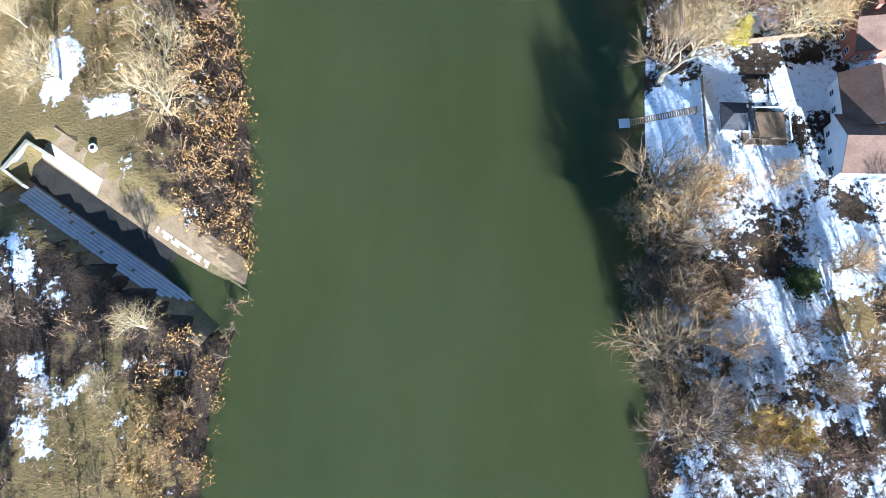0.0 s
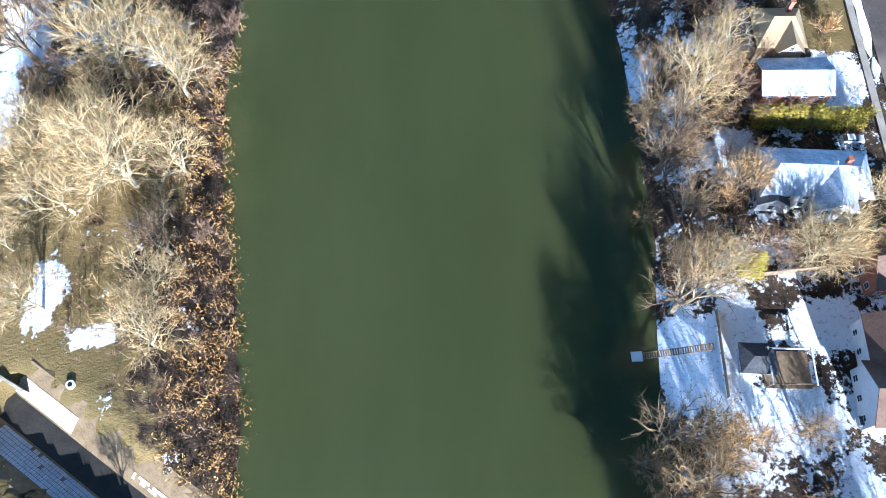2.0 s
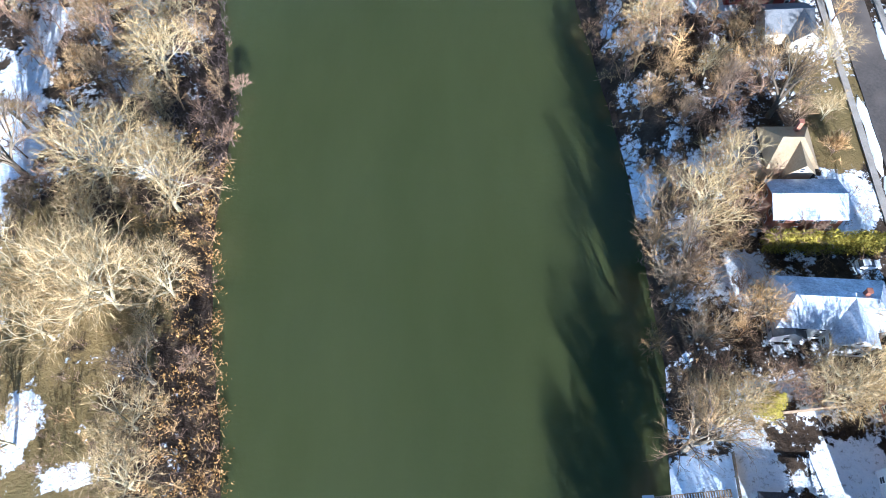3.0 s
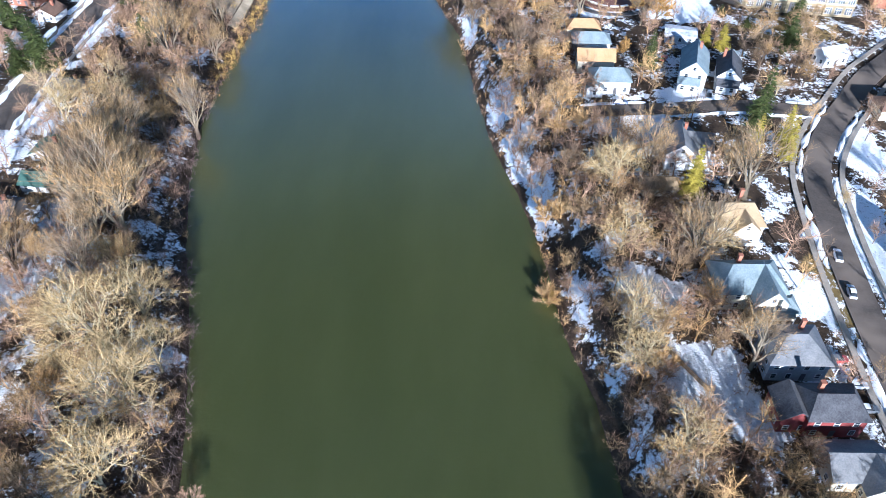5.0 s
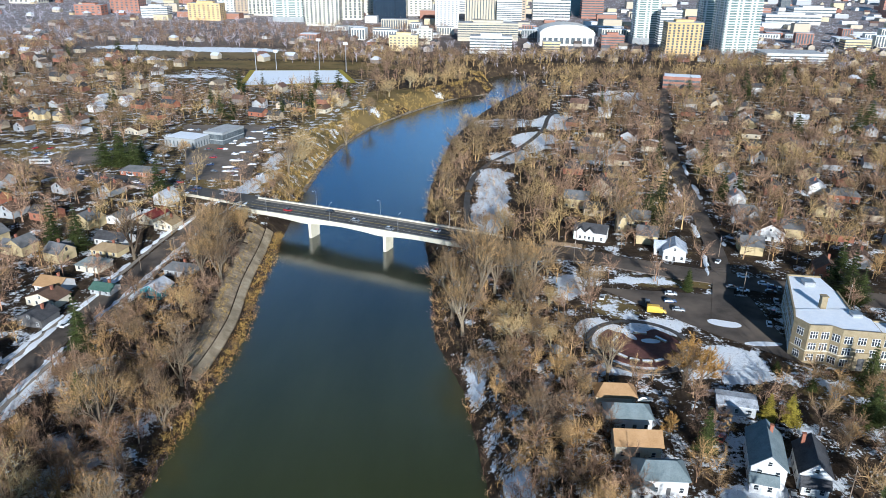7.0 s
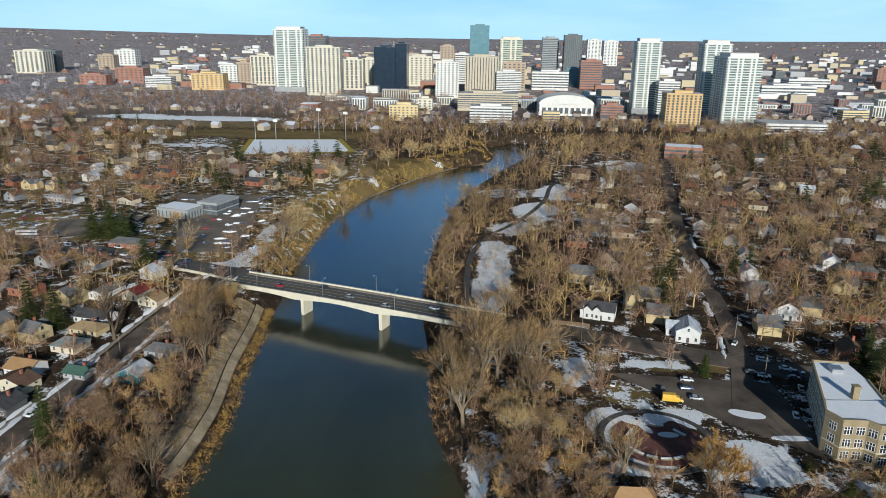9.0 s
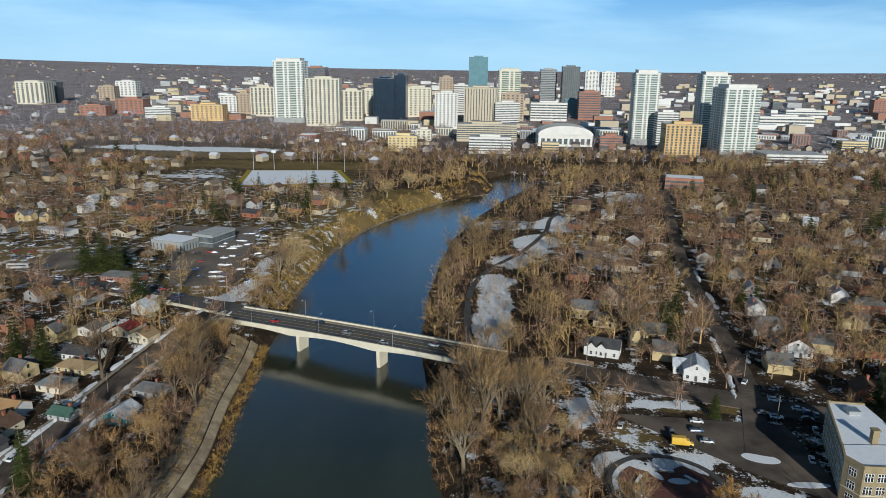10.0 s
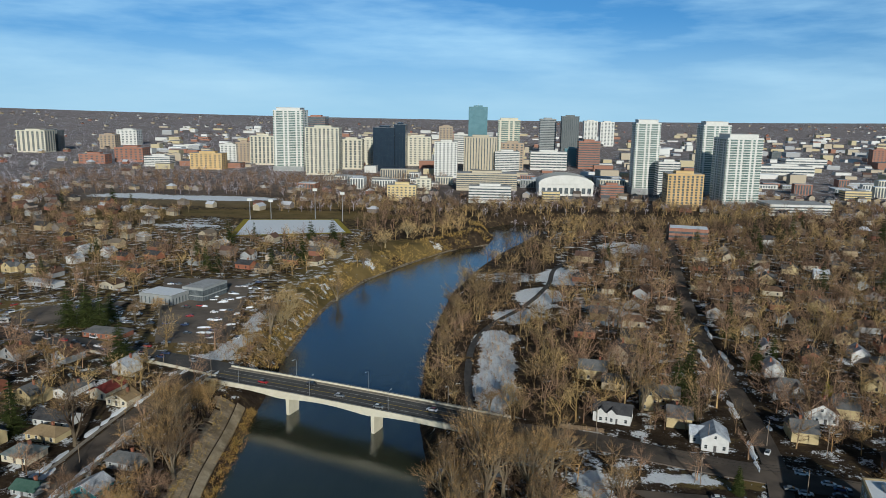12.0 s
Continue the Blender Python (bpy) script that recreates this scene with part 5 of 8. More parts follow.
def varied_island(name, colours, rough=0.8):
    """A material that picks one of the colours for every separate piece of a joined mesh."""
    m, n, l, b = nodes_of(name)
    ramp = n.new("ShaderNodeValToRGB")
    ramp.color_ramp.interpolation = "CONSTANT"
    for i, c in enumerate(colours):
        e = ramp.color_ramp.elements[i] if i < 2 else ramp.color_ramp.elements.new(i / len(colours))
        e.position, e.color = i / len(colours), (*c, 1)
    l.new(n.new("ShaderNodeNewGeometry").outputs["Random Per Island"], ramp.inputs["Fac"])
    dirt = noise_node(n, l, 0.4, 4)
    l.new(mix_node(n, l, range_node(n, l, dirt.outputs["Fac"], 0.45, 0.75, 0, 0.3), ramp.outputs["Color"], (0.2, 0.18, 0.15)), b.inputs["Base Color"])
    b.inputs["Roughness"].default_value = rough
    return m


def tri_arrays(pile):
    f = [t for q in pile.f for t in ([q] if len(q) == 3 else [(q[0], q[i], q[i + 1]) for i in range(1, len(q) - 1)])]
    return np.array(pile.v), np.array(f)


rest = scattered_houses()
WALLS = [(0.5, 0.49, 0.46), (0.42, 0.36, 0.26), (0.26, 0.11, 0.07), (0.34, 0.3, 0.26), (0.2, 0.17, 0.15), (0.42, 0.33, 0.2)]
ROOFS = [(0.09, 0.07, 0.06), (0.13, 0.13, 0.135), (0.05, 0.05, 0.055), (0.2, 0.16, 0.12), (0.55, 0.57, 0.62), (0.14, 0.08, 0.06)]
M["far_walls"], M["far_roofs"] = varied_island("far_house_walls", WALLS), varied_island("far_house_roofs", ROOFS)


def far_houses(rest):
    rng = random.Random(11)
    shapes = []
    for w, d, wh, rh, ridge, hip in ((10, 8, 4.4, 2.8, "x", 0), (9, 11, 4.4, 3, "y", 0), (11, 9, 4.6, 2.8, "x", 3), (14, 9, 5, 3, "x", 0)):
        a, b = Pile(), Pile()
        gabled(a, b, 0, 0, w, d, wh, rh, ridge, hip=hip)
        shapes.append((tri_arrays(a), tri_arrays(b)))
    places = [(x, y, gz(x, y), radians(rz), 1.0, rng.randrange(4)) for y, x, rz, i in rest if rng.random() < 0.62]
    while len(places) < 800:
        y = 1050 + 3500 * rng.random() ** 1.05
        x = rng.uniform(-0.72, 0.72) * y
        if (park(x, y) or taken(x, y, 7) or (abs(x) < 560 and 1050 < y < 2600)):
            continue
        places.append((x, y, gz(x, y), rng.choice((0, 1.57)) - 0.25 + rng.uniform(-0.1, 0.1), rng.uniform(0.9, 1.3), rng.randrange(4)))
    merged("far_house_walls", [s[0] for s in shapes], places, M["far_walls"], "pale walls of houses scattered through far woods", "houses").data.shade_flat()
    merged("far_house_roofs", [s[1] for s in shapes], places, M["far_roofs"], "brown, grey and snowy roofs of far houses", "houses").data.shade_flat()


far_houses(rest)


# ---- larger buildings ----
TOWER_WALL = {"white": ((0.60, 0.585, 0.54), (0.72, 0.70, 0.65)), "cream": ((0.56, 0.52, 0.41), (0.68, 0.63, 0.50)), "tan": ((0.36, 0.27, 0.19), (0.46, 0.36, 0.26)), "brick": ((0.28, 0.13, 0.09), (0.38, 0.19, 0.13)),
              "dark": ((0.012, 0.02, 0.035), (0.02, 0.035, 0.055)), "stone": ((0.44, 0.38, 0.28), (0.54, 0.47, 0.35)), "teal": ((0.10, 0.2, 0.23), (0.15, 0.27, 0.3)), "grey": ((0.26, 0.27, 0.27), (0.36, 0.37, 0.36)),
              "greydark": ((0.1, 0.11, 0.11), (0.17, 0.18, 0.18)), "orange": ((0.55, 0.37, 0.16), (0.64, 0.45, 0.22)), "yellow": ((0.58, 0.45, 0.22), (0.68, 0.54, 0.3))}
for key, (a, b2) in TOWER_WALL.items():
    M["t_" + key] = surface("tower_" + key, a, b2, 0.08, 0.75 if key not in ("dark", "teal") else 0.2, 0.1, 6)
M["tower_glass"] = surface("tower_glass", (0.05, 0.062, 0.07), (0.17, 0.19, 0.20), 0.25, 0.12)
M["green_glass"] = surface("green_tinted_glass", (0.08, 0.125, 0.115), (0.26, 0.33, 0.29), 0.12, 0.15, 0, 4)
M["flat_roof"] = surface("gravel_roof", (0.35, 0.35, 0.35), (0.55, 0.56, 0.58), 0.1, 0.9)


def tower(x, y, w, d, h, rz, wall, style, bays, label, spire=0, snowy=False):
    """A city building: a body with strips of glass in bays, a slab at each floor, a parapet and a plant room."""
    t = root("apartment_building" if style in ("balcony", "grid", "condo") else "office_building", x, y, gz(x, y) - 0.5, rz, label, "building", "downtown buildings")
    m, a, b = M["t_" + wall], w / 2, d / 2
    TAKEN.append((x, y, 0.6 * max(w, d)))
    body = M["tower_glass"] if style == "frame" else M["green_glass"] if style == "condo" else m
    Pile().box(-a, a, -b, b, -3, h).make("body", body, t)
    Pile().box(-a - 0.2, a + 0.2, -b - 0.2, b + 0.2, h - 0.3, h + 0.9).make("parapet", m, t)
    Pile().box(-a + 0.5, a - 0.5, -b + 0.5, b - 0.5, h + 0.9, h + 0.96).make("roof", M["snow" if snowy else "flat_roof"], t)
    if h > 14:
        Pile().box(-a * 0.5, a * 0.5, -b * 0.5, b * 0.5, h, h + 4.0).make("plant_room", m, t)
    if style == "condo":
        Pile().box(-a * 0.8, a * 0.8, -b * 0.8, b * 0.8, h + 0.9, h + 5.0).make("penthouse", m, t)
        Pile().box(-a * 0.84, a * 0.84, -b * 0.84, b * 0.84, h + 5.0, h + 5.5).make("penthouse_roof", m, t)
        Pile().box(-a - 1.5, a + 1.5, -b - 2.5, b + 1.5, -3, 9).make("podium", M["t_grey"], t)
    if spire:
        Pile().tube((0, 0, h), (0, 0, h + spire), 0.5, 0.15, 6).make("mast", M["steel"], t)
    floors = max(1, int(h / (3.1 if y < 1600 else 4.6)))
    fh = h / floors
    share = {"grid": 0.46, "balcony": 0.48, "slit": 0.3, "band": 0.97, "glass": 0.9, "frame": 0.2, "condo": 0.42}[style]
    bw = w / bays
    side = max(2, round(d / bw))
    front = [(-a + bw * (i + 0.5), -b - 0.06, 0, bw) for i in range(bays)]
    flank = [(s * (a + 0.06), -b + d / side * (i + 0.5), s * 90, d / side) for s in (-1, 1) for i in range(side)]
    first, strip_name = {}, "wall_strip" if style == "condo" else "window_strip"
    for k, (px, py, turn, bay) in enumerate(front + flank):
        if style == "condo" and k % 3 == 1:
            continue
        key = round(bay, 2)
        place = pose(px, py, 0, 0, 0, turn)
        if key in first:
            shared(strip_name, first[key], t, place)
        else:
            first[key] = Pile().box(-bay * share / 2, bay * share / 2, -0.3 if style == "condo" else -0.05, 0.06, 1.0 if h < 14 else 4.0, h - 1.2).make(strip_name, M["tower_glass"] if style not in ("glass", "condo") else m, t)
            first[key].matrix_basis = place
    slab = None
    out, thick = {"grid": (0.14, fh * 0.5), "balcony": (0.9, fh * 0.36), "slit": (0.02, 0.5), "band": (0.16, fh * 0.52), "glass": (0.1, 0.35), "frame": (0.3, 0.6), "condo": (0.34, fh * 0.34)}[style]
    for k in range(1, floors + 1):
        if style == "slit":
            break
        place = pose(0, 0, k * fh - thick, 0, 0, 0)
        if slab:
            shared("floor_band", slab, t, place)
        else:
            o = 0.14 if style == "balcony" else out
            p = Pile().box(-a - o, a + o, -b - o, b + o, 0, thick if style != "balcony" else thick * 0.6)
            if style in ("balcony", "condo"):
                for i in range(1 if style == "condo" else 0, bays, 3 if style == "condo" else 2):
                    c = -a + bw * (i + (0.5 if style == "condo" else 0.75))
                    p.box(c - bw * 0.55, c + bw * 0.55, -b - 1.3, -b, 0, 1.0)
            slab = p.make("floor_band", m if style != "glass" else M["tower_glass"], t)
            slab.matrix_basis = place
    return t


def prism(name, pts, z0, z1, material, parent, label=""):
    """An upright block over a plan that turns anticlockwise."""
    n = len(pts)
    v = [(x, y, z) for z in (z0, z1) for x, y in pts]
    return mesh_ob(name, v, [(k, (k + 1) % n, n + (k + 1) % n, n + k) for k in range(n)] + [tuple(range(n, 2 * n))], material, parent, label)


def edge_box(name, a, b, out, inn, z0, z1, material, parent, k0=0.0, k1=1.0):
    """A bar along the wall from a to b, reaching out of and into it."""
    a, b = Vector((*a, 0)), Vector((*b, 0))
    t = (b - a).normalized()
    o = Vector((t.y, -t.x, 0))
    p, q = a.lerp(b, k0), a.lerp(b, k1)
    return prism(name, [(c.x, c.y) for c in (p + o * out, q + o * out, q - o * inn, p - o * inn)], z0, z1, material, parent)


def school():
    """A three-storey stone school: a north wing, a canted bay at the corner and a long front with an arched door."""
    ox, oy = 112.0, 354.0
    s = root("school_building", ox, oy, gz(ox, oy) - 0.3, 0, "three-storey yellow stone school with a flat snow-covered roof", "school")
    TAKEN.extend([(110, 370, 15), (104, 352, 9), (122, 347, 12), (133, 345, 9)])
    H = 12.6
    plans = ((0.0, [(100.3, 357.5), (118.5, 358.5), (120.3, 372.0), (119.8, 384.0), (108.7, 385.0)]),
             (0.35, [(100.3, 357.5), (97.9, 350.8), (100.5, 345.4), (107.2, 345.3), (109.4, 342.9), (121.0, 341.6), (122.0, 351.5), (118.5, 358.5)]),
             (-0.5, [(121.0, 341.6), (127.0, 340.9), (131.0, 350.4), (122.0, 351.5)]),
             (0.1, [(127.0, 340.4), (137.2, 339.3), (139.4, 348.6), (129.5, 350.4)]))
    for up, pts in plans:
        pts = [(x - ox, y - oy) for x, y in pts]
        h = H + up
        prism("wall", pts, -2.5, h, M["w_stone"], s)
        n = len(pts)
        mid = (sum(p[0] for p in pts) / n, sum(p[1] for p in pts) / n)
        prism("roof_snow", [(mid[0] + (x - mid[0]) * 0.96, mid[1] + (y - mid[1]) * 0.96) for x, y in pts], h - 0.2, h + 0.3, M["snow"], s)
        for a, b in zip(pts, pts[1:] + pts[:1]):
            t = (Vector((*b, 0)) - Vector((*a, 0)))
            inner = ((a[1] > 3 and b[1] > 3 and abs(t.y) < abs(t.x) and a[1] < 8)) or (a[0] > 8 and abs(t.y) > abs(t.x) and a[0] < 20)
            if inner:
                continue
            edge_box("parapet", a, b, 0.22, 0.3, h - 0.35, h + 0.75, M["w_stone"], s)
            edge_box("string_course", a, b, 0.12, 0.1, 4.6, 4.9, M["w_cream"], s)
            L = t.length
            if t.x < -1 and abs(t.y) < abs(t.x) or L < 2.5:
                continue
            deg = math.degrees(math.atan2(t.y, t.x))
            k = max(1, round(L / 4.0))
            for c in range(k):
                u = (c + 0.5) / k
                x, y = a[0] + t.x * u + t.y / L * 0.03, a[1] + t.y * u - t.x / L * 0.03
                for floor in range(3):
                    if floor == 0 and 114 < x + ox < 118 and y < -9:
                        continue
                    window(s, x, y, 2.4 + 3.9 * floor, deg, 2.2, 2.3)
    a, b = (109.4 - ox, 342.9 - oy), (121.0 - ox, 341.6 - oy)
    edge_box("portal", a, b, 0.5, 0.1, -1.5, 6.4, M["w_stone"], s, 0.38, 0.74)
    edge_box("door", a, b, 0.56, 0.1, -0.5, 4.6, M["w_darkwall"], s, 0.48, 0.64)
    edge_box("step", a, b, 2.2, 0.0, -2.0, -0.4, M["pavement"], s, 0.36, 0.76)
    cx, cy = 110.0 - ox, 359.5 - oy
    Pile().box(cx - 0.9, cx + 0.9, cy - 0.9, cy + 0.9, H, H + 4.2).box(cx - 1.1, cx + 1.1, cy - 1.1, cy + 1.1, H + 4.2, H + 4.6).make("chimney", M["w_stone"], s)
    for x, y, a in ((113, 378, 1.8), (118, 354, 1.5), (134, 345, 1.7), (126, 346, 1.1)):
        Pile().box(x - ox - a, x - ox + a, y - oy - a, y - oy + a, H, H + 1.6).make("roof_vent", M["steel"], s)


school()


def arena():
    """A low hall with a vaulted white roof."""
    t = root("arena", 118, 1235, gz(118, 1235), 0, "broad white arena with a low vaulted roof", "arena", "downtown buildings")
    TAKEN.append((118, 1235, 45))
    Pile().box(-38, 38, -26, 26, -2, 16).make("wall", M["t_white"], t)
    n, v = 14, []
    for i in range(n + 1):
        a = math.pi * i / n
        for y in (-27, 27):
            v.append((-39 * math.cos(a), y, 16 + 13 * math.sin(a)))
    mesh_ob("roof", v, [(2 * i, 2 * i + 2, 2 * i + 3, 2 * i + 1) for i in range(n)] + [tuple(range(0, 2 * n + 2, 2)), tuple(range(2 * n + 1, 0, -2))], M["t_white"], t)
    for k in range(9):
        Pile().box(-34 + 8 * k, -29 + 8 * k, -26.1, -26, 3, 11).make("window", M["tower_glass"], t)


arena()

# ---- single trees ----
tree("pale0", -55.0, 59.0, 1.26)
tree("pale1", -85.6, 78.2, 0.84)
tree("pale2", -55.2, 95.3, 1.51)
tree("pale0", -66.3, 93.1, 1.26)
tree("pale1", -56.8, 85.7, 0.84)
tree("pale2", -75.3, 86.0, 0.95)
tree("brown0", -86.5, 105.0, 0.90)
tree("pale1", -61.6, 122.5, 1.21)
tree("brown1", -76.7, 144.6, 1.08)
tree("red0", -49.5, 132.5, 0.80)
tree("willow0", 44.5, 0.2, 0.85)
tree("willow0", 52.5, -0.7, 0.80)
tree("brown1", 30.0, 38.2, 0.92)
tree("pale0", 43.7, 69.0, 0.95)
tree("pale2", 60.8, 72.1, 0.80)
tree("red1", 49.0, 41.0, 0.50)
tree("red0", 56.1, 41.9, 0.40)
tree("brown2", 63.3, 11.0, 0.90)
tree("brown0", 64.7, -3.4, 0.90)
tree("pale1", 65.7, 27.4, 0.60)
tree("red0", 38.1, 9.4, 0.73)
tree("brown1", 41.2, -5.0, 0.98)
tree("red1", 30.4, -5.0, 0.85)
tree("pale0", -55.5, 18.1, 0.60)
tree("pale1", -61.2, 6.6, 0.75)
tree("brown2", -51.4, -2.8, 0.60)
tree("brown0", -71.0, 6.6, 0.60)
tree("pale0", 45.4, 70.4, 0.95)
tree("pale2", 62.7, 73.3, 0.90)
tree("red1", 52.0, 103.5, 0.60)
tree("brown0", 46.0, 131.2, 0.90)
tree("brown1", 55.5, 138.5, 0.95)
tree("pale1", 74.9, 131.2, 0.80)
tree("red0", 44.8, 114.2, 0.70)
tree("brown2", 35.4, 84.6, 0.73)
tree("red1", 41.3, 97.5, 0.73)
tree("tall0", -89.3, 211.5, 1.30)
tree("tall1", -93.3, 235.9, 1.30)
tree("pale0", -68.5, 171.6, 1.26)
tree("pale2", -64.9, 147.7, 1.08)
tree("brown0", -61.3, 124.6, 1.10)
tree("red0", -49.7, 146.7, 0.90)
tree("brown1", -99.2, 202.4, 0.96)
tree("brown2", -82.4, 148.4, 0.96)
tree("pale0", 37.5, 177.8, 0.90)
tree("pale1", 52.6, 143.6, 0.95)
tree("brown1", 51.0, 206.2, 0.80)
tree("tall0", 70.0, 243.7, 0.75)
tree("brown0", 52.7, 181.7, 0.70)
tree("pale1", 96.8, 231.5, 0.60)
tree("pale2", 79.2, 145.9, 0.70)
tree("brown2", 85.8, 176.3, 0.70)
tree("red1", 80.6, 188.1, 0.50)
tree("shrub0", 20.0, 203.5, 1.30)
tree("willow0", 20.6, 204.0, 0.42)
tree("oak0", 62.0, 333.5, 1.15)
tree("oak0", 64.7, 330.2, 0.90)
tree("oak0", 50.4, 305.1, 0.50)
tree("brown0", 100.5, 322.0, 0.90)
tree("brown1", 112.0, 324.0, 0.90)
tree("brown2", 121.0, 331.5, 0.90)
tree("red0", 97.5, 308.0, 1.00)
tree("brown0", 109.0, 304.0, 1.00)
tree("brown1", 93.5, 300.0, 0.90)
tree("red1", 104.0, 336.0, 0.80)
tree("tall0", -98.1, 235.4, 1.30)
tree("tall1", -95.7, 245.9, 1.23)
tree("tall1", -93.0, 214.9, 1.37)
tree("tall0", -88.2, 219.5, 1.30)
tree("tall1", -86.4, 228.7, 1.04)
tree("brown0", -80.2, 203.4, 1.08)
tree("pale0", -71.2, 189.3, 1.20)
tree("pale2", -76.3, 179.3, 1.32)
tree("pale0", -64.4, 176.8, 1.08)
tree("pale1", -79.9, 170.2, 1.20)
tree("brown1", -89.8, 181.8, 1.20)
tree("pale2", -65.8, 164.0, 1.20)
tree("brown2", -83.1, 159.2, 1.20)
tree("red0", -69.5, 200.1, 0.96)
tree("red1", -63.3, 184.8, 0.96)
tree("red0", -90.3, 260.9, 0.96)
tree("red1", -75.9, 224.6, 0.84)
tree("brown0", -104.0, 354.2, 0.96)
tree("brown2", -100.7, 317.0, 1.08)
tree("brown1", -104.1, 374.2, 0.96)
tree("tall1", -115.4, 426.2, 1.30)
tree("tall0", -103.1, 401.9, 1.17)
tree("pale1", -72.1, 106.6, 1.39)
tree("pale0", -79.6, 95.8, 1.26)
tree("pale2", -63.9, 91.6, 1.39)
tree("pale1", -87.7, 101.4, 0.95)
tree("pale0", -57.7, 114.7, 1.39)
tree("brown0", -86.3, 112.6, 0.90)
tree("red0", -53.5, 120.4, 0.90)
tree("pale2", -70.3, 118.0, 1.39)
tree("brown0", 37.8, 103.7, 1.10)
tree("brown2", 39.8, 92.0, 1.22)
tree("red1", 39.7, 110.4, 1.10)
tree("tall0", 42.2, 84.5, 0.70)
tree("brown1", 39.0, 75.1, 0.98)
tree("brown0", 30.4, 24.5, 1.10)
tree("tall1", 34.0, 32.0, 0.85)
tree("brown2", 34.5, 28.7, 1.22)
tree("brown1", 32.3, 15.4, 1.22)
tree("tall0", 34.0, 4.7, 0.85)
tree("red1", 33.3, 36.8, 0.98)
tree("tall0", 38.2, 65.6, 1.10)
tree("tall1", 34.3, 42.3, 1.10)
tree("tall0", 36.5, 32.8, 1.10)
tree("tall1", 32.9, 13.2, 1.16)
tree("brown1", 36.4, 21.8, 1.34)
tree("tall0", 35.4, 0.3, 1.10)
tree("brown0", 33.8, 2.1, 1.22)
tree("tall1", 38.1, 106.4, 1.10)
tree("tall0", 39.7, 95.8, 1.04)
tree("brown2", 32.6, 20.9, 1.10)
tree("tall0", -100.4, 299.8, 1.23)
tree("tall1", -83.3, 267.0, 1.10)
tree("tall0", -85.1, 215.3, 1.43)
tree("tall1", -96.0, 224.0, 1.43)
tree("pale0", -108.9, 273.0, 1.08)
tree("brown1", -99.7, 324.6, 0.96)
tree("brown0", 29.5, 324.1, 0.90)
tree("tall0", 59.6, 328.8, 0.65)
tree("brown2", 51.6, 246.3, 0.70)
tree("tall1", 68.7, 238.3, 0.75)
tree("pale1", 94.6, 284.4, 0.80)
tree("brown1", 104.7, 290.3, 0.80)
tree("tall0", -0.5, 384.8, 1.56)
tree("tall1", 13.2, 388.3, 1.25)
tree("tall0", -10.0, 381.2, 1.30)
tree("tall1", 5.5, 392.8, 1.10)
tree("tall0", 20.4, 394.4, 1.20)
tree("tall1", -4.7, 406.6, 1.17)
tree("brown0", 26.4, 405.4, 1.10)
tree("tall0", 3.7, 416.0, 0.90)
tree("brown2", 12.6, 420.7, 0.90)
tree("tall1", 39.5, 383.3, 0.80)
tree("brown1", -13.6, 416.6, 0.96)
tree("tall0", -5.8, 366.2, 1.17)
tree("brown0", 4.8, 359.1, 1.00)
tree("brown1", 18.2, 352.3, 1.00)
tree("brown2", 27.2, 358.4, 0.90)
tree("tall1", -111.4, 419.3, 1.30)
tree("tall0", -111.3, 404.6, 1.17)
tree("brown1", -112.8, 446.3, 1.20)
tree("brown0", -18.9, 525.7, 1.20)
tree("brown2", -187.5, 441.0, 1.20)
tree("brown0", -176.6, 503.3, 1.08)
tree("tall0", -113.9, 552.4, 1.17)
tree("pale1", 34.4, 9.9, 0.70, tilt=38, towards=180)

# conifers, the hedge
conifer(57.6, 299.0, 14, 0.2, "needle")
conifer(84.2, 313.1, 10, 0.3, "hedge", "olive-yellow evergreen beside a house")
conifer(106.4, 314.0, 14, 0.35, "needle")
conifer(138.7, 390.1, 15, 0.28, "needle")
conifer(135.4, 401.9, 14, 0.28, "needle")
conifer(97.0, 330.0, 5, 0.4, "needle")
conifer(90.6, 340.0, 4, 0.45, "needle")
conifer(78.7, 314.1, 9, 0.3, "hedge", "olive-yellow evergreen beside a house")
conifer(79.6, 254.4, 13, 0.2, "hedge", "olive-yellow evergreen beside a house")
conifer(89.9, 260.3, 10, 0.2, "hedge", "olive-yellow evergreen beside a house")
conifer(83.8, 266.8, 15, 0.2, "needle")
conifer(88.1, 252.4, 11, 0.2, "hedge", "olive-yellow evergreen beside a house")
conifer(57.9, 233.5, 13, 0.2, "hedge", "olive-yellow evergreen beside a house")
conifer(114.4, 332.6, 15, 0.24, "needle")
conifer(134.8, 391.8, 14, 0.28, "needle")
conifer(78.5, 396.0, 9, 0.22, "needle")
conifer(135.2, 517.3, 18, 0.22, "needle")
conifer(78.1, 396.6, 11, 0.22, "needle")
conifer(131.0, 526.1, 13, 0.22, "needle")
conifer(-225.0, 553.1, 16, 0.28, "needle")
conifer(-215.5, 554.1, 17, 0.28, "needle")
conifer(-204.6, 549.1, 14, 0.28, "needle")
conifer(-149.4, 293.7, 15, 0.3, "needle")
conifer(-143.6, 297.8, 14, 0.3, "needle")
conifer(-162.5, 317.0, 14, 0.3, "needle")
conifer(-115.0, 315.6, 9, 0.35, "needle")
conifer(-115.0, 311.2, 8, 0.4, "needle")
conifer(57.7, 24.5, 6, 0.55, "needle")
conifer(51.3, 71.1, 9, 0.3, "hedge", "olive-yellow evergreen beside a house")
conifer(-203.9, 699.5, 13, 0.3, "needle")
conifer(-192.0, 690.6, 12, 0.3, "needle")
conifer(-153.1, 817.8, 15, 0.3, "needle")
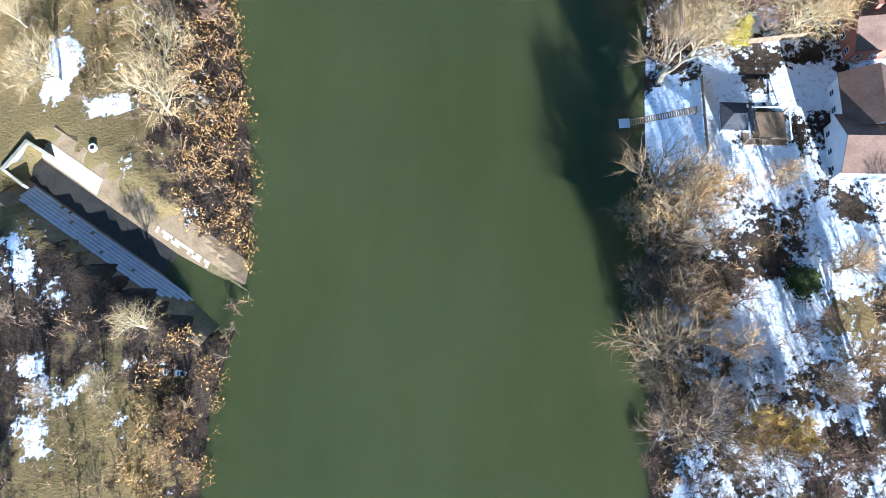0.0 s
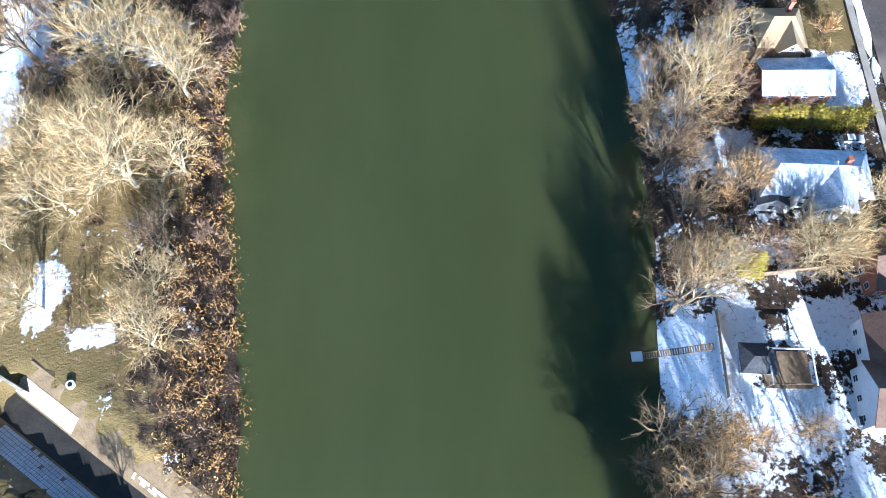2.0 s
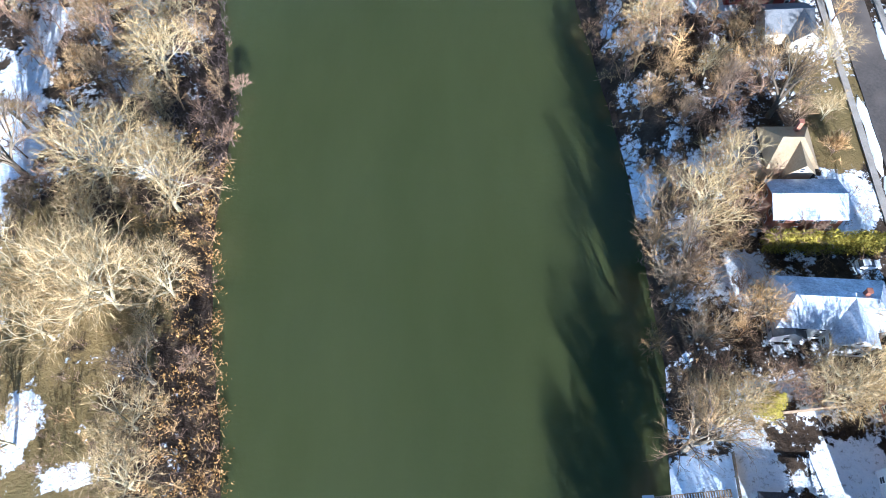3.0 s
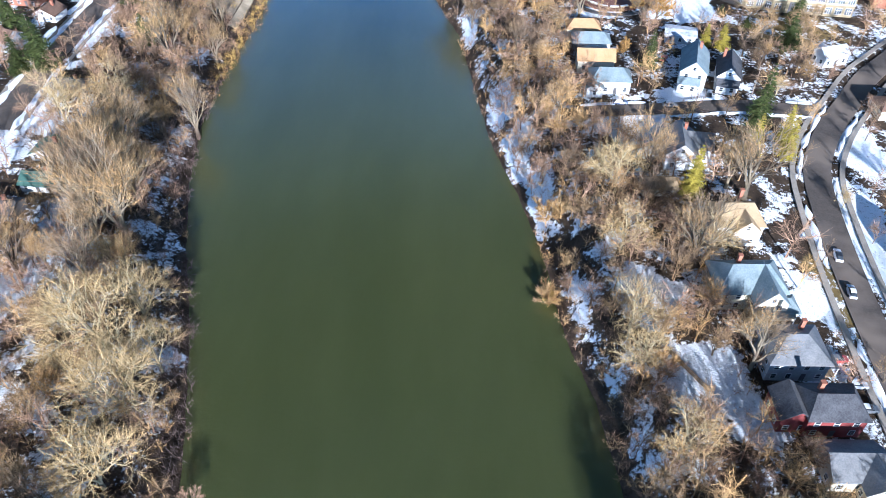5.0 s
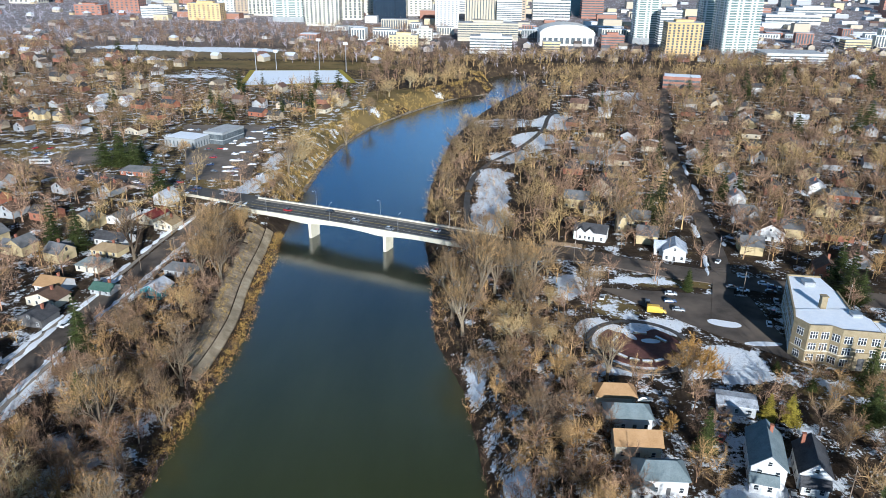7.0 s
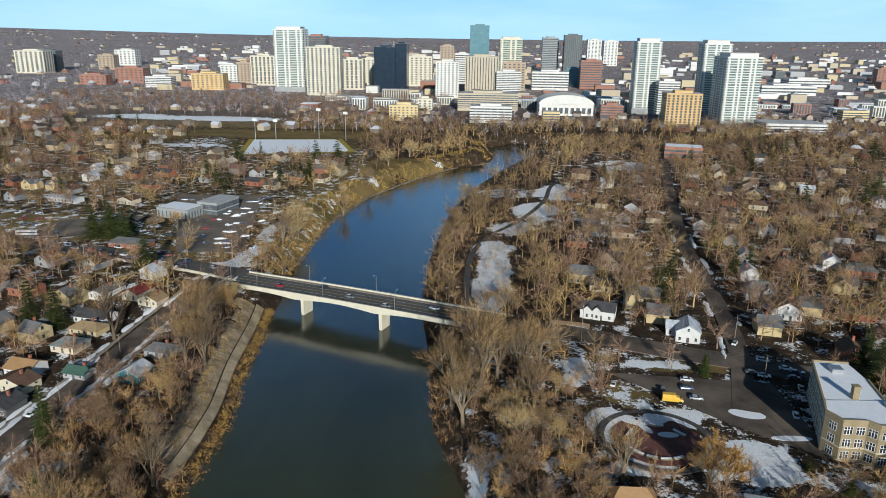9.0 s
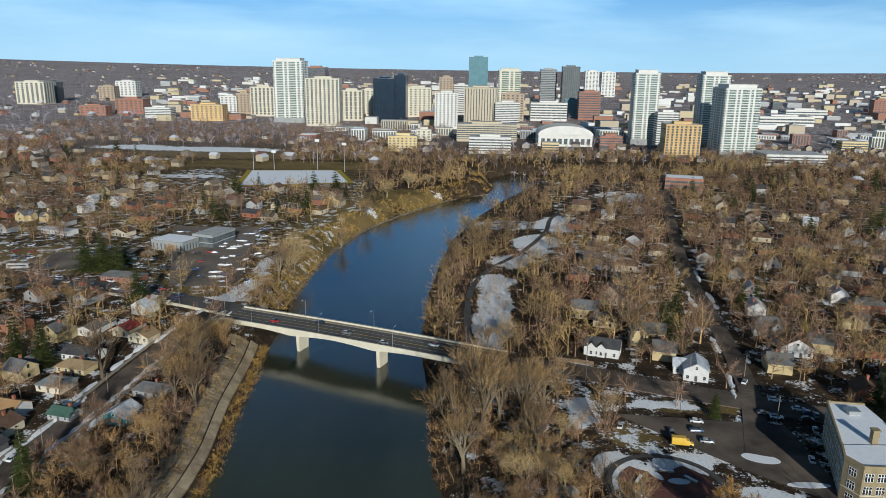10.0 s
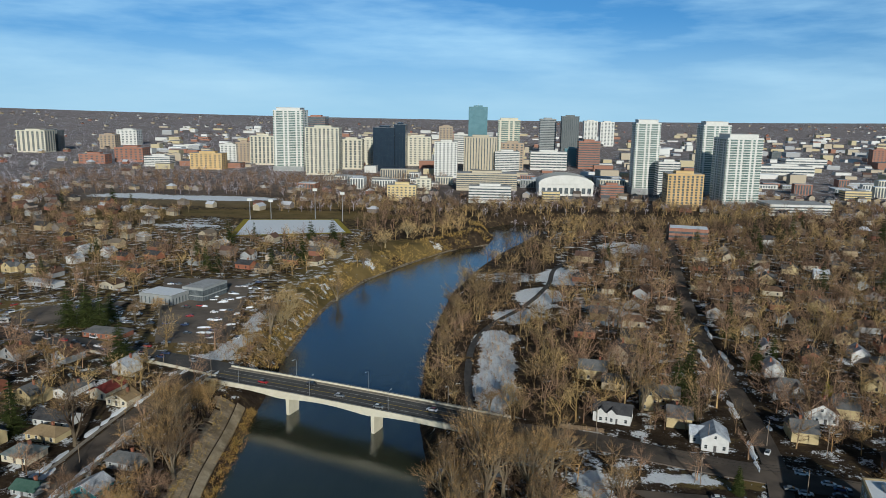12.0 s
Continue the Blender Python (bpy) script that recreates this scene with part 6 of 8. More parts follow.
conifer(-130.9, 806.1, 17, 0.3, "needle")
conifer(137.6, 468.8, 12, 0.25, "hedge", "olive-yellow evergreen beside a house")
conifer(140.0, 470.2, 9, 0.4, "hedge", "olive-yellow evergreen beside a house")

# ---- downtown ----
tower(-360, 1553, 55, 44, 112, 0, "white", "condo", 7, "tall white apartment tower with green-tinted glass")
tower(-282, 1478, 60, 30, 83, 0, "cream", "balcony", 8, "broad white apartment slab with stacked balconies")
tower(-255, 1610, 44, 27, 58, 0, "cream", "balcony", 5, "cream apartment block behind another")
tower(-373, 1829, 47, 38, 98, 0, "brick", "frame", 5, "unfinished brown concrete tower")
tower(-451, 1682, 50, 30, 59, 0, "cream", "balcony", 6, "cream-green apartment block with stacked balconies")
tower(-508, 1729, 30, 21, 43, 0, "tan", "grid", 4, "pale brown mid-rise apartment block")
tower(-186, 1585, 40, 46, 82, 0, "dark", "glass", 7, "dark blue glass office tower")
tower(-157, 1597, 22, 46, 88, 0, "dark", "glass", 4, "taller dark blue glass wing beside an office tower")
tower(-135, 1735, 56, 34, 61, 0, "cream", "grid", 6, "cream low office building")
tower(-63, 1470, 40, 28, 62, 0, "white", "grid", 6, "white gridded hotel tower downtown")
tower(-78, 1777, 29, 24, 82, 0, "tan", "grid", 4, "brown brick office tower")
tower(-47, 1819, 30, 21, 65, 0, "white", "band", 3, "white office block with banded windows")
tower(-3, 1570, 62, 37, 68, 0, "stone", "slit", 12, "tan courthouse tower with narrow window slits")
tower(47, 1552, 45, 27, 42, 0, "white", "band", 5, "white office building with banded windows")
tower(-10, 1933, 44, 40, 125, 0, "teal", "glass", 6, "tall teal glass office tower with a spire", spire=9)
tower(62, 1894, 50, 40, 96, 0, "cream", "condo", 5, "cream apartment tower with stepped crown")
tower(61, 1660, 45, 27, 54, 0, "tan", "grid", 5, "tan brick mid-rise office block")
tower(180, 2213, 43, 35, 97, 0, "grey", "band", 6, "grey ribbed office tower")
tower(233, 2155, 45, 36, 105, 0, "greydark", "slit", 9, "dark grey office tower with vertical ribs", spire=4)
tower(195, 1797, 30, 21, 38, 0, "teal", "glass", 5, "low blue glass office building")
tower(223, 1731, 44, 31, 57, 0, "brick", "band", 5, "red-brown brick office building")
tower(413, 3005, 51, 36, 76, 0, "white", "grid", 4, "distant white apartment tower")
tower(424, 2705, 46, 32, 81, 0, "white", "grid", 4, "distant white apartment tower")
tower(135, 1687, 73, 44, 36, 0, "white", "band", 7, "white low-rise with coloured panels")
tower(7, 1276, 89, 35, 25, 0, "stone", "band", 14, "long concrete courthouse base")
tower(10, 1122, 54, 21, 21, 0, "white", "band", 6, "modern white museum-like building with glass front")
tower(236, 1264, 35, 28, 102, 0, "white", "condo", 6, "tall white apartment tower")
tower(262, 1230, 30, 21, 49, 0, "white", "band", 3, "plain white mid-rise slab")
tower(245, 1087, 43, 26, 44, 0, "orange", "balcony", 8, "orange-tan apartment block with dark balconies")
tower(327, 1246, 38, 30, 101, 0, "white", "condo", 6, "white apartment tower with crane-like mast", spire=6)
tower(321, 1127, 46, 37, 87, 8, "white", "condo", 8, "large white and glass apartment tower")
tower(179, 1200, 31, 19, 17, 0, "brick", "band", 5, "low red brick office building")
tower(90, 1139, 22, 15, 13, 0, "yellow", "band", 3, "small yellow building with green roof")
tower(-105, 1136, 38, 19, 20, 0, "yellow", "grid", 7, "yellow-stone school building near the river")
tower(-83, 1218, 21, 15, 21, 0, "cream", "grid", 3, "cream low building near downtown")
tower(-1095, 1936, 72, 43, 53, 0, "cream", "balcony", 6, "cream apartment block on the far side")
tower(-1098, 2006, 52, 31, 51, 0, "greydark", "grid", 4, "dark grey slab apartment block")
tower(-1005, 2123, 43, 30, 38, 0, "tan", "grid", 4, "brown brick slab apartment block")
tower(-1040, 2308, 60, 36, 44, 0, "white", "grid", 5, "white mid-rise apartment block with windows")
tower(-735, 1691, 60, 36, 30, 0, "brick", "grid", 6, "pinkish brick apartment block")
tower(-781, 1625, 54, 27, 19, 0, "brick", "grid", 5, "low brick apartment block")
tower(-631, 1587, 51, 25, 20, 0, "white", "band", 5, "low white and brown building")
tower(-518, 1547, 61, 30, 30, 0, "orange", "grid", 7, "tan brick apartment block near woods")
tower(-537, 1723, 35, 24, 38, 0, "white", "grid", 4, "white mid-rise apartment block with windows")
tower(597, 1666, 105, 53, 18, 0, "white", "band", 8, "long white warehouse with banded windows")
tower(743, 1917, 93, 47, 17, 0, "white", "band", 6, "long white warehouse behind downtown")
tower(372, 1068, 71, 43, 13, 0, "white", "band", 8, "wide low hall with a white roof")
tower(524, 1229, 36, 18, 13, 0, "yellow", "band", 6, "long low yellow-brick building")
tower(977, 2037, 37, 22, 37, 0, "brick", "grid", 4, "dark brick apartment block far off")
tower(750, 2093, 23, 18, 24, 0, "greydark", "grid", 3, "narrow grey apartment tower far off")
tower(-241, 1732, 26, 18, 55, 0, "cream", "grid", 3, "cream concrete mid-rise apartment block")
tower(191, 861, 34, 20, 12, -14, "brick", "band", 7, "flat-roofed brick school with snow on its roof", snowy=True)
tower(-196, 610, 24, 17, 6, -17, "grey", "slit", 8, "low grey shop building with tall dark windows", snowy=True)
tower(-176, 624, 15, 24, 8, -17, "grey", "frame", 5, "flat-roofed grey hall with a glazed front")


# ---- low city blocks between the towers ----
def city_blocks():
    rng = random.Random(5)
    mats = [varied_island("city_block_walls", [(0.6, 0.59, 0.55), (0.3, 0.15, 0.1), (0.45, 0.38, 0.28), (0.36, 0.36, 0.36), (0.66, 0.65, 0.62), (0.5, 0.42, 0.26)]), varied_island("city_block_roofs", [(0.45, 0.46, 0.48), (0.2, 0.2, 0.2), (0.75, 0.77, 0.8), (0.32, 0.3, 0.28)])]
    boxes = []
    for k in range(900):
        y = 1180 + 2300 * rng.random() ** 1.5
        x = rng.uniform(-0.42, 0.66) * y
        w, d, h = rng.uniform(14, 46), rng.uniform(12, 30), rng.choice((5, 6, 7, 8, 10, 12, 16))
        if y < 1500 and x < -260 or taken(x, y, 0.5 * max(w, d)) or park(x, y) or (y < 1240 and abs(x - 60) < 180):
            continue
        TAKEN.append((x, y, 0.5 * max(w, d)))
        boxes.append((y, x, w, d, h, rng.uniform(-4, 4) - (8 if x > 400 else 0)))
    boxes.sort()
    for y, x, w, d, h, rz in boxes[:60]:
        t = root("commercial_building", x, y, gz(x, y), rz, "low flat-roofed commercial building near downtown", "building", "low city blocks")
        Pile().box(-w / 2, w / 2, -d / 2, d / 2, -2, h).make("wall", M["t_" + rng.choice(("white", "cream", "brick", "grey", "stone"))], t)
        Pile().box(-w / 2 + 0.4, w / 2 - 0.4, -d / 2 + 0.4, d / 2 - 0.4, h, h + 0.3).make("roof", M[rng.choice(("flat_roof", "snow", "flat_roof"))], t)
        first = None
        for i in range(int(w / 4)):
            m = pose(-w / 2 + 2 + 4 * i, -d / 2 - 0.03, 0)
            if first:
                shared("window", first, t, m)
            else:
                first = Pile().box(-1.2, 1.2, -0.05, 0.05, 1.0, h - 1.2).make("window", M["tower_glass"], t)
                first.matrix_basis = m
    walls, roofs = Pile(), Pile()
    for y, x, w, d, h, rz in boxes[60:]:
        z = gz(x, y)
        walls.box(x - w / 2, x + w / 2, y - d / 2, y + d / 2, z - 3, z + h)
        roofs.box(x - w / 2 + 0.4, x + w / 2 - 0.4, y - d / 2 + 0.4, y + d / 2 - 0.4, z + h, z + h + 0.4)
    tagged(walls.make("far_city_walls", mats[0]), "walls of many low buildings in the far city", "buildings", kind="stuff")
    tagged(roofs.make("far_city_roofs", mats[1]), "flat grey and snowy roofs in the far city", "buildings", kind="stuff")


city_blocks()


# ---- the sports field, the school circle ----
def field():
    c = [Vector((-247, 935, 0)), Vector((-159, 948, 0)), Vector((-132, 872, 0)), Vector((-230, 842, 0))]
    mid = sum(c, Vector()) / 4
    for name, grow, m, lift, label in (("ground_field_edge", 1.12, "hedge", 0.35, "green strip of turf round the sports field"), ("ground_sports_field", 1.0, "snow", 0.5, "snow-covered sports field")):
        p = [mid + (q - mid) * grow for q in c]
        n = 8
        v = []
        for i in range(n + 1):
            for j in range(n + 1):
                q = p[0].lerp(p[1], i / n).lerp(p[3].lerp(p[2], i / n), j / n)
                v.append((q.x, q.y, float(land(q.x, q.y)) + lift))
        tagged(mesh_ob(name, v, [(i * 9 + j, i * 9 + j + 1, i * 9 + j + 10, i * 9 + j + 9) for i in range(n) for j in range(n)], M[m]), label, "sports field", kind="structure")


field()
M["brick_paving"] = surface("brick_paving", (0.13, 0.06, 0.05), (0.2, 0.1, 0.085), 0.8, 0.9, 0.4)


def disc(name, x, y, r, material, lift, label, squash=1.0, rz=0.0, inner=0.0, kind="structure", height=0.0, category="paving"):
    n = 40
    ring = []
    for k in range(n):
        a = 2 * math.pi * k / n
        u, v = r * math.cos(a), r * squash * math.sin(a)
        c, s = math.cos(radians(rz)), math.sin(radians(rz))
        ring.append((x + u * c - v * s, y + u * s + v * c))
    base = max(gz(a, b) for a, b in ring) + lift
    v = [(a, b, base + height) for a, b in ring] + [(a, b, base - 0.8) for a, b in ring]
    f = [(k, (k + 1) % n, n + (k + 1) % n, n + k) for k in range(n)]
    if inner:
        v += [(x + (a - x) * inner, y + (b - y) * inner, base + height) for a, b in ring]
        f += [(k, 2 * n + k, 2 * n + (k + 1) % n, (k + 1) % n) for k in range(n)]
    else:
        f.append(tuple(range(n)))
    return tagged(mesh_ob(name, v, f, material), label, category, kind=kind)


disc("pavement_brick_circle", 52, 353, 13.5, M["brick_paving"], 0.06, "round dark red brick plaza with patches of snow")
disc("pavement_ring_path", 52, 353, 17.5, M["path"], 0.12, "curved dark path round the brick plaza", inner=0.88)
disc("planted_bed", 92.5, 356.3, 6.2, M["snow"], 0.1, "long snow-covered bed with a pale kerb in the school yard", 0.24, 2, kind="", height=0.25, category="flower bed")
disc("flower_bed", 84, 370, 5.6, M["snow"], 0.1, "oval snow-covered bed in the school yard", 0.5, -15, kind="", height=0.2, category="flower bed")
for k, (x, y, a, b) in enumerate(((56, 356, 3.2, 0.5), (47, 354, 2.6, 0.7), (52, 348, 5, 0.3), (58, 350, 2.2, 0.8), (50, 359, 3, 0.4), (44, 348, 2, 0.6))):
    disc("snow_patch", x, y, a, M["snow"], 0.1, "flat patch of melting snow on brick paving", b, 30 * k, kind="", category="snow patch")["group"] = "snow patches on the plaza"




def seat_wall(x, y, rz, w):
    t = root("stone_seat", x, y, gz(x, y), rz, "low pale stone seat with snow on the brick plaza", "bench", "stone seats on the plaza")
    Pile().box(-w / 2, w / 2, -0.5, 0.5, -0.3, 0.55).make("base", M["slab"], t)
    Pile().box(-w / 2 + 0.1, w / 2 - 0.1, -0.4, 0.4, 0.55, 0.68).make("snow_cap", M["snow"], t)


for k in range(5):
    a = radians(205 + 22 * k)
    seat_wall(52 + 10.2 * math.cos(a), 352.8 + 10.2 * math.sin(a), math.degrees(a) + 90, 3.2)
for x, y, rz in ((44.5, 356, 60), (53.5, 361, -8), (59.5, 357, -50)):
    seat_wall(x, y, rz, 4.4)


# ---- scattered trees ----
TAKEN.extend([(50, 175, 6), (42, 198, 5), (50, 262, 6), (52, 353, 15)])


def bank_trees():
    rng = random.Random(3)
    count = 0
    spots = []
    tries = 0
    while count < 150 and tries < 30000:
        tries += 1
        y = rng.uniform(-28, 470)
        right = rng.random() < 0.62
        x = rng.uniform(-5, 78) if right else rng.uniform(-150, -48)
        d = river_gap(x, y)
        if d < 2.5 or on_slope(x, y) or (right and d > 42 and rng.random() < 0.8) or (not right and d > 40 and rng.random() < 0.75) or on_road(x, y, 1.0) or taken(x, y, 1.5):
            continue
        u, v = channel_frame(x, y)
        if (-30 < u < 48 and abs(v) < 14) or (31 < x < 72 and 44 < y < 72) or (38 < x < 92 and 335 < y < 397) or (44 < x < 74 and 8 < y < 42 and rng.random() < 0.45):
            continue
        if BRIDGE.inverted() @ Vector((x, y, 0)) and abs((BRIDGE.inverted() @ Vector((x, y, 0))).y) < 10:
            continue
        if (right and y > 295 and rng.random() < 0.5) or (56 < x < 80 and 90 < y < 113):
            continue
        if any((x - a) ** 2 + (y - b) ** 2 < 20 for a, b in spots):
            continue
        spots.append((x, y))
        low = d < 5 and y < 300
        key = rng.choice(("shrub0", "shrub1", "red0", "red1", "brown1") if low else ("brown0", "brown1", "brown2", "red0", "red1", "pale0", "brown0", "tall0", "shrub1") if y < 300 else ("tall0", "pale1", "brown0", "brown1", "brown2", "red0", "red1"))
        tree(key, x, y, rng.uniform(0.7, 1.15) * (1.15 if right and d < 20 and not low else 1) * (1.12 if y > 230 else 1))
        count += 1


bank_trees()
MID = [far_template(100 + i, 12, 250, 0.085, 6.0) for i in range(6)] + [far_template(120 + i, 16, 270, 0.085, 5.8) for i in range(4)]
FINE = [far_template(110 + i, 12, 420, 0.062, 4.6) for i in range(6)]
SMALL = [far_template(130 + i, 12 + i % 4, 110, 0.17, 6.0) for i in range(10)]
FAR = [far_template(140 + i, 13, 20, 0.6, 5.0) for i in range(6)]
BRUSH = [far_template(160 + i, 3.6, 34, 0.09, 2.2) for i in range(6)]


PATH_LINE = np.array([(q.x, q.y) for q in smooth_line(RIVER_PATH, 4.0)])


def path_near(x, y):
    """The open strip on either side of the riverside footpath."""
    k = np.hypot(PATH_LINE[:, 0] + 3 - x, PATH_LINE[:, 1] - y).min()
    return k < 9


def woods():
    rng = random.Random(9)
    brown, red, near, near_red = [], [], [], []
    while len(brown) + len(red) < 5000:
        y = 150 + 960 * rng.random() ** 0.72
        x = rng.uniform(-0.7, 0.7) * (y + 20)
        d = river_gap(x, y)
        close = y < 440
        dense = (0.4 if d > 24 else 1.0 if y < 300 else 0.45) if close else 1.0 if x > -60 and d < 70 else 0.9 if x > -60 else 0.55
        if d < 4 or rng.random() > dense or on_slope(x, y) or on_road(x, y, 2) or path_near(x, y) or taken(x, y, 3.0 if close else -2.5) or (close and d < 9) or (-330 < x < -222 and 550 < y < 612):
            continue
        if (-330 < x < -125 and 830 < y < 1000) or (-530 < x < -240 and y > 1000) or (d < 26 and -20 < x < 70 and 690 < y < 1000 and rng.random() < 0.75) or (-222 < x < -124 and 525 < y < 670) or (-9 < x < 19 and 452 < y < 565) or (40 < x < 108 and 335 < y < 398) or (x < 10 and d < 34 and 540 < y < 860 and rng.random() < 0.86 and river_gap(x + 40, y) < d):
            continue
        if abs((BRIDGE.inverted() @ Vector((x, y, 0))).y) < 10 and -130 < x < 20:
            continue
        reddish = rng.random() < (0.8 if close and x < -60 else 0.4 if close else 0.12 if d < 60 else 0.55)
        ((near_red if reddish else near) if close else (red if reddish else brown)).append((x, y, gz(x, y), rng.uniform(0, 6.28), rng.uniform(0.7, 1.25) if close else rng.uniform(0.7, 1.4), rng.randrange(6 if close else 10)))
    merged("bare_grove", FINE, near, M["twig"], "bare tan trees with fine twigs between the gardens", "trees")
    merged("reddish_grove", FINE, near_red, M["twig_red"], "bare reddish-brown trees between the gardens", "trees")
    merged("distant_bare_woods", SMALL, [p for p in brown if p[1] > 650], M["twig_lit"], "bare tan trees round distant houses", "trees")
    merged("distant_reddish_woods", SMALL, [p for p in red if p[1] > 650], M["twig_red"], "bare reddish-brown trees round distant houses", "trees")
    brown, red = [p for p in brown if p[1] <= 650], [p for p in red if p[1] <= 650]
    merged("bare_woods", MID, brown, M["twig_lit"], "bare brown and tan trees between the houses", "trees")
    merged("reddish_woods", MID, red, M["twig_red"], "bare reddish-brown trees between the houses", "trees")
    far = []
    while len(far) < 5200:
        y = 1000 + 3900 * rng.random() ** 1.15
        x = rng.uniform(-0.72, 0.72) * y
        if taken(x, y, 2) or (-330 < x < -125 and 830 < y < 1000) or (-530 < x < -240 and 1000 < y < 1138):
            continue
        if (-0.2 * y < x < 0.62 * y and 1200 < y < 2900 and rng.random() < 0.72):
            continue
        if y > 2400 and noise.noise((x * 0.004, y * 0.004, 2)) < -0.25:
            continue
        far.append((x, y, gz(x, y), rng.uniform(0, 6.28), rng.uniform(0.7, 1.2) * (0.6 if y > 1800 else 1.0), rng.randrange(6)))
    merged("far_woods", FAR, far, M["far_twig"], "distant bare woods reaching to the horizon, haze in their colour", "trees")


woods()


def thickets():
    """Slender bare trees crowding the banks below the gardens."""
    rng = random.Random(37)
    tan, red = [], []
    while len(tan) + len(red) < 760:
        y = rng.uniform(-14, 470)
        x = rng.uniform(-5, 82) if rng.random() < 0.55 else rng.uniform(-138, -45)
        d = river_gap(x, y)
        u, v = channel_frame(x, y)
        if d < 2.5 or d > (34 if x > -30 else 48) or (x > -30 and y > 335 and (x > 36 or rng.random() < 0.4)) or abs((BRIDGE.inverted() @ Vector((x, y, 0))).y) < 10 or path_near(x, y) or on_road(x, y, 2) or taken(x, y, 0.5) or (-140 < x < -100 and 214 < y < 262) or (-30 < u < 50 and abs(v) < 15) or (31 < x < 76 and 43 < y < 72) or (x > 46 and 8 < y < 42) or (x < -30 and y < 115) or on_slope(x, y):
            continue
        (red if rng.random() < (0.62 if x > -30 else 0.5) else tan).append((x, y, gz(x, y), rng.uniform(0, 6.28), rng.uniform(0.4, 0.95) * (0.6 if d < 6 else 1), rng.randrange(6)))
    while len(tan) + len(red) < 1060:
        y = rng.uniform(150, 345)
        right = rng.random() < 0.7
        x = rng.uniform(8, 125) if right else rng.uniform(-140, -78)
        d = river_gap(x, y)
        if d < 3 or on_road(x, y, 1.5) or taken(x, y, 1.0) or on_slope(x, y) or (-140 < x < -100 and 214 < y < 262) or (right and d > 34 and rng.random() < 0.55) or (38 < x < 100 and y > 330) or (68 < x < 96 and y < 320 and rng.random() < 0.6):
            continue
        (red if rng.random() < 0.6 else tan).append((x, y, gz(x, y), rng.uniform(0, 6.28), rng.uniform(0.5, 1.0), rng.randrange(6)))
    merged("tan_thicket", FINE, tan, M["twig"], "slender bare tan trees crowding the banks", "trees")
    merged("reddish_thicket", FINE, red, M["twig_red"], "slender bare reddish-brown trees crowding the banks", "trees")


thickets()


def d_bend(x, y):
    """The open shore of the far river bend."""
    return -30 < x < 200 and 930 < y < 1060


def horizon_woods():
    rng = random.Random(19)
    belt = []
    while len(belt) < 1100:
        x, y = rng.uniform(-720, 420), rng.uniform(1010, 1430)
        if taken(x, y, 3) or (d_bend(x, y)) or (-60 < x < 230 and y > 1080) or (-530 < x < -240 and 985 < y < 1138) or river_gap(x, y) < 5:
            continue
        belt.append((x, y, gz(x, y), rng.uniform(0, 6.28), rng.uniform(0.8, 1.25), rng.randrange(10)))
    merged("park_woods", SMALL, belt, M["twig_red"], "belt of bare reddish-brown woods before downtown", "trees")
    shapes = [far_template(180 + i, 14, 3, 3.0, 7.0) for i in range(5)]
    places = []
    while len(places) < 5000:
        y = 1900 + 3000 * rng.random()
        x = rng.uniform(-0.74, 0.74) * y
        if noise.noise((x * 0.003, y * 0.003, 7)) < -0.18 or (-300 < x < 0.5 * y and y < 2700):
            continue
        places.append((x, y, gz(x, y), rng.uniform(0, 6.28), rng.uniform(0.4, 0.75), rng.randrange(5)))
    merged("horizon_woods", shapes, places, M["far_twig"], "belt of bare woods near the horizon, haze in its colour", "trees")


horizon_woods()


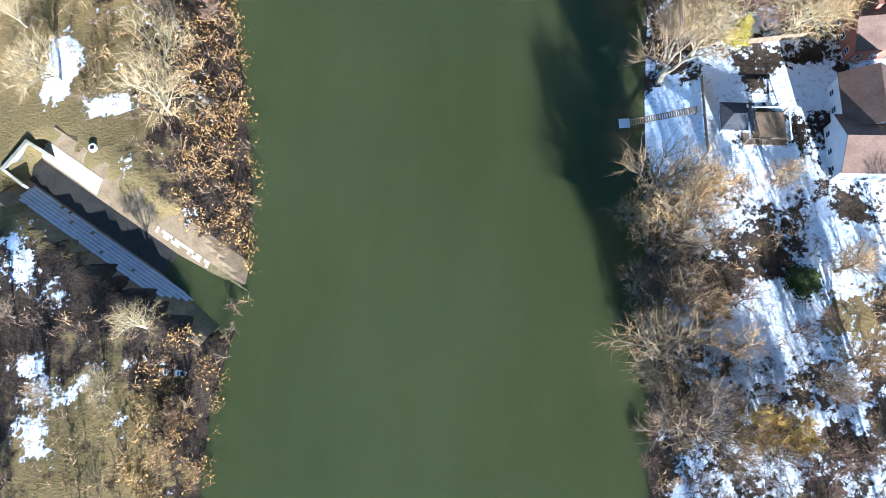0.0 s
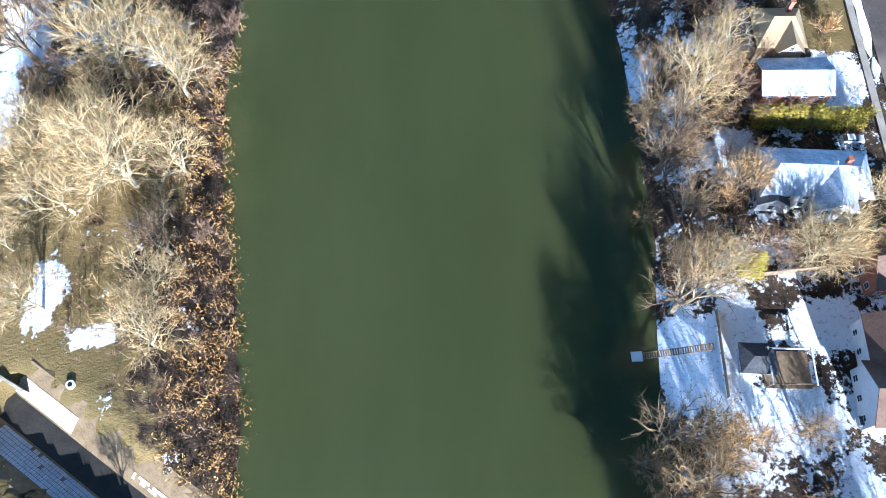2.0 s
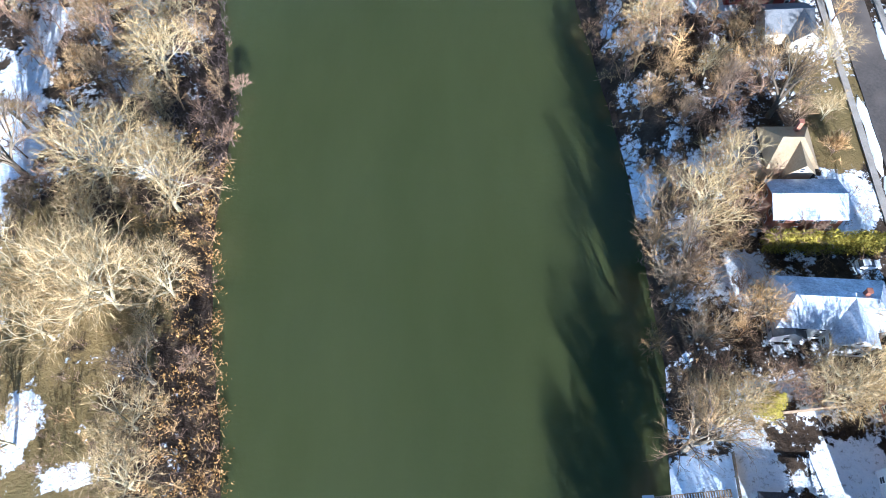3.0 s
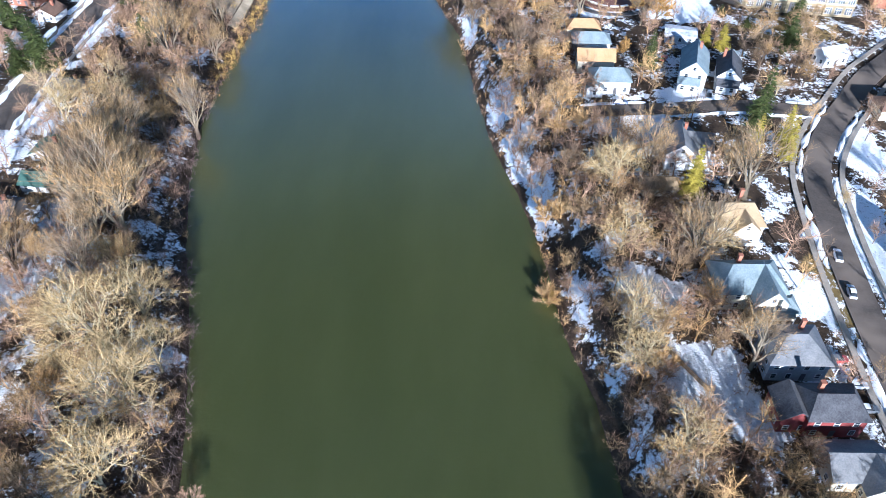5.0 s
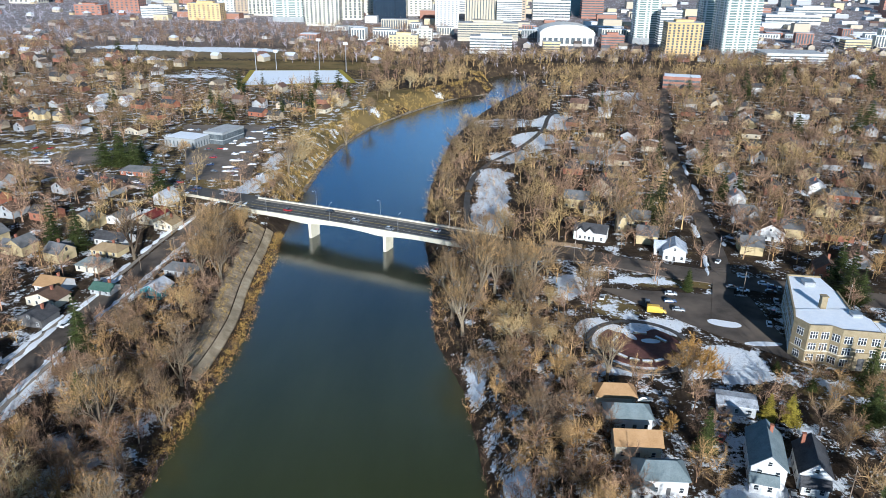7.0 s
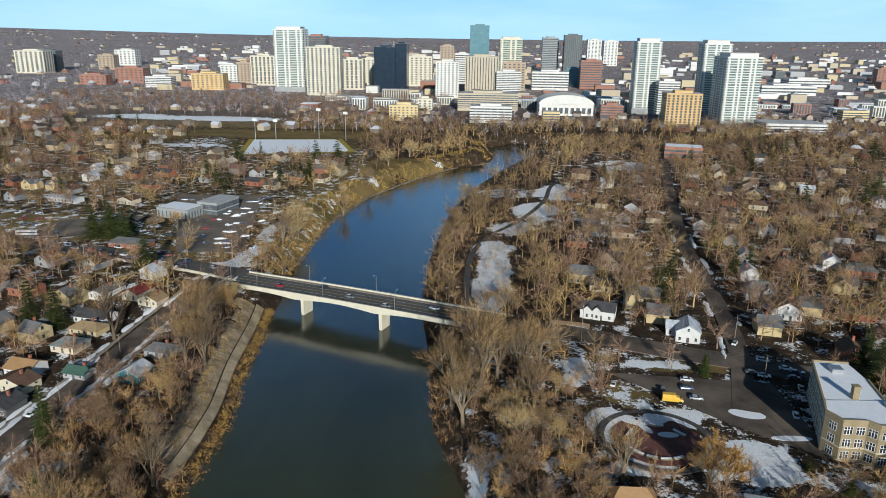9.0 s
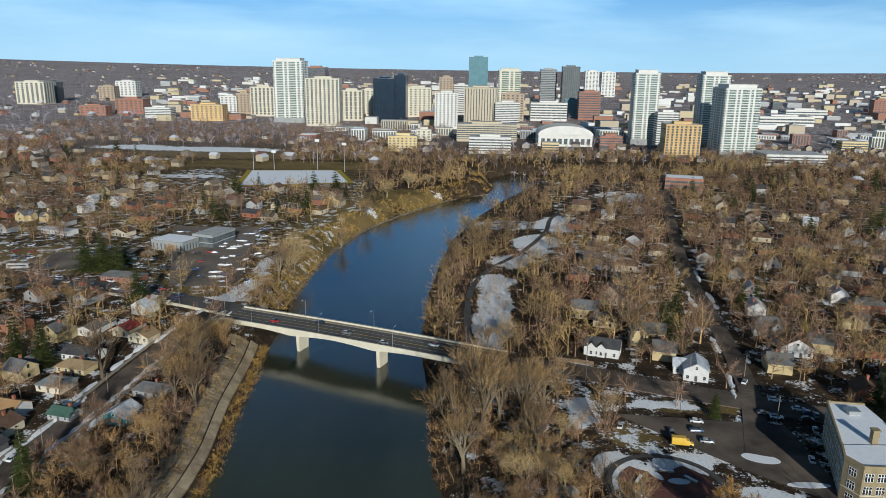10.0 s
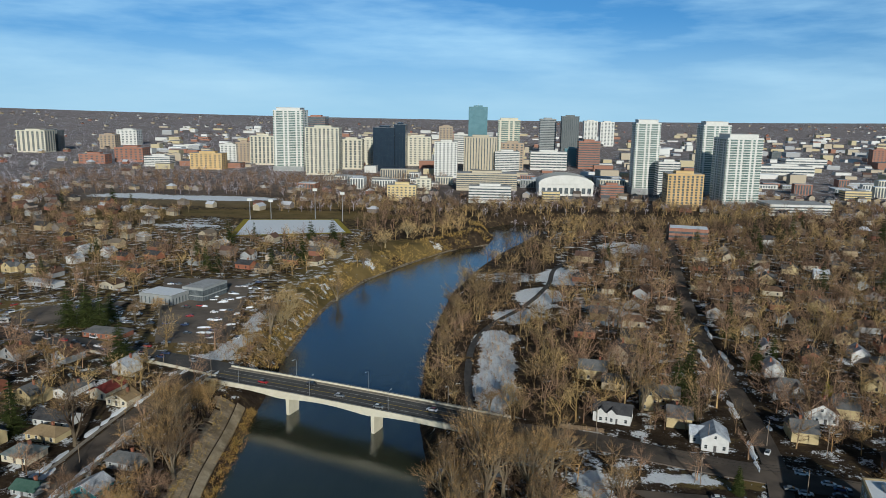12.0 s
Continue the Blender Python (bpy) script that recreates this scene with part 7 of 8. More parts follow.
def brush():
    rng = random.Random(13)
    for name, share, m, label in (("dark_brush", 0.32, "twig_shade", "brush and saplings along the water, toned dark for bank shade"), ("bank_brush", 0.42, "twig", "tangled tan brush and saplings on the banks"), ("reddish_brush", 0.26, "twig_red", "tangled reddish-brown brush on the banks")):
        places = []
        while len(places) < 7600 * share:
            y = rng.uniform(-32, 620)
            x = rng.uniform(-150, 80)
            d = river_gap(x, y)
            # stretch of bank whose brush gets the shade-darkened colour
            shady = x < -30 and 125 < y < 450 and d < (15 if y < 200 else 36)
            if shady != (m == "twig_shade") and (m == "twig_shade" or rng.random() < 0.85):
                continue
            u, v = channel_frame(x, y)
            if d < -0.4 or d > 48 or on_slope(x, y) or rng.random() < d / 75 or on_road(x, y, 0.5) or taken(x, y, 0) or (-30 < u < 48 and abs(v) < 13) or (31 < x < 72 and 44 < y < 72) or (40 < x < 92 and 335 < y < 397) or (46 < x < 72 and 8 < y < 40 and rng.random() < 0.2):
                continue
            if abs((BRIDGE.inverted() @ Vector((x, y, 0))).y) < 9.5 or (x < -80 and y > 300 and d < 9 and rng.random() < 0.7):
                continue
            places.append((x, y, gz(x, y), rng.uniform(0, 6.28), rng.uniform(0.5, 1.3), rng.randrange(6)))
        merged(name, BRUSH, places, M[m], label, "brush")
    shore = []
    while len(shore) < 2100:
        y = rng.uniform(505, 950)
        x = rng.uniform(-135, 20)
        d = river_gap(x, y)
        if not 1.0 < d < 24 or river_gap(x + 30, y - 12) > d + 4 or rng.random() < d / 40 or noise.noise((x * 0.06, y * 0.06, 4)) < -0.15:
            continue
        shore.append((x, y, gz(x, y), rng.uniform(0, 6.28), rng.uniform(0.35, 0.9), rng.randrange(6)))
    while len(shore) < 2400:
        y = rng.uniform(341, 466)
        x = rng.uniform(-118, -84)
        if on_slope(x, y) and (river_gap(x, y) > 9 or rng.random() < 0.12) and not on_road(x, y, 0):
            shore.append((x, y, gz(x, y) + 0.3, rng.uniform(0, 6.28), rng.uniform(0.2, 0.55), rng.randrange(6)))
    while len(shore) < 2750:
        y = rng.uniform(296, 470)
        x = rng.uniform(-104, -78)
        if 0.2 < river_gap(x, y) < 3.6 and not on_road(x, y, 0):
            shore.append((x, y, gz(x, y), rng.uniform(0, 6.28), rng.uniform(0.3, 0.8), rng.randrange(6)))
    merged("golden_shore_brush", BRUSH, shore, M["twig_gold"], "golden tall grass and brush on the far shore", "brush")
    v = []
    while len(v) < 3 * 15000:
        x, y = rng.uniform(-66, -38), rng.uniform(-12, 135)
        d = river_gap(x, y)
        if rng.random() < 0.35:
            y = rng.uniform(290, 470)
            x = rng.uniform(-100, -80)
            d = river_gap(x, y)
        if not -1.2 < d < 13 or abs(channel_frame(x, y)[1]) < 7 or noise.noise((x * 0.25, y * 0.25, 3)) < -0.05 or (y > 200 and d > 4):
            continue
        z = gz(x, y)
        for k in range(7):
            p = Vector((x + rng.gauss(0, 0.5), y + rng.gauss(0, 0.5), z + rng.uniform(0.1, 1.7)))
            a, b = (Vector((rng.gauss(0, 1), rng.gauss(0, 1), rng.gauss(0, 1))) * 0.22 for _ in range(2))
            v += [tuple(p), tuple(p + a), tuple(p + b)]
    tagged(new("dead_leaf_clumps", to_mesh("dead_leaf_clumps", v, np.arange(len(v)).reshape(-1, 3), M["leaf"])), "clumps of orange-brown dead leaves along the water", "leaves", kind="stuff")


brush()


def hedge():
    rng = random.Random(17)
    h = root("hedge", 67.3, 101.5, gz(67.3, 101.5), -2, "tall clipped yellow-green cedar hedge", "hedge")
    v = []
    for k in range(12000):
        x = rng.uniform(-11, 11)
        top = 5.6 + 1.1 * noise.noise((x * 0.5, 0, 0)) + 0.4 * noise.noise((x * 2, 5, 0))
        z = rng.uniform(0, top)
        r = 1.5 * (1 - 0.45 * z / top)
        a = rng.uniform(0, 6.283)
        p = Vector((x, r * math.cos(a) * rng.uniform(0.75, 1.05), z))
        v += [tuple(p), tuple(p + Vector((rng.gauss(0, 0.16), rng.gauss(0, 0.16), rng.uniform(0.1, 0.4)))), tuple(p + Vector((rng.gauss(0, 0.2), rng.gauss(0, 0.2), rng.uniform(-0.1, 0.3))))]
    c = new("foliage", to_mesh("foliage", v, np.arange(len(v)).reshape(-1, 3), M["hedge"]))
    c.parent = h
    for k in range(8):
        Pile().tube((-10 + 2.8 * k, 0, -0.3), (-10 + 2.8 * k, 0, 3.5), 0.1, 0.04, 5).make("stem", M["bark"], h)
    TAKEN.append((67, 101.5, 9))


hedge()


# ---- the paved outfall channel on the left bank ----
M["mud"] = surface("muddy_bank", (0.14, 0.10, 0.055), (0.25, 0.18, 0.105), 0.5, 0.85, 0.5, 6)


def outfall():
    ang = math.degrees(math.atan2(-0.566, 0.825))
    e = root("outfall_channel", -82.2, 49.8, 0, ang, "paved outfall channel of pale blocks with a concrete portal", "channel")
    rng = random.Random(21)

    def bed(u):
        return float(np.interp(u, [0, 40, 46], [-8.2, -10.4, -11]))

    def side_z(u, w):
        x, y = -82.2 + u * 0.825 + w * 0.566, 49.8 - u * 0.566 + w * 0.825
        return min(bed(u) + (abs(w) - 2.4) * 0.55 + 0.12, float(bank_z(x, y)) + 0.12)

    # the sloping sides, then the blocks that lie on them
    for sgn in (-1, 1):
        cols, v = [2.2 + 0.9 * k for k in range(9)], []
        us = [0.4 + 1.6 * k for k in range(31)]
        for u in us:
            v += [(u, sgn * w, side_z(u, sgn * w) - (0.0 if w < 9 else 0.5)) for w in cols]
        n = len(cols)
        mesh_ob("channel_side", v, [(n * i + c, n * i + c + 1, n * i + n + c + 1, n * i + n + c) for i in range(len(us) - 1) for c in range(n - 1)], M["mud"], e, "brown muddy side of the channel")
    for sgn, m, label, runs in ((-1, "block", "frosty paving blocks with bluish shade in their colour", ((3.0, 42.0, 2.6, 6.5),)), (1, "pale_block", "paving blocks with sunlight in their pale colour", ((-1.8, 14.0, 2.6, 6.0), (27.5, 40.0, 3.2, 4.8))),
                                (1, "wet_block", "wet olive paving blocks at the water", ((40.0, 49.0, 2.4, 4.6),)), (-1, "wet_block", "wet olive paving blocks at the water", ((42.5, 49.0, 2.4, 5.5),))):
        p = Pile()
        for u0, u1, w0, w1 in runs:
            for i in range(int((u1 - u0) / 0.62)):
                for j in range(int((w1 - w0) / 0.62)):
                    u, w = u0 + 0.62 * i, w0 + 0.62 * j
                    ragged = (u1 - u < 9 and sgn < 0 and m == "block" and w - w0 > 0.5 * (u1 - u)) or (w1 - w0 < 2 and rng.random() < 0.35)
                    if ragged or rng.random() < 0.02:
                        continue
                    z, up = side_z(u, sgn * w), rng.uniform(0.06, 0.14)
                    slope = side_z(u, sgn * (w + 0.53)) - z
                    a, b = sgn * w, sgn * (w + 0.53)
                    q = [(u, min(a, b)), (u + 0.53, min(a, b)), (u + 0.53, max(a, b)), (u, max(a, b))]
                    zs = [z + up + (slope if abs(abs(y) - w) > 0.1 else 0.0) for _, y in q]
                    p.add([(x, y, zz - 0.3) for (x, y), zz in zip(q, zs)] + [(x, y, zz) for (x, y), zz in zip(q, zs)], [(4, 5, 6, 7), (0, 1, 5, 4), (1, 2, 6, 5), (2, 3, 7, 6), (3, 0, 4, 7)])
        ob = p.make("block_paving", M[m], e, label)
        ob["kind"] = "stuff"
    v = []
    for i in range(25):
        u = 2 * i
        v += [(u, w, bed(u) + 0.05) for w in (-2.9, -1, 1, 2.9)]
    mesh_ob("channel_bed", v, [(4 * i + c, 4 * i + 4 + c, 4 * i + 5 + c, 4 * i + 1 + c) for i in range(24) for c in range(3)], M["wet"], e, "wet channel bed with shade in its dark colour")
    top = -4.3
    Pile().box(-2.2, -1.5, -3.6, 3.6, -10, top).make("headwall", M["slab"], e)
    for s in (-1, 1):
        Pile().add([(-1.5, s * 3.6, -10), (2.8, s * 3.9, -10), (2.8, s * 3.4, -10), (-1.5, s * 3.1, -10), (-1.5, s * 3.6, top), (2.8, s * 3.9, top - 1.0), (2.8, s * 3.4, top - 1.0), (-1.5, s * 3.1, top)],
                   [(4, 5, 6, 7), (0, 1, 5, 4), (1, 2, 6, 5), (2, 3, 7, 6), (3, 0, 4, 7)]).make("wing_wall", M["slab"], e)
    # A flat dark panel stands for the unlit culvert mouth; the headwall is solid.
    Pile().box(-1.49, -1.44, -1.6, 1.6, -8.2, -5.6).make("culvert_opening", M["w_darkwall"], e)
    m = root("manhole", -69.1, 52.1, gz(-69.1, 52.1), 0, "round concrete manhole with a dark lid", "manhole")
    Pile().tube((0, 0, -0.5), (0, 0, 0.55), 0.85, 0.8, 20).make("ring", M["white_paint"], m)
    Pile().tube((0, 0, 0.5), (0, 0, 0.6), 0.42, 0.42, 16).make("lid", M["tyre"], m)


outfall()


# ---- the back gardens by the landing stage ----
def landing():
    s = root("landing_stage", 31.6, 57.2, 0, 2, "narrow wooden boardwalk down to a white landing platform", "dock")
    n = 30
    z0, z1 = -9.2, -4.6
    for y in (-0.55, 0.55):
        Pile().tube((0, y, z0), (11.8, y, z1), 0.09, 0.09, 5).make("rail", M["wood"], s)
    first = None
    for i in range(n):
        m = pose(0.3 + 11.4 * i / (n - 1), 0, z0 + (z1 - z0) * i / (n - 1) + 0.1)
        if first:
            shared("slat", first, s, m)
        else:
            first = Pile().box(-0.12, 0.12, -0.6, 0.6, -0.03, 0.03).make("slat", M["wood"], s)
            first.matrix_basis = m
    Pile().box(-1.6, 0.4, -0.9, 0.9, -9.3, -9.0).make("platform", M["white_paint"], s)
    for x in (-1.4, 0.2):
        for y in (-0.8, 0.8):
            Pile().tube((x, y, -11), (x, y, -9.2), 0.09, 0.09, 6).make("pile_post", M["wood"], s)


landing()


def river_deck():
    """A square timber deck under snow at the water's edge."""
    d = root("river_deck", 10.0, 292.3, 0, 3, "square timber deck under snow at the river's edge", "deck")
    for x in (-3.3, 0, 3.3):
        for y in (-4.2, 0, 4.2):
            Pile().tube((x, y, -12.0), (x, y, -8.0), 0.16, 0.15, 7).make("post", M["wood"], d)
    for y in (-4.3, 0, 4.3):
        Pile().box(-3.7, 3.7, y - 0.12, y + 0.12, -8.05, -7.8).make("beam", M["wood"], d)
    Pile().box(-3.8, 3.8, -4.7, 4.7, -7.8, -7.65).make("deck_boards", M["wood"], d)
    Pile().box(-3.5, 3.5, -4.4, 4.4, -7.65, -7.52).make("snow_cover", M["snow"], d)


river_deck()


def board_fence(x0, y0, x1, y1, h, label, board=0.34, m="wood"):
    """A fence of upright boards between two places."""
    L, a = math.hypot(x1 - x0, y1 - y0), math.degrees(math.atan2(y1 - y0, x1 - x0))
    f = root("fence", x0, y0, gz(x0, y0), a, label, "fence", "garden fences")
    first = post = None
    for i in range(int(L / (board * 1.15))):
        u = i * board * 1.15
        c = math.cos(radians(a)) * u + x0, math.sin(radians(a)) * u + y0
        p = pose(u, 0, gz(*c) - gz(x0, y0))
        if first:
            shared("board", first, f, p)
        else:
            first = Pile().box(0, board, -0.03, 0.03, 0.0, h).make("board", M[m], f)
            first.matrix_basis = p
        if i % 10 == 0:
            if post:
                shared("post", post, f, p)
            else:
                post = Pile().box(-0.07, 0.07, 0.03, 0.17, -0.6, h + 0.1).make("post", M[m], f)
                post.matrix_basis = p


board_fence(44.2, 48.5, 44.6, 64.5, 1.3, "low weathered wooden fence along a snowy garden")
board_fence(52, 70, 68, 71.5, 1.9, "sunlit orange-brown board fence between gardens")
board_fence(41.5, 252, 45, 272, 1.6, "wooden fence round a snowy garden")
board_fence(45, 253, 56, 258, 1.6, "wooden fence round a snowy garden")
board_fence(43, 183, 50, 172, 1.4, "weathered wooden fence above the bank")
board_fence(28, 441, 44, 436, 1.8, "sunlit orange-brown board fence beside the road")


def pergola():
    p = root("pergola", 54.5, 53.0, gz(54.5, 53.0), -2, "weathered grey timber pergola frame in a garden", "pergola")
    for x in (-3.6, 3.6):
        for y in (-3, 3):
            Pile().box(x - 0.1, x + 0.1, y - 0.1, y + 0.1, -0.5, 2.5).make("post", M["wood"], p)
    for y in (-3, 3):
        Pile().box(-4, 4, y - 0.12, y + 0.12, 2.5, 2.75).make("beam", M["wood" if y < 0 else "white_paint"], p)
    Pile().box(-3.9, 3.9, -3.2, 3.2, -0.6, 0.3).make("deck", M["wood"], p, "brown timber deck")
    for x in (-3.6, 3.6):
        Pile().box(x - 0.12, x + 0.12, -3.3, 3.3, 2.75, 2.95).make("cross_beam", M["white_paint"], p)


pergola()


# ---- kinds of vehicles, lamps and poles ----
def car_profile(body, length, width, marks):
    """A closed hull through the side profile marks (x, low z, high z), tucked in at the sides."""
    v, f = [], []
    for x, lo, hi, k in marks:
        w = width / 2 * k
        v += [(x, -w, lo), (x, -w * 1.03, (lo + hi) / 2), (x, -w * 0.86, hi), (x, w * 0.86, hi), (x, w * 1.03, (lo + hi) / 2), (x, w, lo)]
    for i in range(len(marks) - 1):
        a = 6 * i
        f += [(a + j, a + 6 + j, a + 6 + (j + 1) % 6, a + (j + 1) % 6) for j in range(6)]
    f += [(5, 4, 3, 2, 1, 0), tuple(range(6 * len(marks) - 6, 6 * len(marks)))]
    body.add(v, f)


CAR = []


def car(x, y, rz, z=None):
    m = pose(x, y, (gz(x, y) + 0.2) if z is None else z, 0, 0, rz)
    if CAR:
        return copy_thing(CAR[0], m)
    c = new("car")
    body, glass = Pile(), Pile()
    car_profile(body, 4.5, 1.8, [(-2.25, 0.35, 0.75, 0.86), (-2.1, 0.25, 0.92, 0.95), (-1.2, 0.22, 0.95, 1), (0.9, 0.22, 0.92, 1), (1.9, 0.25, 0.8, 0.95), (2.25, 0.35, 0.62, 0.82)])
    body.make("body", M["paint"], c)
    car_profile(glass, 3, 1.55, [(-1.95, 0.88, 0.93, 0.92), (-1.35, 0.9, 1.38, 0.88), (0.2, 0.9, 1.4, 0.88), (1.05, 0.88, 0.93, 0.92)])
    glass.make("cabin_glass", M["glass"], c)
    Pile().box(-1.3, 0.15, -0.62, 0.62, 1.36, 1.45).make("cabin_roof", M["paint"], c)
    wheel = None
    for sx in (-1.4, 1.4):
        for sy in (-0.82, 0.82):
            if wheel:
                shared("wheel", wheel, c, pose(sx, sy, 0.32))
            else:
                wheel = Pile().tube((0, -0.11, 0), (0, 0.11, 0), 0.33, 0.33, 12).make("wheel", M["tyre"], c)
                wheel.matrix_basis = pose(sx, sy, 0.32)
    c.matrix_basis = m
    CAR.append(tagged(c, "parked or driving saloon car on asphalt", "car", "cars on the roads and lots"))
    return c


def truck(x, y, rz):
    t = root("truck", x, y, gz(x, y) + 0.2, rz, "bright yellow box truck in the school yard", "truck")
    yellow = surface("yellow_truck_paint", (0.62, 0.38, 0.03), (0.72, 0.46, 0.06), 1, 0.4)
    body = Pile()
    car_profile(body, 4, 2.2, [(-3.4, 0.6, 2.7, 0.98), (-3.3, 0.5, 2.8, 1), (0.8, 0.5, 2.8, 1), (0.9, 0.55, 2.7, 0.98)])
    body.make("cargo_box", yellow, t)
    cab = Pile()
    car_profile(cab, 2, 2.0, [(0.95, 0.45, 2.1, 0.97), (2.0, 0.45, 2.0, 0.95), (2.5, 0.45, 1.2, 0.95), (3.3, 0.5, 1.05, 0.85)])
    cab.make("cab", yellow, t)
    Pile().box(2.05, 2.3, -0.8, 0.8, 1.3, 1.85).make("windscreen", M["glass"], t)
    for sx in (-2.2, 2.4):
        for sy in (-0.95, 0.95):
            Pile().tube((sx, sy - 0.14, 0.42), (sx, sy + 0.14, 0.42), 0.43, 0.43, 12).make("wheel", M["tyre"], t)


def street_lamp(x, y, z, rz, h=9.0, reach=2.2):
    p = root("street_lamp", x, y, z, rz, "tall grey street lamp with a curved arm", "street lamp", "street lamps")
    Pile().tube((0, 0, 0), (0, 0, h - 1.0), 0.11, 0.07, 8).make("post", M["steel"], p)
    arm = Pile()
    last = Vector((0, 0, h - 1.0))
    for k in range(1, 6):
        a = math.pi / 2 * k / 5
        q = Vector((reach * (1 - math.cos(a)), 0, h - 1.0 + math.sin(a)))
        arm.tube(last, q, 0.06, 0.055, 6)
        last = q
    arm.make("arm", M["steel"], p)
    Pile().box(reach - 0.2, reach + 0.6, -0.15, 0.15, h - 0.1, h + 0.06).make("lamp_head", M["lamp_lens"], p)


for u, s in ((12, -1), (48, -1), (84, -1), (30, 1), (66, 1), (102, 1)):
    q = BRIDGE @ Vector((u, s * 8.2, 0))
    street_lamp(q.x, q.y, deck_z(u) + 0.2, -21.3 - s * 90)
for u, v, r in ((20, -2, 0), (40, 4.6, 180), (58, -1.7, 0), (78, -4.8, 0), (98, 1.8, 180), (110, -4.7, 0)):
    q = BRIDGE @ Vector((u, v, 0))
    car(q.x, q.y, -21.3 + r, deck_z(u) + 0.06)
POLE = []


def pole(x, y, h):
    m = pose(x, y, gz(x, y), 0, 0, 70) @ Matrix.Scale(h / 10, 4)
    if POLE:
        return copy_thing(POLE[0], m)
    p = new("utility_pole")
    Pile().tube((0, 0, -0.5), (0, 0, 10), 0.16, 0.1, 8).make("post", M["pole_wood"], p)
    Pile().box(-1.1, 1.1, -0.06, 0.06, 9.2, 9.35).make("crossarm", M["pole_wood"], p)
    for x2 in (-1, -0.5, 0.5, 1):
        Pile().tube((x2, 0, 9.35), (x2, 0, 9.55), 0.05, 0.03, 6).make("insulator", M["white_paint"], p)
    p.matrix_basis = m
    POLE.append(tagged(p, "wooden utility pole with a crossarm", "utility pole", "utility poles"))


def floodlight(x, y, h):
    p = root("floodlight", x, y, gz(x, y), 0, "very tall steel floodlight mast beside the sports field", "floodlight", "sports field floodlights")
    Pile().tube((0, 0, 0), (0, 0, h), 0.45, 0.25, 8).make("mast", M["steel"], p)
    Pile().box(-2.4, 2.4, -0.3, 0.3, h - 1.5, h + 1.2).make("lamp_panel", M["lamp_lens"], p)



def scattered_conifers():
    rng = random.Random(29)
    made = 0
    while made < 80:
        y = rng.uniform(330, 1050)
        x = rng.uniform(-0.62, 0.62) * y
        if river_gap(x, y) < 35 or on_road(x, y, 3) or taken(x, y, 1) or park(x, y):
            continue
        conifer(x, y, rng.uniform(9, 18), rng.choice((0.2, 0.24, 0.28)), "needle")
        made += 1


scattered_conifers()

# ---- vehicles ----
car(-200.4, 545.4, 188)
car(-202.8, 544.0, 188)
car(-163.2, 649.1, 188)
car(-197.7, 560.7, 188)
car(-201.8, 545.7, 188)
car(-163.2, 559.3, 188)
car(-174.6, 632.9, 188)
car(-210.3, 613.7, 188)
car(-182.6, 559.5, 188)
car(-210.1, 650.7, 188)
car(-209.6, 578.1, 188)
car(-160.0, 613.4, 188)
car(-176.5, 595.9, 8)
car(-195.9, 650.6, 8)
car(-212.9, 633.0, 188)
car(-169.7, 561.0, 8)
car(-206.1, 560.3, 188)
car(-197.8, 577.9, 188)
car(-174.1, 560.8, 8)
car(-160.6, 631.5, 8)
car(-205.9, 559.6, 8)
car(-213.2, 631.2, 188)
car(-167.5, 577.0, 188)
car(-194.8, 560.6, 188)
car(-159.1, 650.2, 8)
car(-196.6, 560.8, 188)
car(-207.0, 596.2, 8)
car(-194.1, 544.7, 188)
car(-204.8, 650.6, 188)
car(-178.3, 597.0, 188)
car(-155.5, 544.1, 8)
car(-167.3, 614.4, 8)
car(-176.0, 614.0, 8)
car(-194.8, 544.2, 188)
car(-239.9, 590.0, 70)
car(-272.4, 575.0, 250)
car(-279.8, 575.0, 70)
car(-278.7, 575.0, 250)
car(-233.6, 590.0, 70)
car(-321.5, 590.0, 250)
car(-298.3, 575.0, 70)
car(-279.1, 590.0, 70)
car(-289.2, 590.0, 70)
car(-216.0, 590.0, 70)
car(-270.6, 575.0, 250)
car(-301.8, 604.0, 70)
car(-288.0, 604.0, 250)
car(-237.1, 604.0, 250)
car(-235.4, 604.0, 70)
car(-253.0, 604.0, 250)
car(-239.1, 536.7, 163)
car(-286.6, 548.8, -17)
car(-292.0, 547.4, 163)
car(-179.9, 506.7, -17)
car(-176.2, 514.7, 163)
car(-165.6, 511.4, -17)
car(-156.4, 502.2, -17)
car(-297.6, 552.3, -17)
car(-228.8, 533.4, -17)
car(-200.9, 516.4, -17)
car(-179.1, 512.7, 163)
car(-135.3, 501.7, -17)
car(-285.8, 542.4, 163)
car(-199.1, 519.0, -17)
car(108.3, 388.6, 75)
car(103.8, 379.7, 75)
car(99.1, 369.9, 75)
car(113.3, 399.4, 75)
car(95.6, 399.3, -10)
car(99.1, 397.0, -12)
car(109.1, 403.5, -10)
car(111.5, 400.6, -12)
car(109.1, 396.1, -10)
car(60.8, 384.1, 80)
car(70.9, 391.8, -8)
car(70.5, 378.6, -8)
car(44.8, 386.9, 75)
car(-178.7, 524.4, -18)
car(-185.3, 515.3, -18)
car(-166.6, 521.3, -18)
car(-152.8, 511.5, -18)
car(-176.8, 510.1, -18)
car(-199.6, 532.1, -18)
car(-204.9, 523.9, -18)
car(-218.9, 532.4, -18)
car(-231.6, 538.0, -18)
car(-243.4, 541.5, -18)
car(-156.7, 586.8, 8)
car(-149.0, 590.5, 8)
car(-149.0, 571.3, 8)
car(-149.0, 619.8, 8)
car(-150.7, 645.4, 8)
car(-157.5, 655.0, 8)
car(-144.7, 551.6, 8)
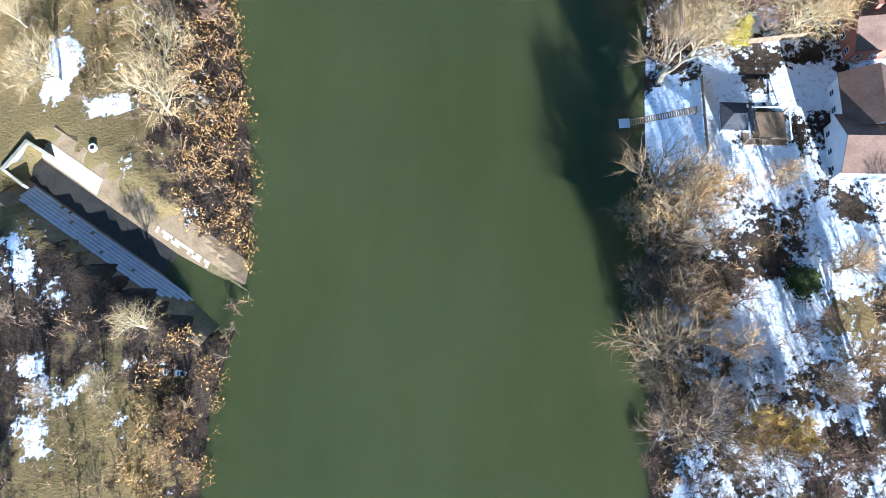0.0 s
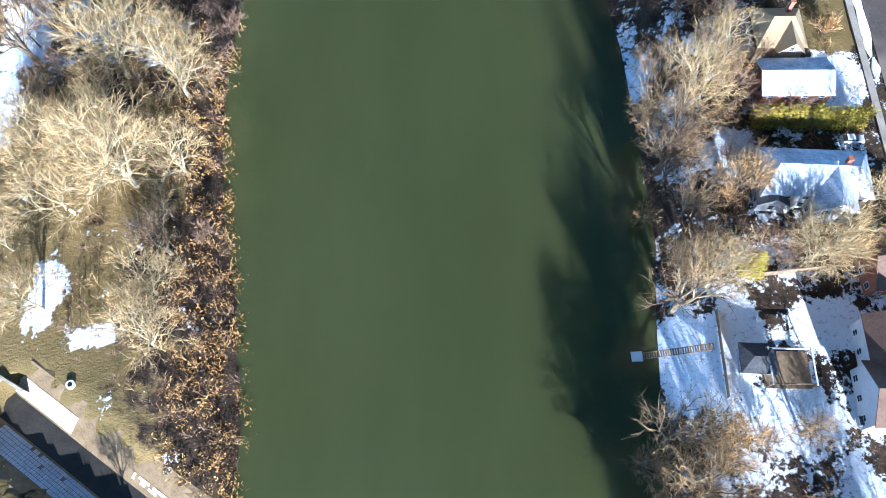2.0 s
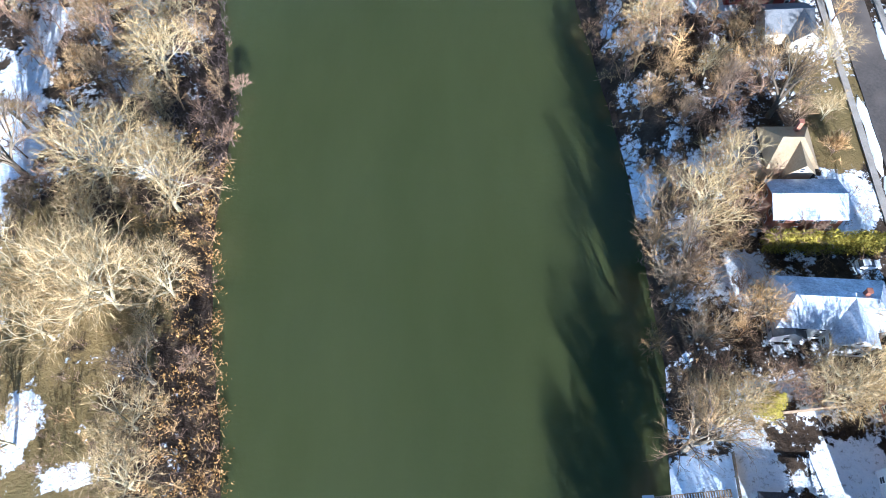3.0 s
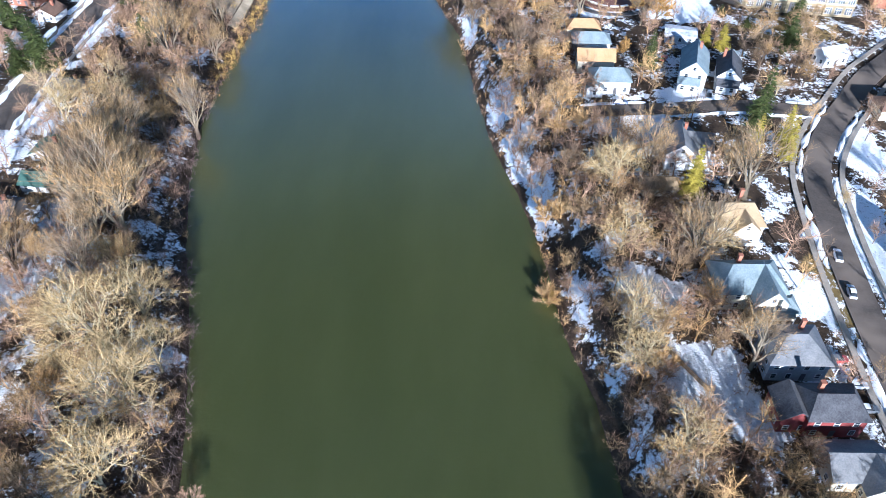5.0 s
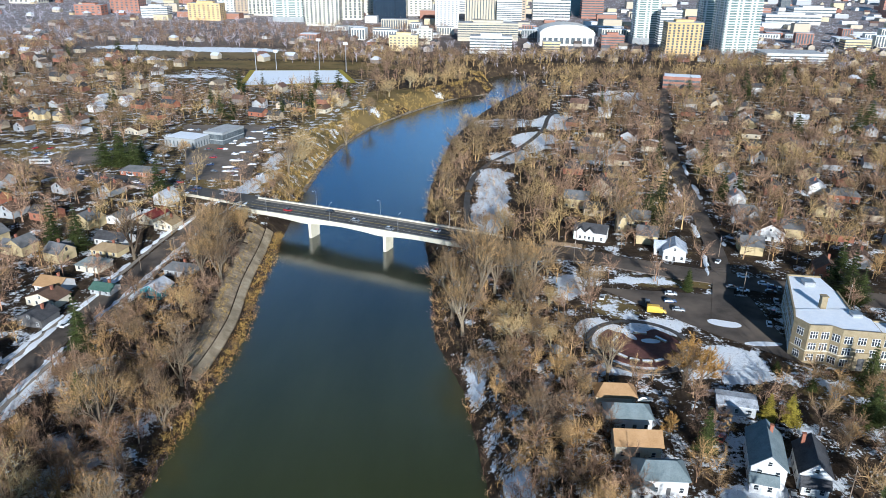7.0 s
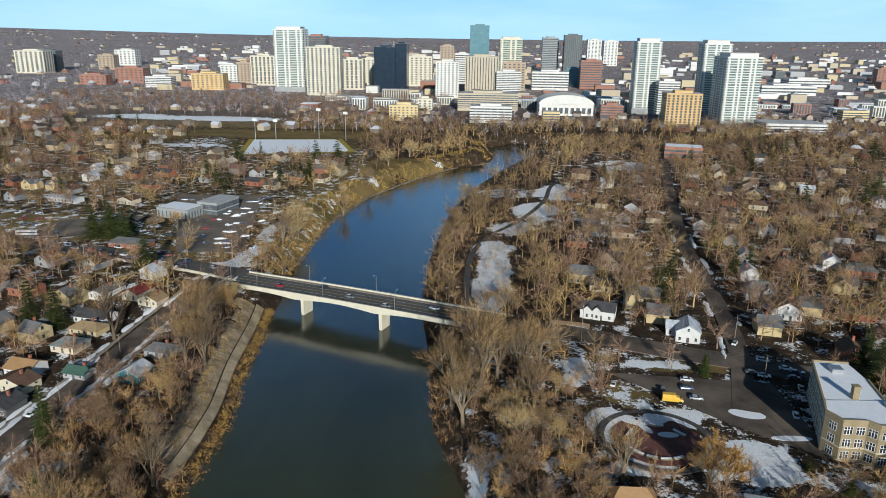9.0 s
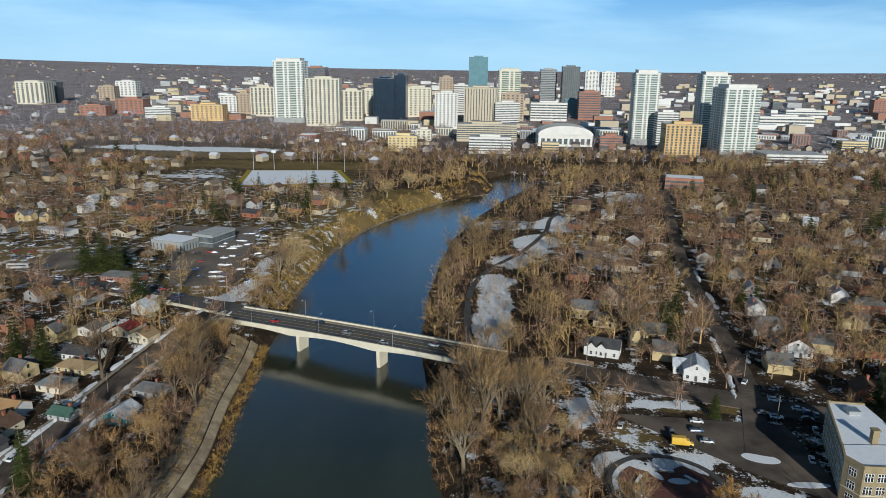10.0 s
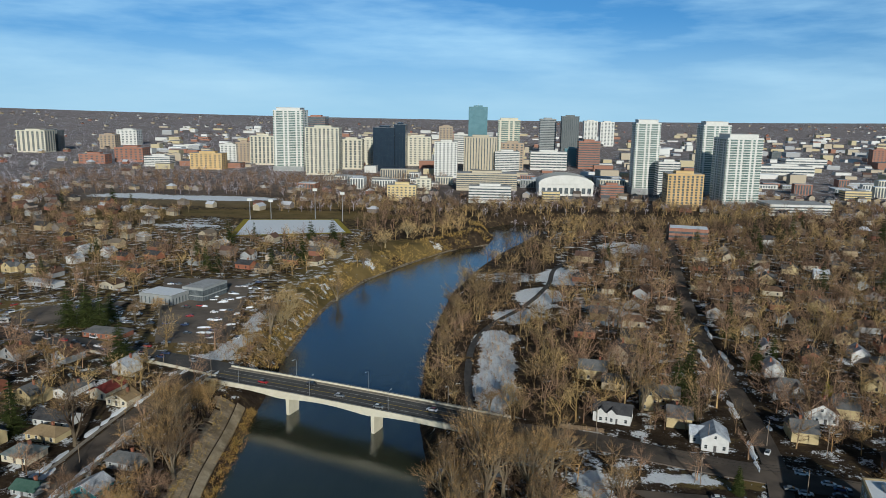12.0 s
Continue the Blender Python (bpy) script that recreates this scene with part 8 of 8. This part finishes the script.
car(-141.7, 537.9, 8)
car(-127.2, 539.4, 70)
car(-124.5, 544.2, 70)
car(-170.3, 599.9, 8)
car(-159.7, 527.3, 8)
car(-153.6, 662.5, 8)
car(-157.2, 615.9, 8)
car(75.3, 97.7, 0)
car(66.3, 44.1, 0)
car(89.2, 212.9, 80)
car(79.9, 175.1, 0)
car(80.0, 169.4, 0)
car(60.6, 276.4, -5)
car(74.0, 283.8, 75)
car(45.7, 277.1, 0)
car(63.6, 304.6, 60)
car(63.5, 310.1, 60)
car(46.9, 320.7, 0)
car(-170.8, 391.1, 75)
car(-145.8, 363.2, 78)
car(122.0, 579.0, 60)
car(97.9, 424.5, 60)
car(103.4, 410.0, -12)
car(-265.5, 561.6, 10)
car(-249.0, 556.9, 10)
car(88.2, 201.1, 80)
car(78.3, 181.4, 5)
car(48.8, 192.3, 0)
car(69.2, 385.5, 0)
truck(62.3, 376.5, -8)

# ---- poles and lamps ----
pole(-139.8, 369.2, 9)
pole(-139.2, 409.6, 9)
pole(-132.4, 428.2, 9)
pole(40.7, 436.3, 11)
pole(77.6, 425.5, 11)
pole(99.7, 430.0, 11)
pole(117.5, 423.5, 11)
pole(29.4, 425.4, 10)
pole(-147.5, 496.7, 10)
pole(-119.6, 481.8, 10)
pole(-132.1, 342.7, 9)
pole(148.3, 498.4, 10)
pole(28.1, 517.3, 10)
pole(87.4, 284.4, 10)
pole(66.7, 402.4, 9)
pole(88.5, 242.2, 9)
pole(80.8, 147.2, 9)
floodlight(-180.0, 953.6, 32)
floodlight(-148.3, 942.3, 30)
floodlight(-245.6, 935.5, 22)
floodlight(-226.3, 946.5, 20)


# ---- overhead cables beside the main road ----
def cables(points, h):
    for (x0, y0), (x1, y1) in zip(points, points[1:]):
        for off, drop in ((-0.9, 0.0), (0.9, 0.0), (0.0, 1.4)):
            a, b = Vector((x0, y0 + off, gz(x0, y0) + h - drop)), Vector((x1, y1 + off, gz(x1, y1) + h - drop))
            p, n, r = Pile(), 8, 0.035
            ring = [q for k in range(n + 1) for q in [a.lerp(b, k / n) - Vector((0, 0, 3.2 * (k / n) * (1 - k / n)))] * 4]
            turns = ((0, r, 0), (0, 0, r), (0, -r, 0), (0, 0, -r))
            p.add([tuple(q + Vector(turns[i % 4])) for i, q in enumerate(ring)], [(4 * k + i, 4 * k + (i + 1) % 4, 4 * k + 4 + (i + 1) % 4, 4 * k + 4 + i) for k in range(n) for i in range(4)])
            tagged(p.make("overhead_cable", M["tyre"]), "thin black overhead cable between wooden poles", "cable", "overhead cables")


POLES = [(8, 434), (38, 419), (68, 401), (98, 394), (132, 385), (166, 378)]
for x, y in POLES:
    pole(x, y, 11)
cables(POLES, 10.2)


# ---- west of the bridge: heaps of snow, trees, bus and cars round the car park ----
def snow_mound(x, y, a, b, h, rz):
    rng = random.Random(int(x * 7 + y * 3))
    v, f = [], []
    n, rings = 12, ((1.0, 0.02), (0.82, 0.55), (0.45, 0.9))
    for r, k in rings:
        v += [(a * r * math.cos(6.283 * i / n) * rng.uniform(0.8, 1.15), b * r * math.sin(6.283 * i / n) * rng.uniform(0.8, 1.15), h * k * rng.uniform(0.8, 1.15)) for i in range(n)]
    v.append((0, 0, h))
    for j in range(2):
        f += [(j * n + i, j * n + (i + 1) % n, (j + 1) * n + (i + 1) % n, (j + 1) * n + i) for i in range(n)]
    f += [(2 * n + i, 2 * n + (i + 1) % n, 3 * n) for i in range(n)]
    ob = mesh_ob("snow_mound", v, f, M["snow"])
    ob.data.polygons.foreach_set("use_smooth", [True] * len(f))
    ob.matrix_basis = pose(x, y, gz(x, y) + 0.12, 0, 0, rz)
    tagged(ob, "ploughed heap of old snow on the car park", "snow mound", "heaps of snow on the car park")


for x, y, a, b, rz in ((-170, 622, 5, 2, 10), (-160, 631, 6, 2.2, -10), (-153, 621, 4, 2, 20), (-151, 646, 7, 2, 0), (-137, 622, 4, 3, 60), (-151, 556, 6, 2, 10), (-147, 547, 7, 2.5, 0),
                       (-152, 571, 5, 1.6, -10), (-139, 563, 4, 1.8, 30), (-152, 592, 6, 1.5, 5), (-168, 600, 4, 1.5, 0), (-160, 610, 5, 1.5, 12), (-143, 585, 4, 2, 70), (-140, 600, 4, 1.6, 40), (-182, 650, 6, 2, 0)):
    snow_mound(x, y, 0.75 * a, 0.7 * b, 1.0, rz)


def bus(x, y, rz):
    t = root("bus", x, y, gz(x, y) + 0.15, rz, "white city bus waiting on a forecourt", "bus")
    body = Pile()
    car_profile(body, 12, 2.5, [(-6, 0.5, 2.8, 0.96), (-5.8, 0.35, 3.0, 1), (5.7, 0.35, 3.0, 1), (6, 0.5, 2.7, 0.95)])
    body.make("body", M["white_paint"], t)
    for side in (-1.27, 1.27):
        for k in range(7):
            Pile().box(-5.2 + 1.5 * k, -3.95 + 1.5 * k, side - 0.03, side + 0.03, 1.5, 2.45).make("window", M["glass"], t)
    Pile().box(5.9, 6.04, -1.05, 1.05, 1.2, 2.5).make("windscreen", M["glass"], t)
    for sx in (-3.6, 3.6):
        for sy in (-1.1, 1.1):
            Pile().tube((sx, sy - 0.15, 0.42), (sx, sy + 0.15, 0.42), 0.45, 0.45, 12).make("wheel", M["tyre"], t)


bus(-264, 553, 8)
for x, y in ((-255.1, 545.6), (-246.8, 542.9), (-237.5, 538.1), (-222.4, 528.4), (-218.2, 532.2), (-201.3, 517.9), (-190.6, 519.0), (-184.1, 508.5), (-171.9, 509.8), (-164.4, 509.6), (-153.3, 506), (-212, 526), (-178, 516)):
    car(x, y, 160)
for x, y, h in ((-224, 555, 13), (-219, 557, 11), (-214.5, 554, 14), (-213, 562, 11), (-209, 568, 13), (-219, 564, 13)):
    conifer(x, y, h, 0.26)
for key, x, y, s in (("brown0", -193, 564, 1.3), ("brown1", -183, 572, 1.1), ("pale0", -111.7, 566, 1.25), ("pale1", -111.5, 579, 1.3), ("pale2", -114, 590, 1.2), ("brown1", -110.7, 522, 1.0), ("brown2", -103.5, 517, 0.9),
                     ("red0", -112, 512, 1.1), ("brown0", -198, 489, 1.2), ("brown2", -207, 486, 1.1), ("tall0", -98, 655, 0.9), ("pale1", -104, 690, 0.9), ("tall1", -92, 730, 0.8), ("pale0", -84, 800, 1.1), ("pale2", -70, 850, 1.1), ("pale1", -52, 872, 1.2)):
    tree(key, x, y, s)
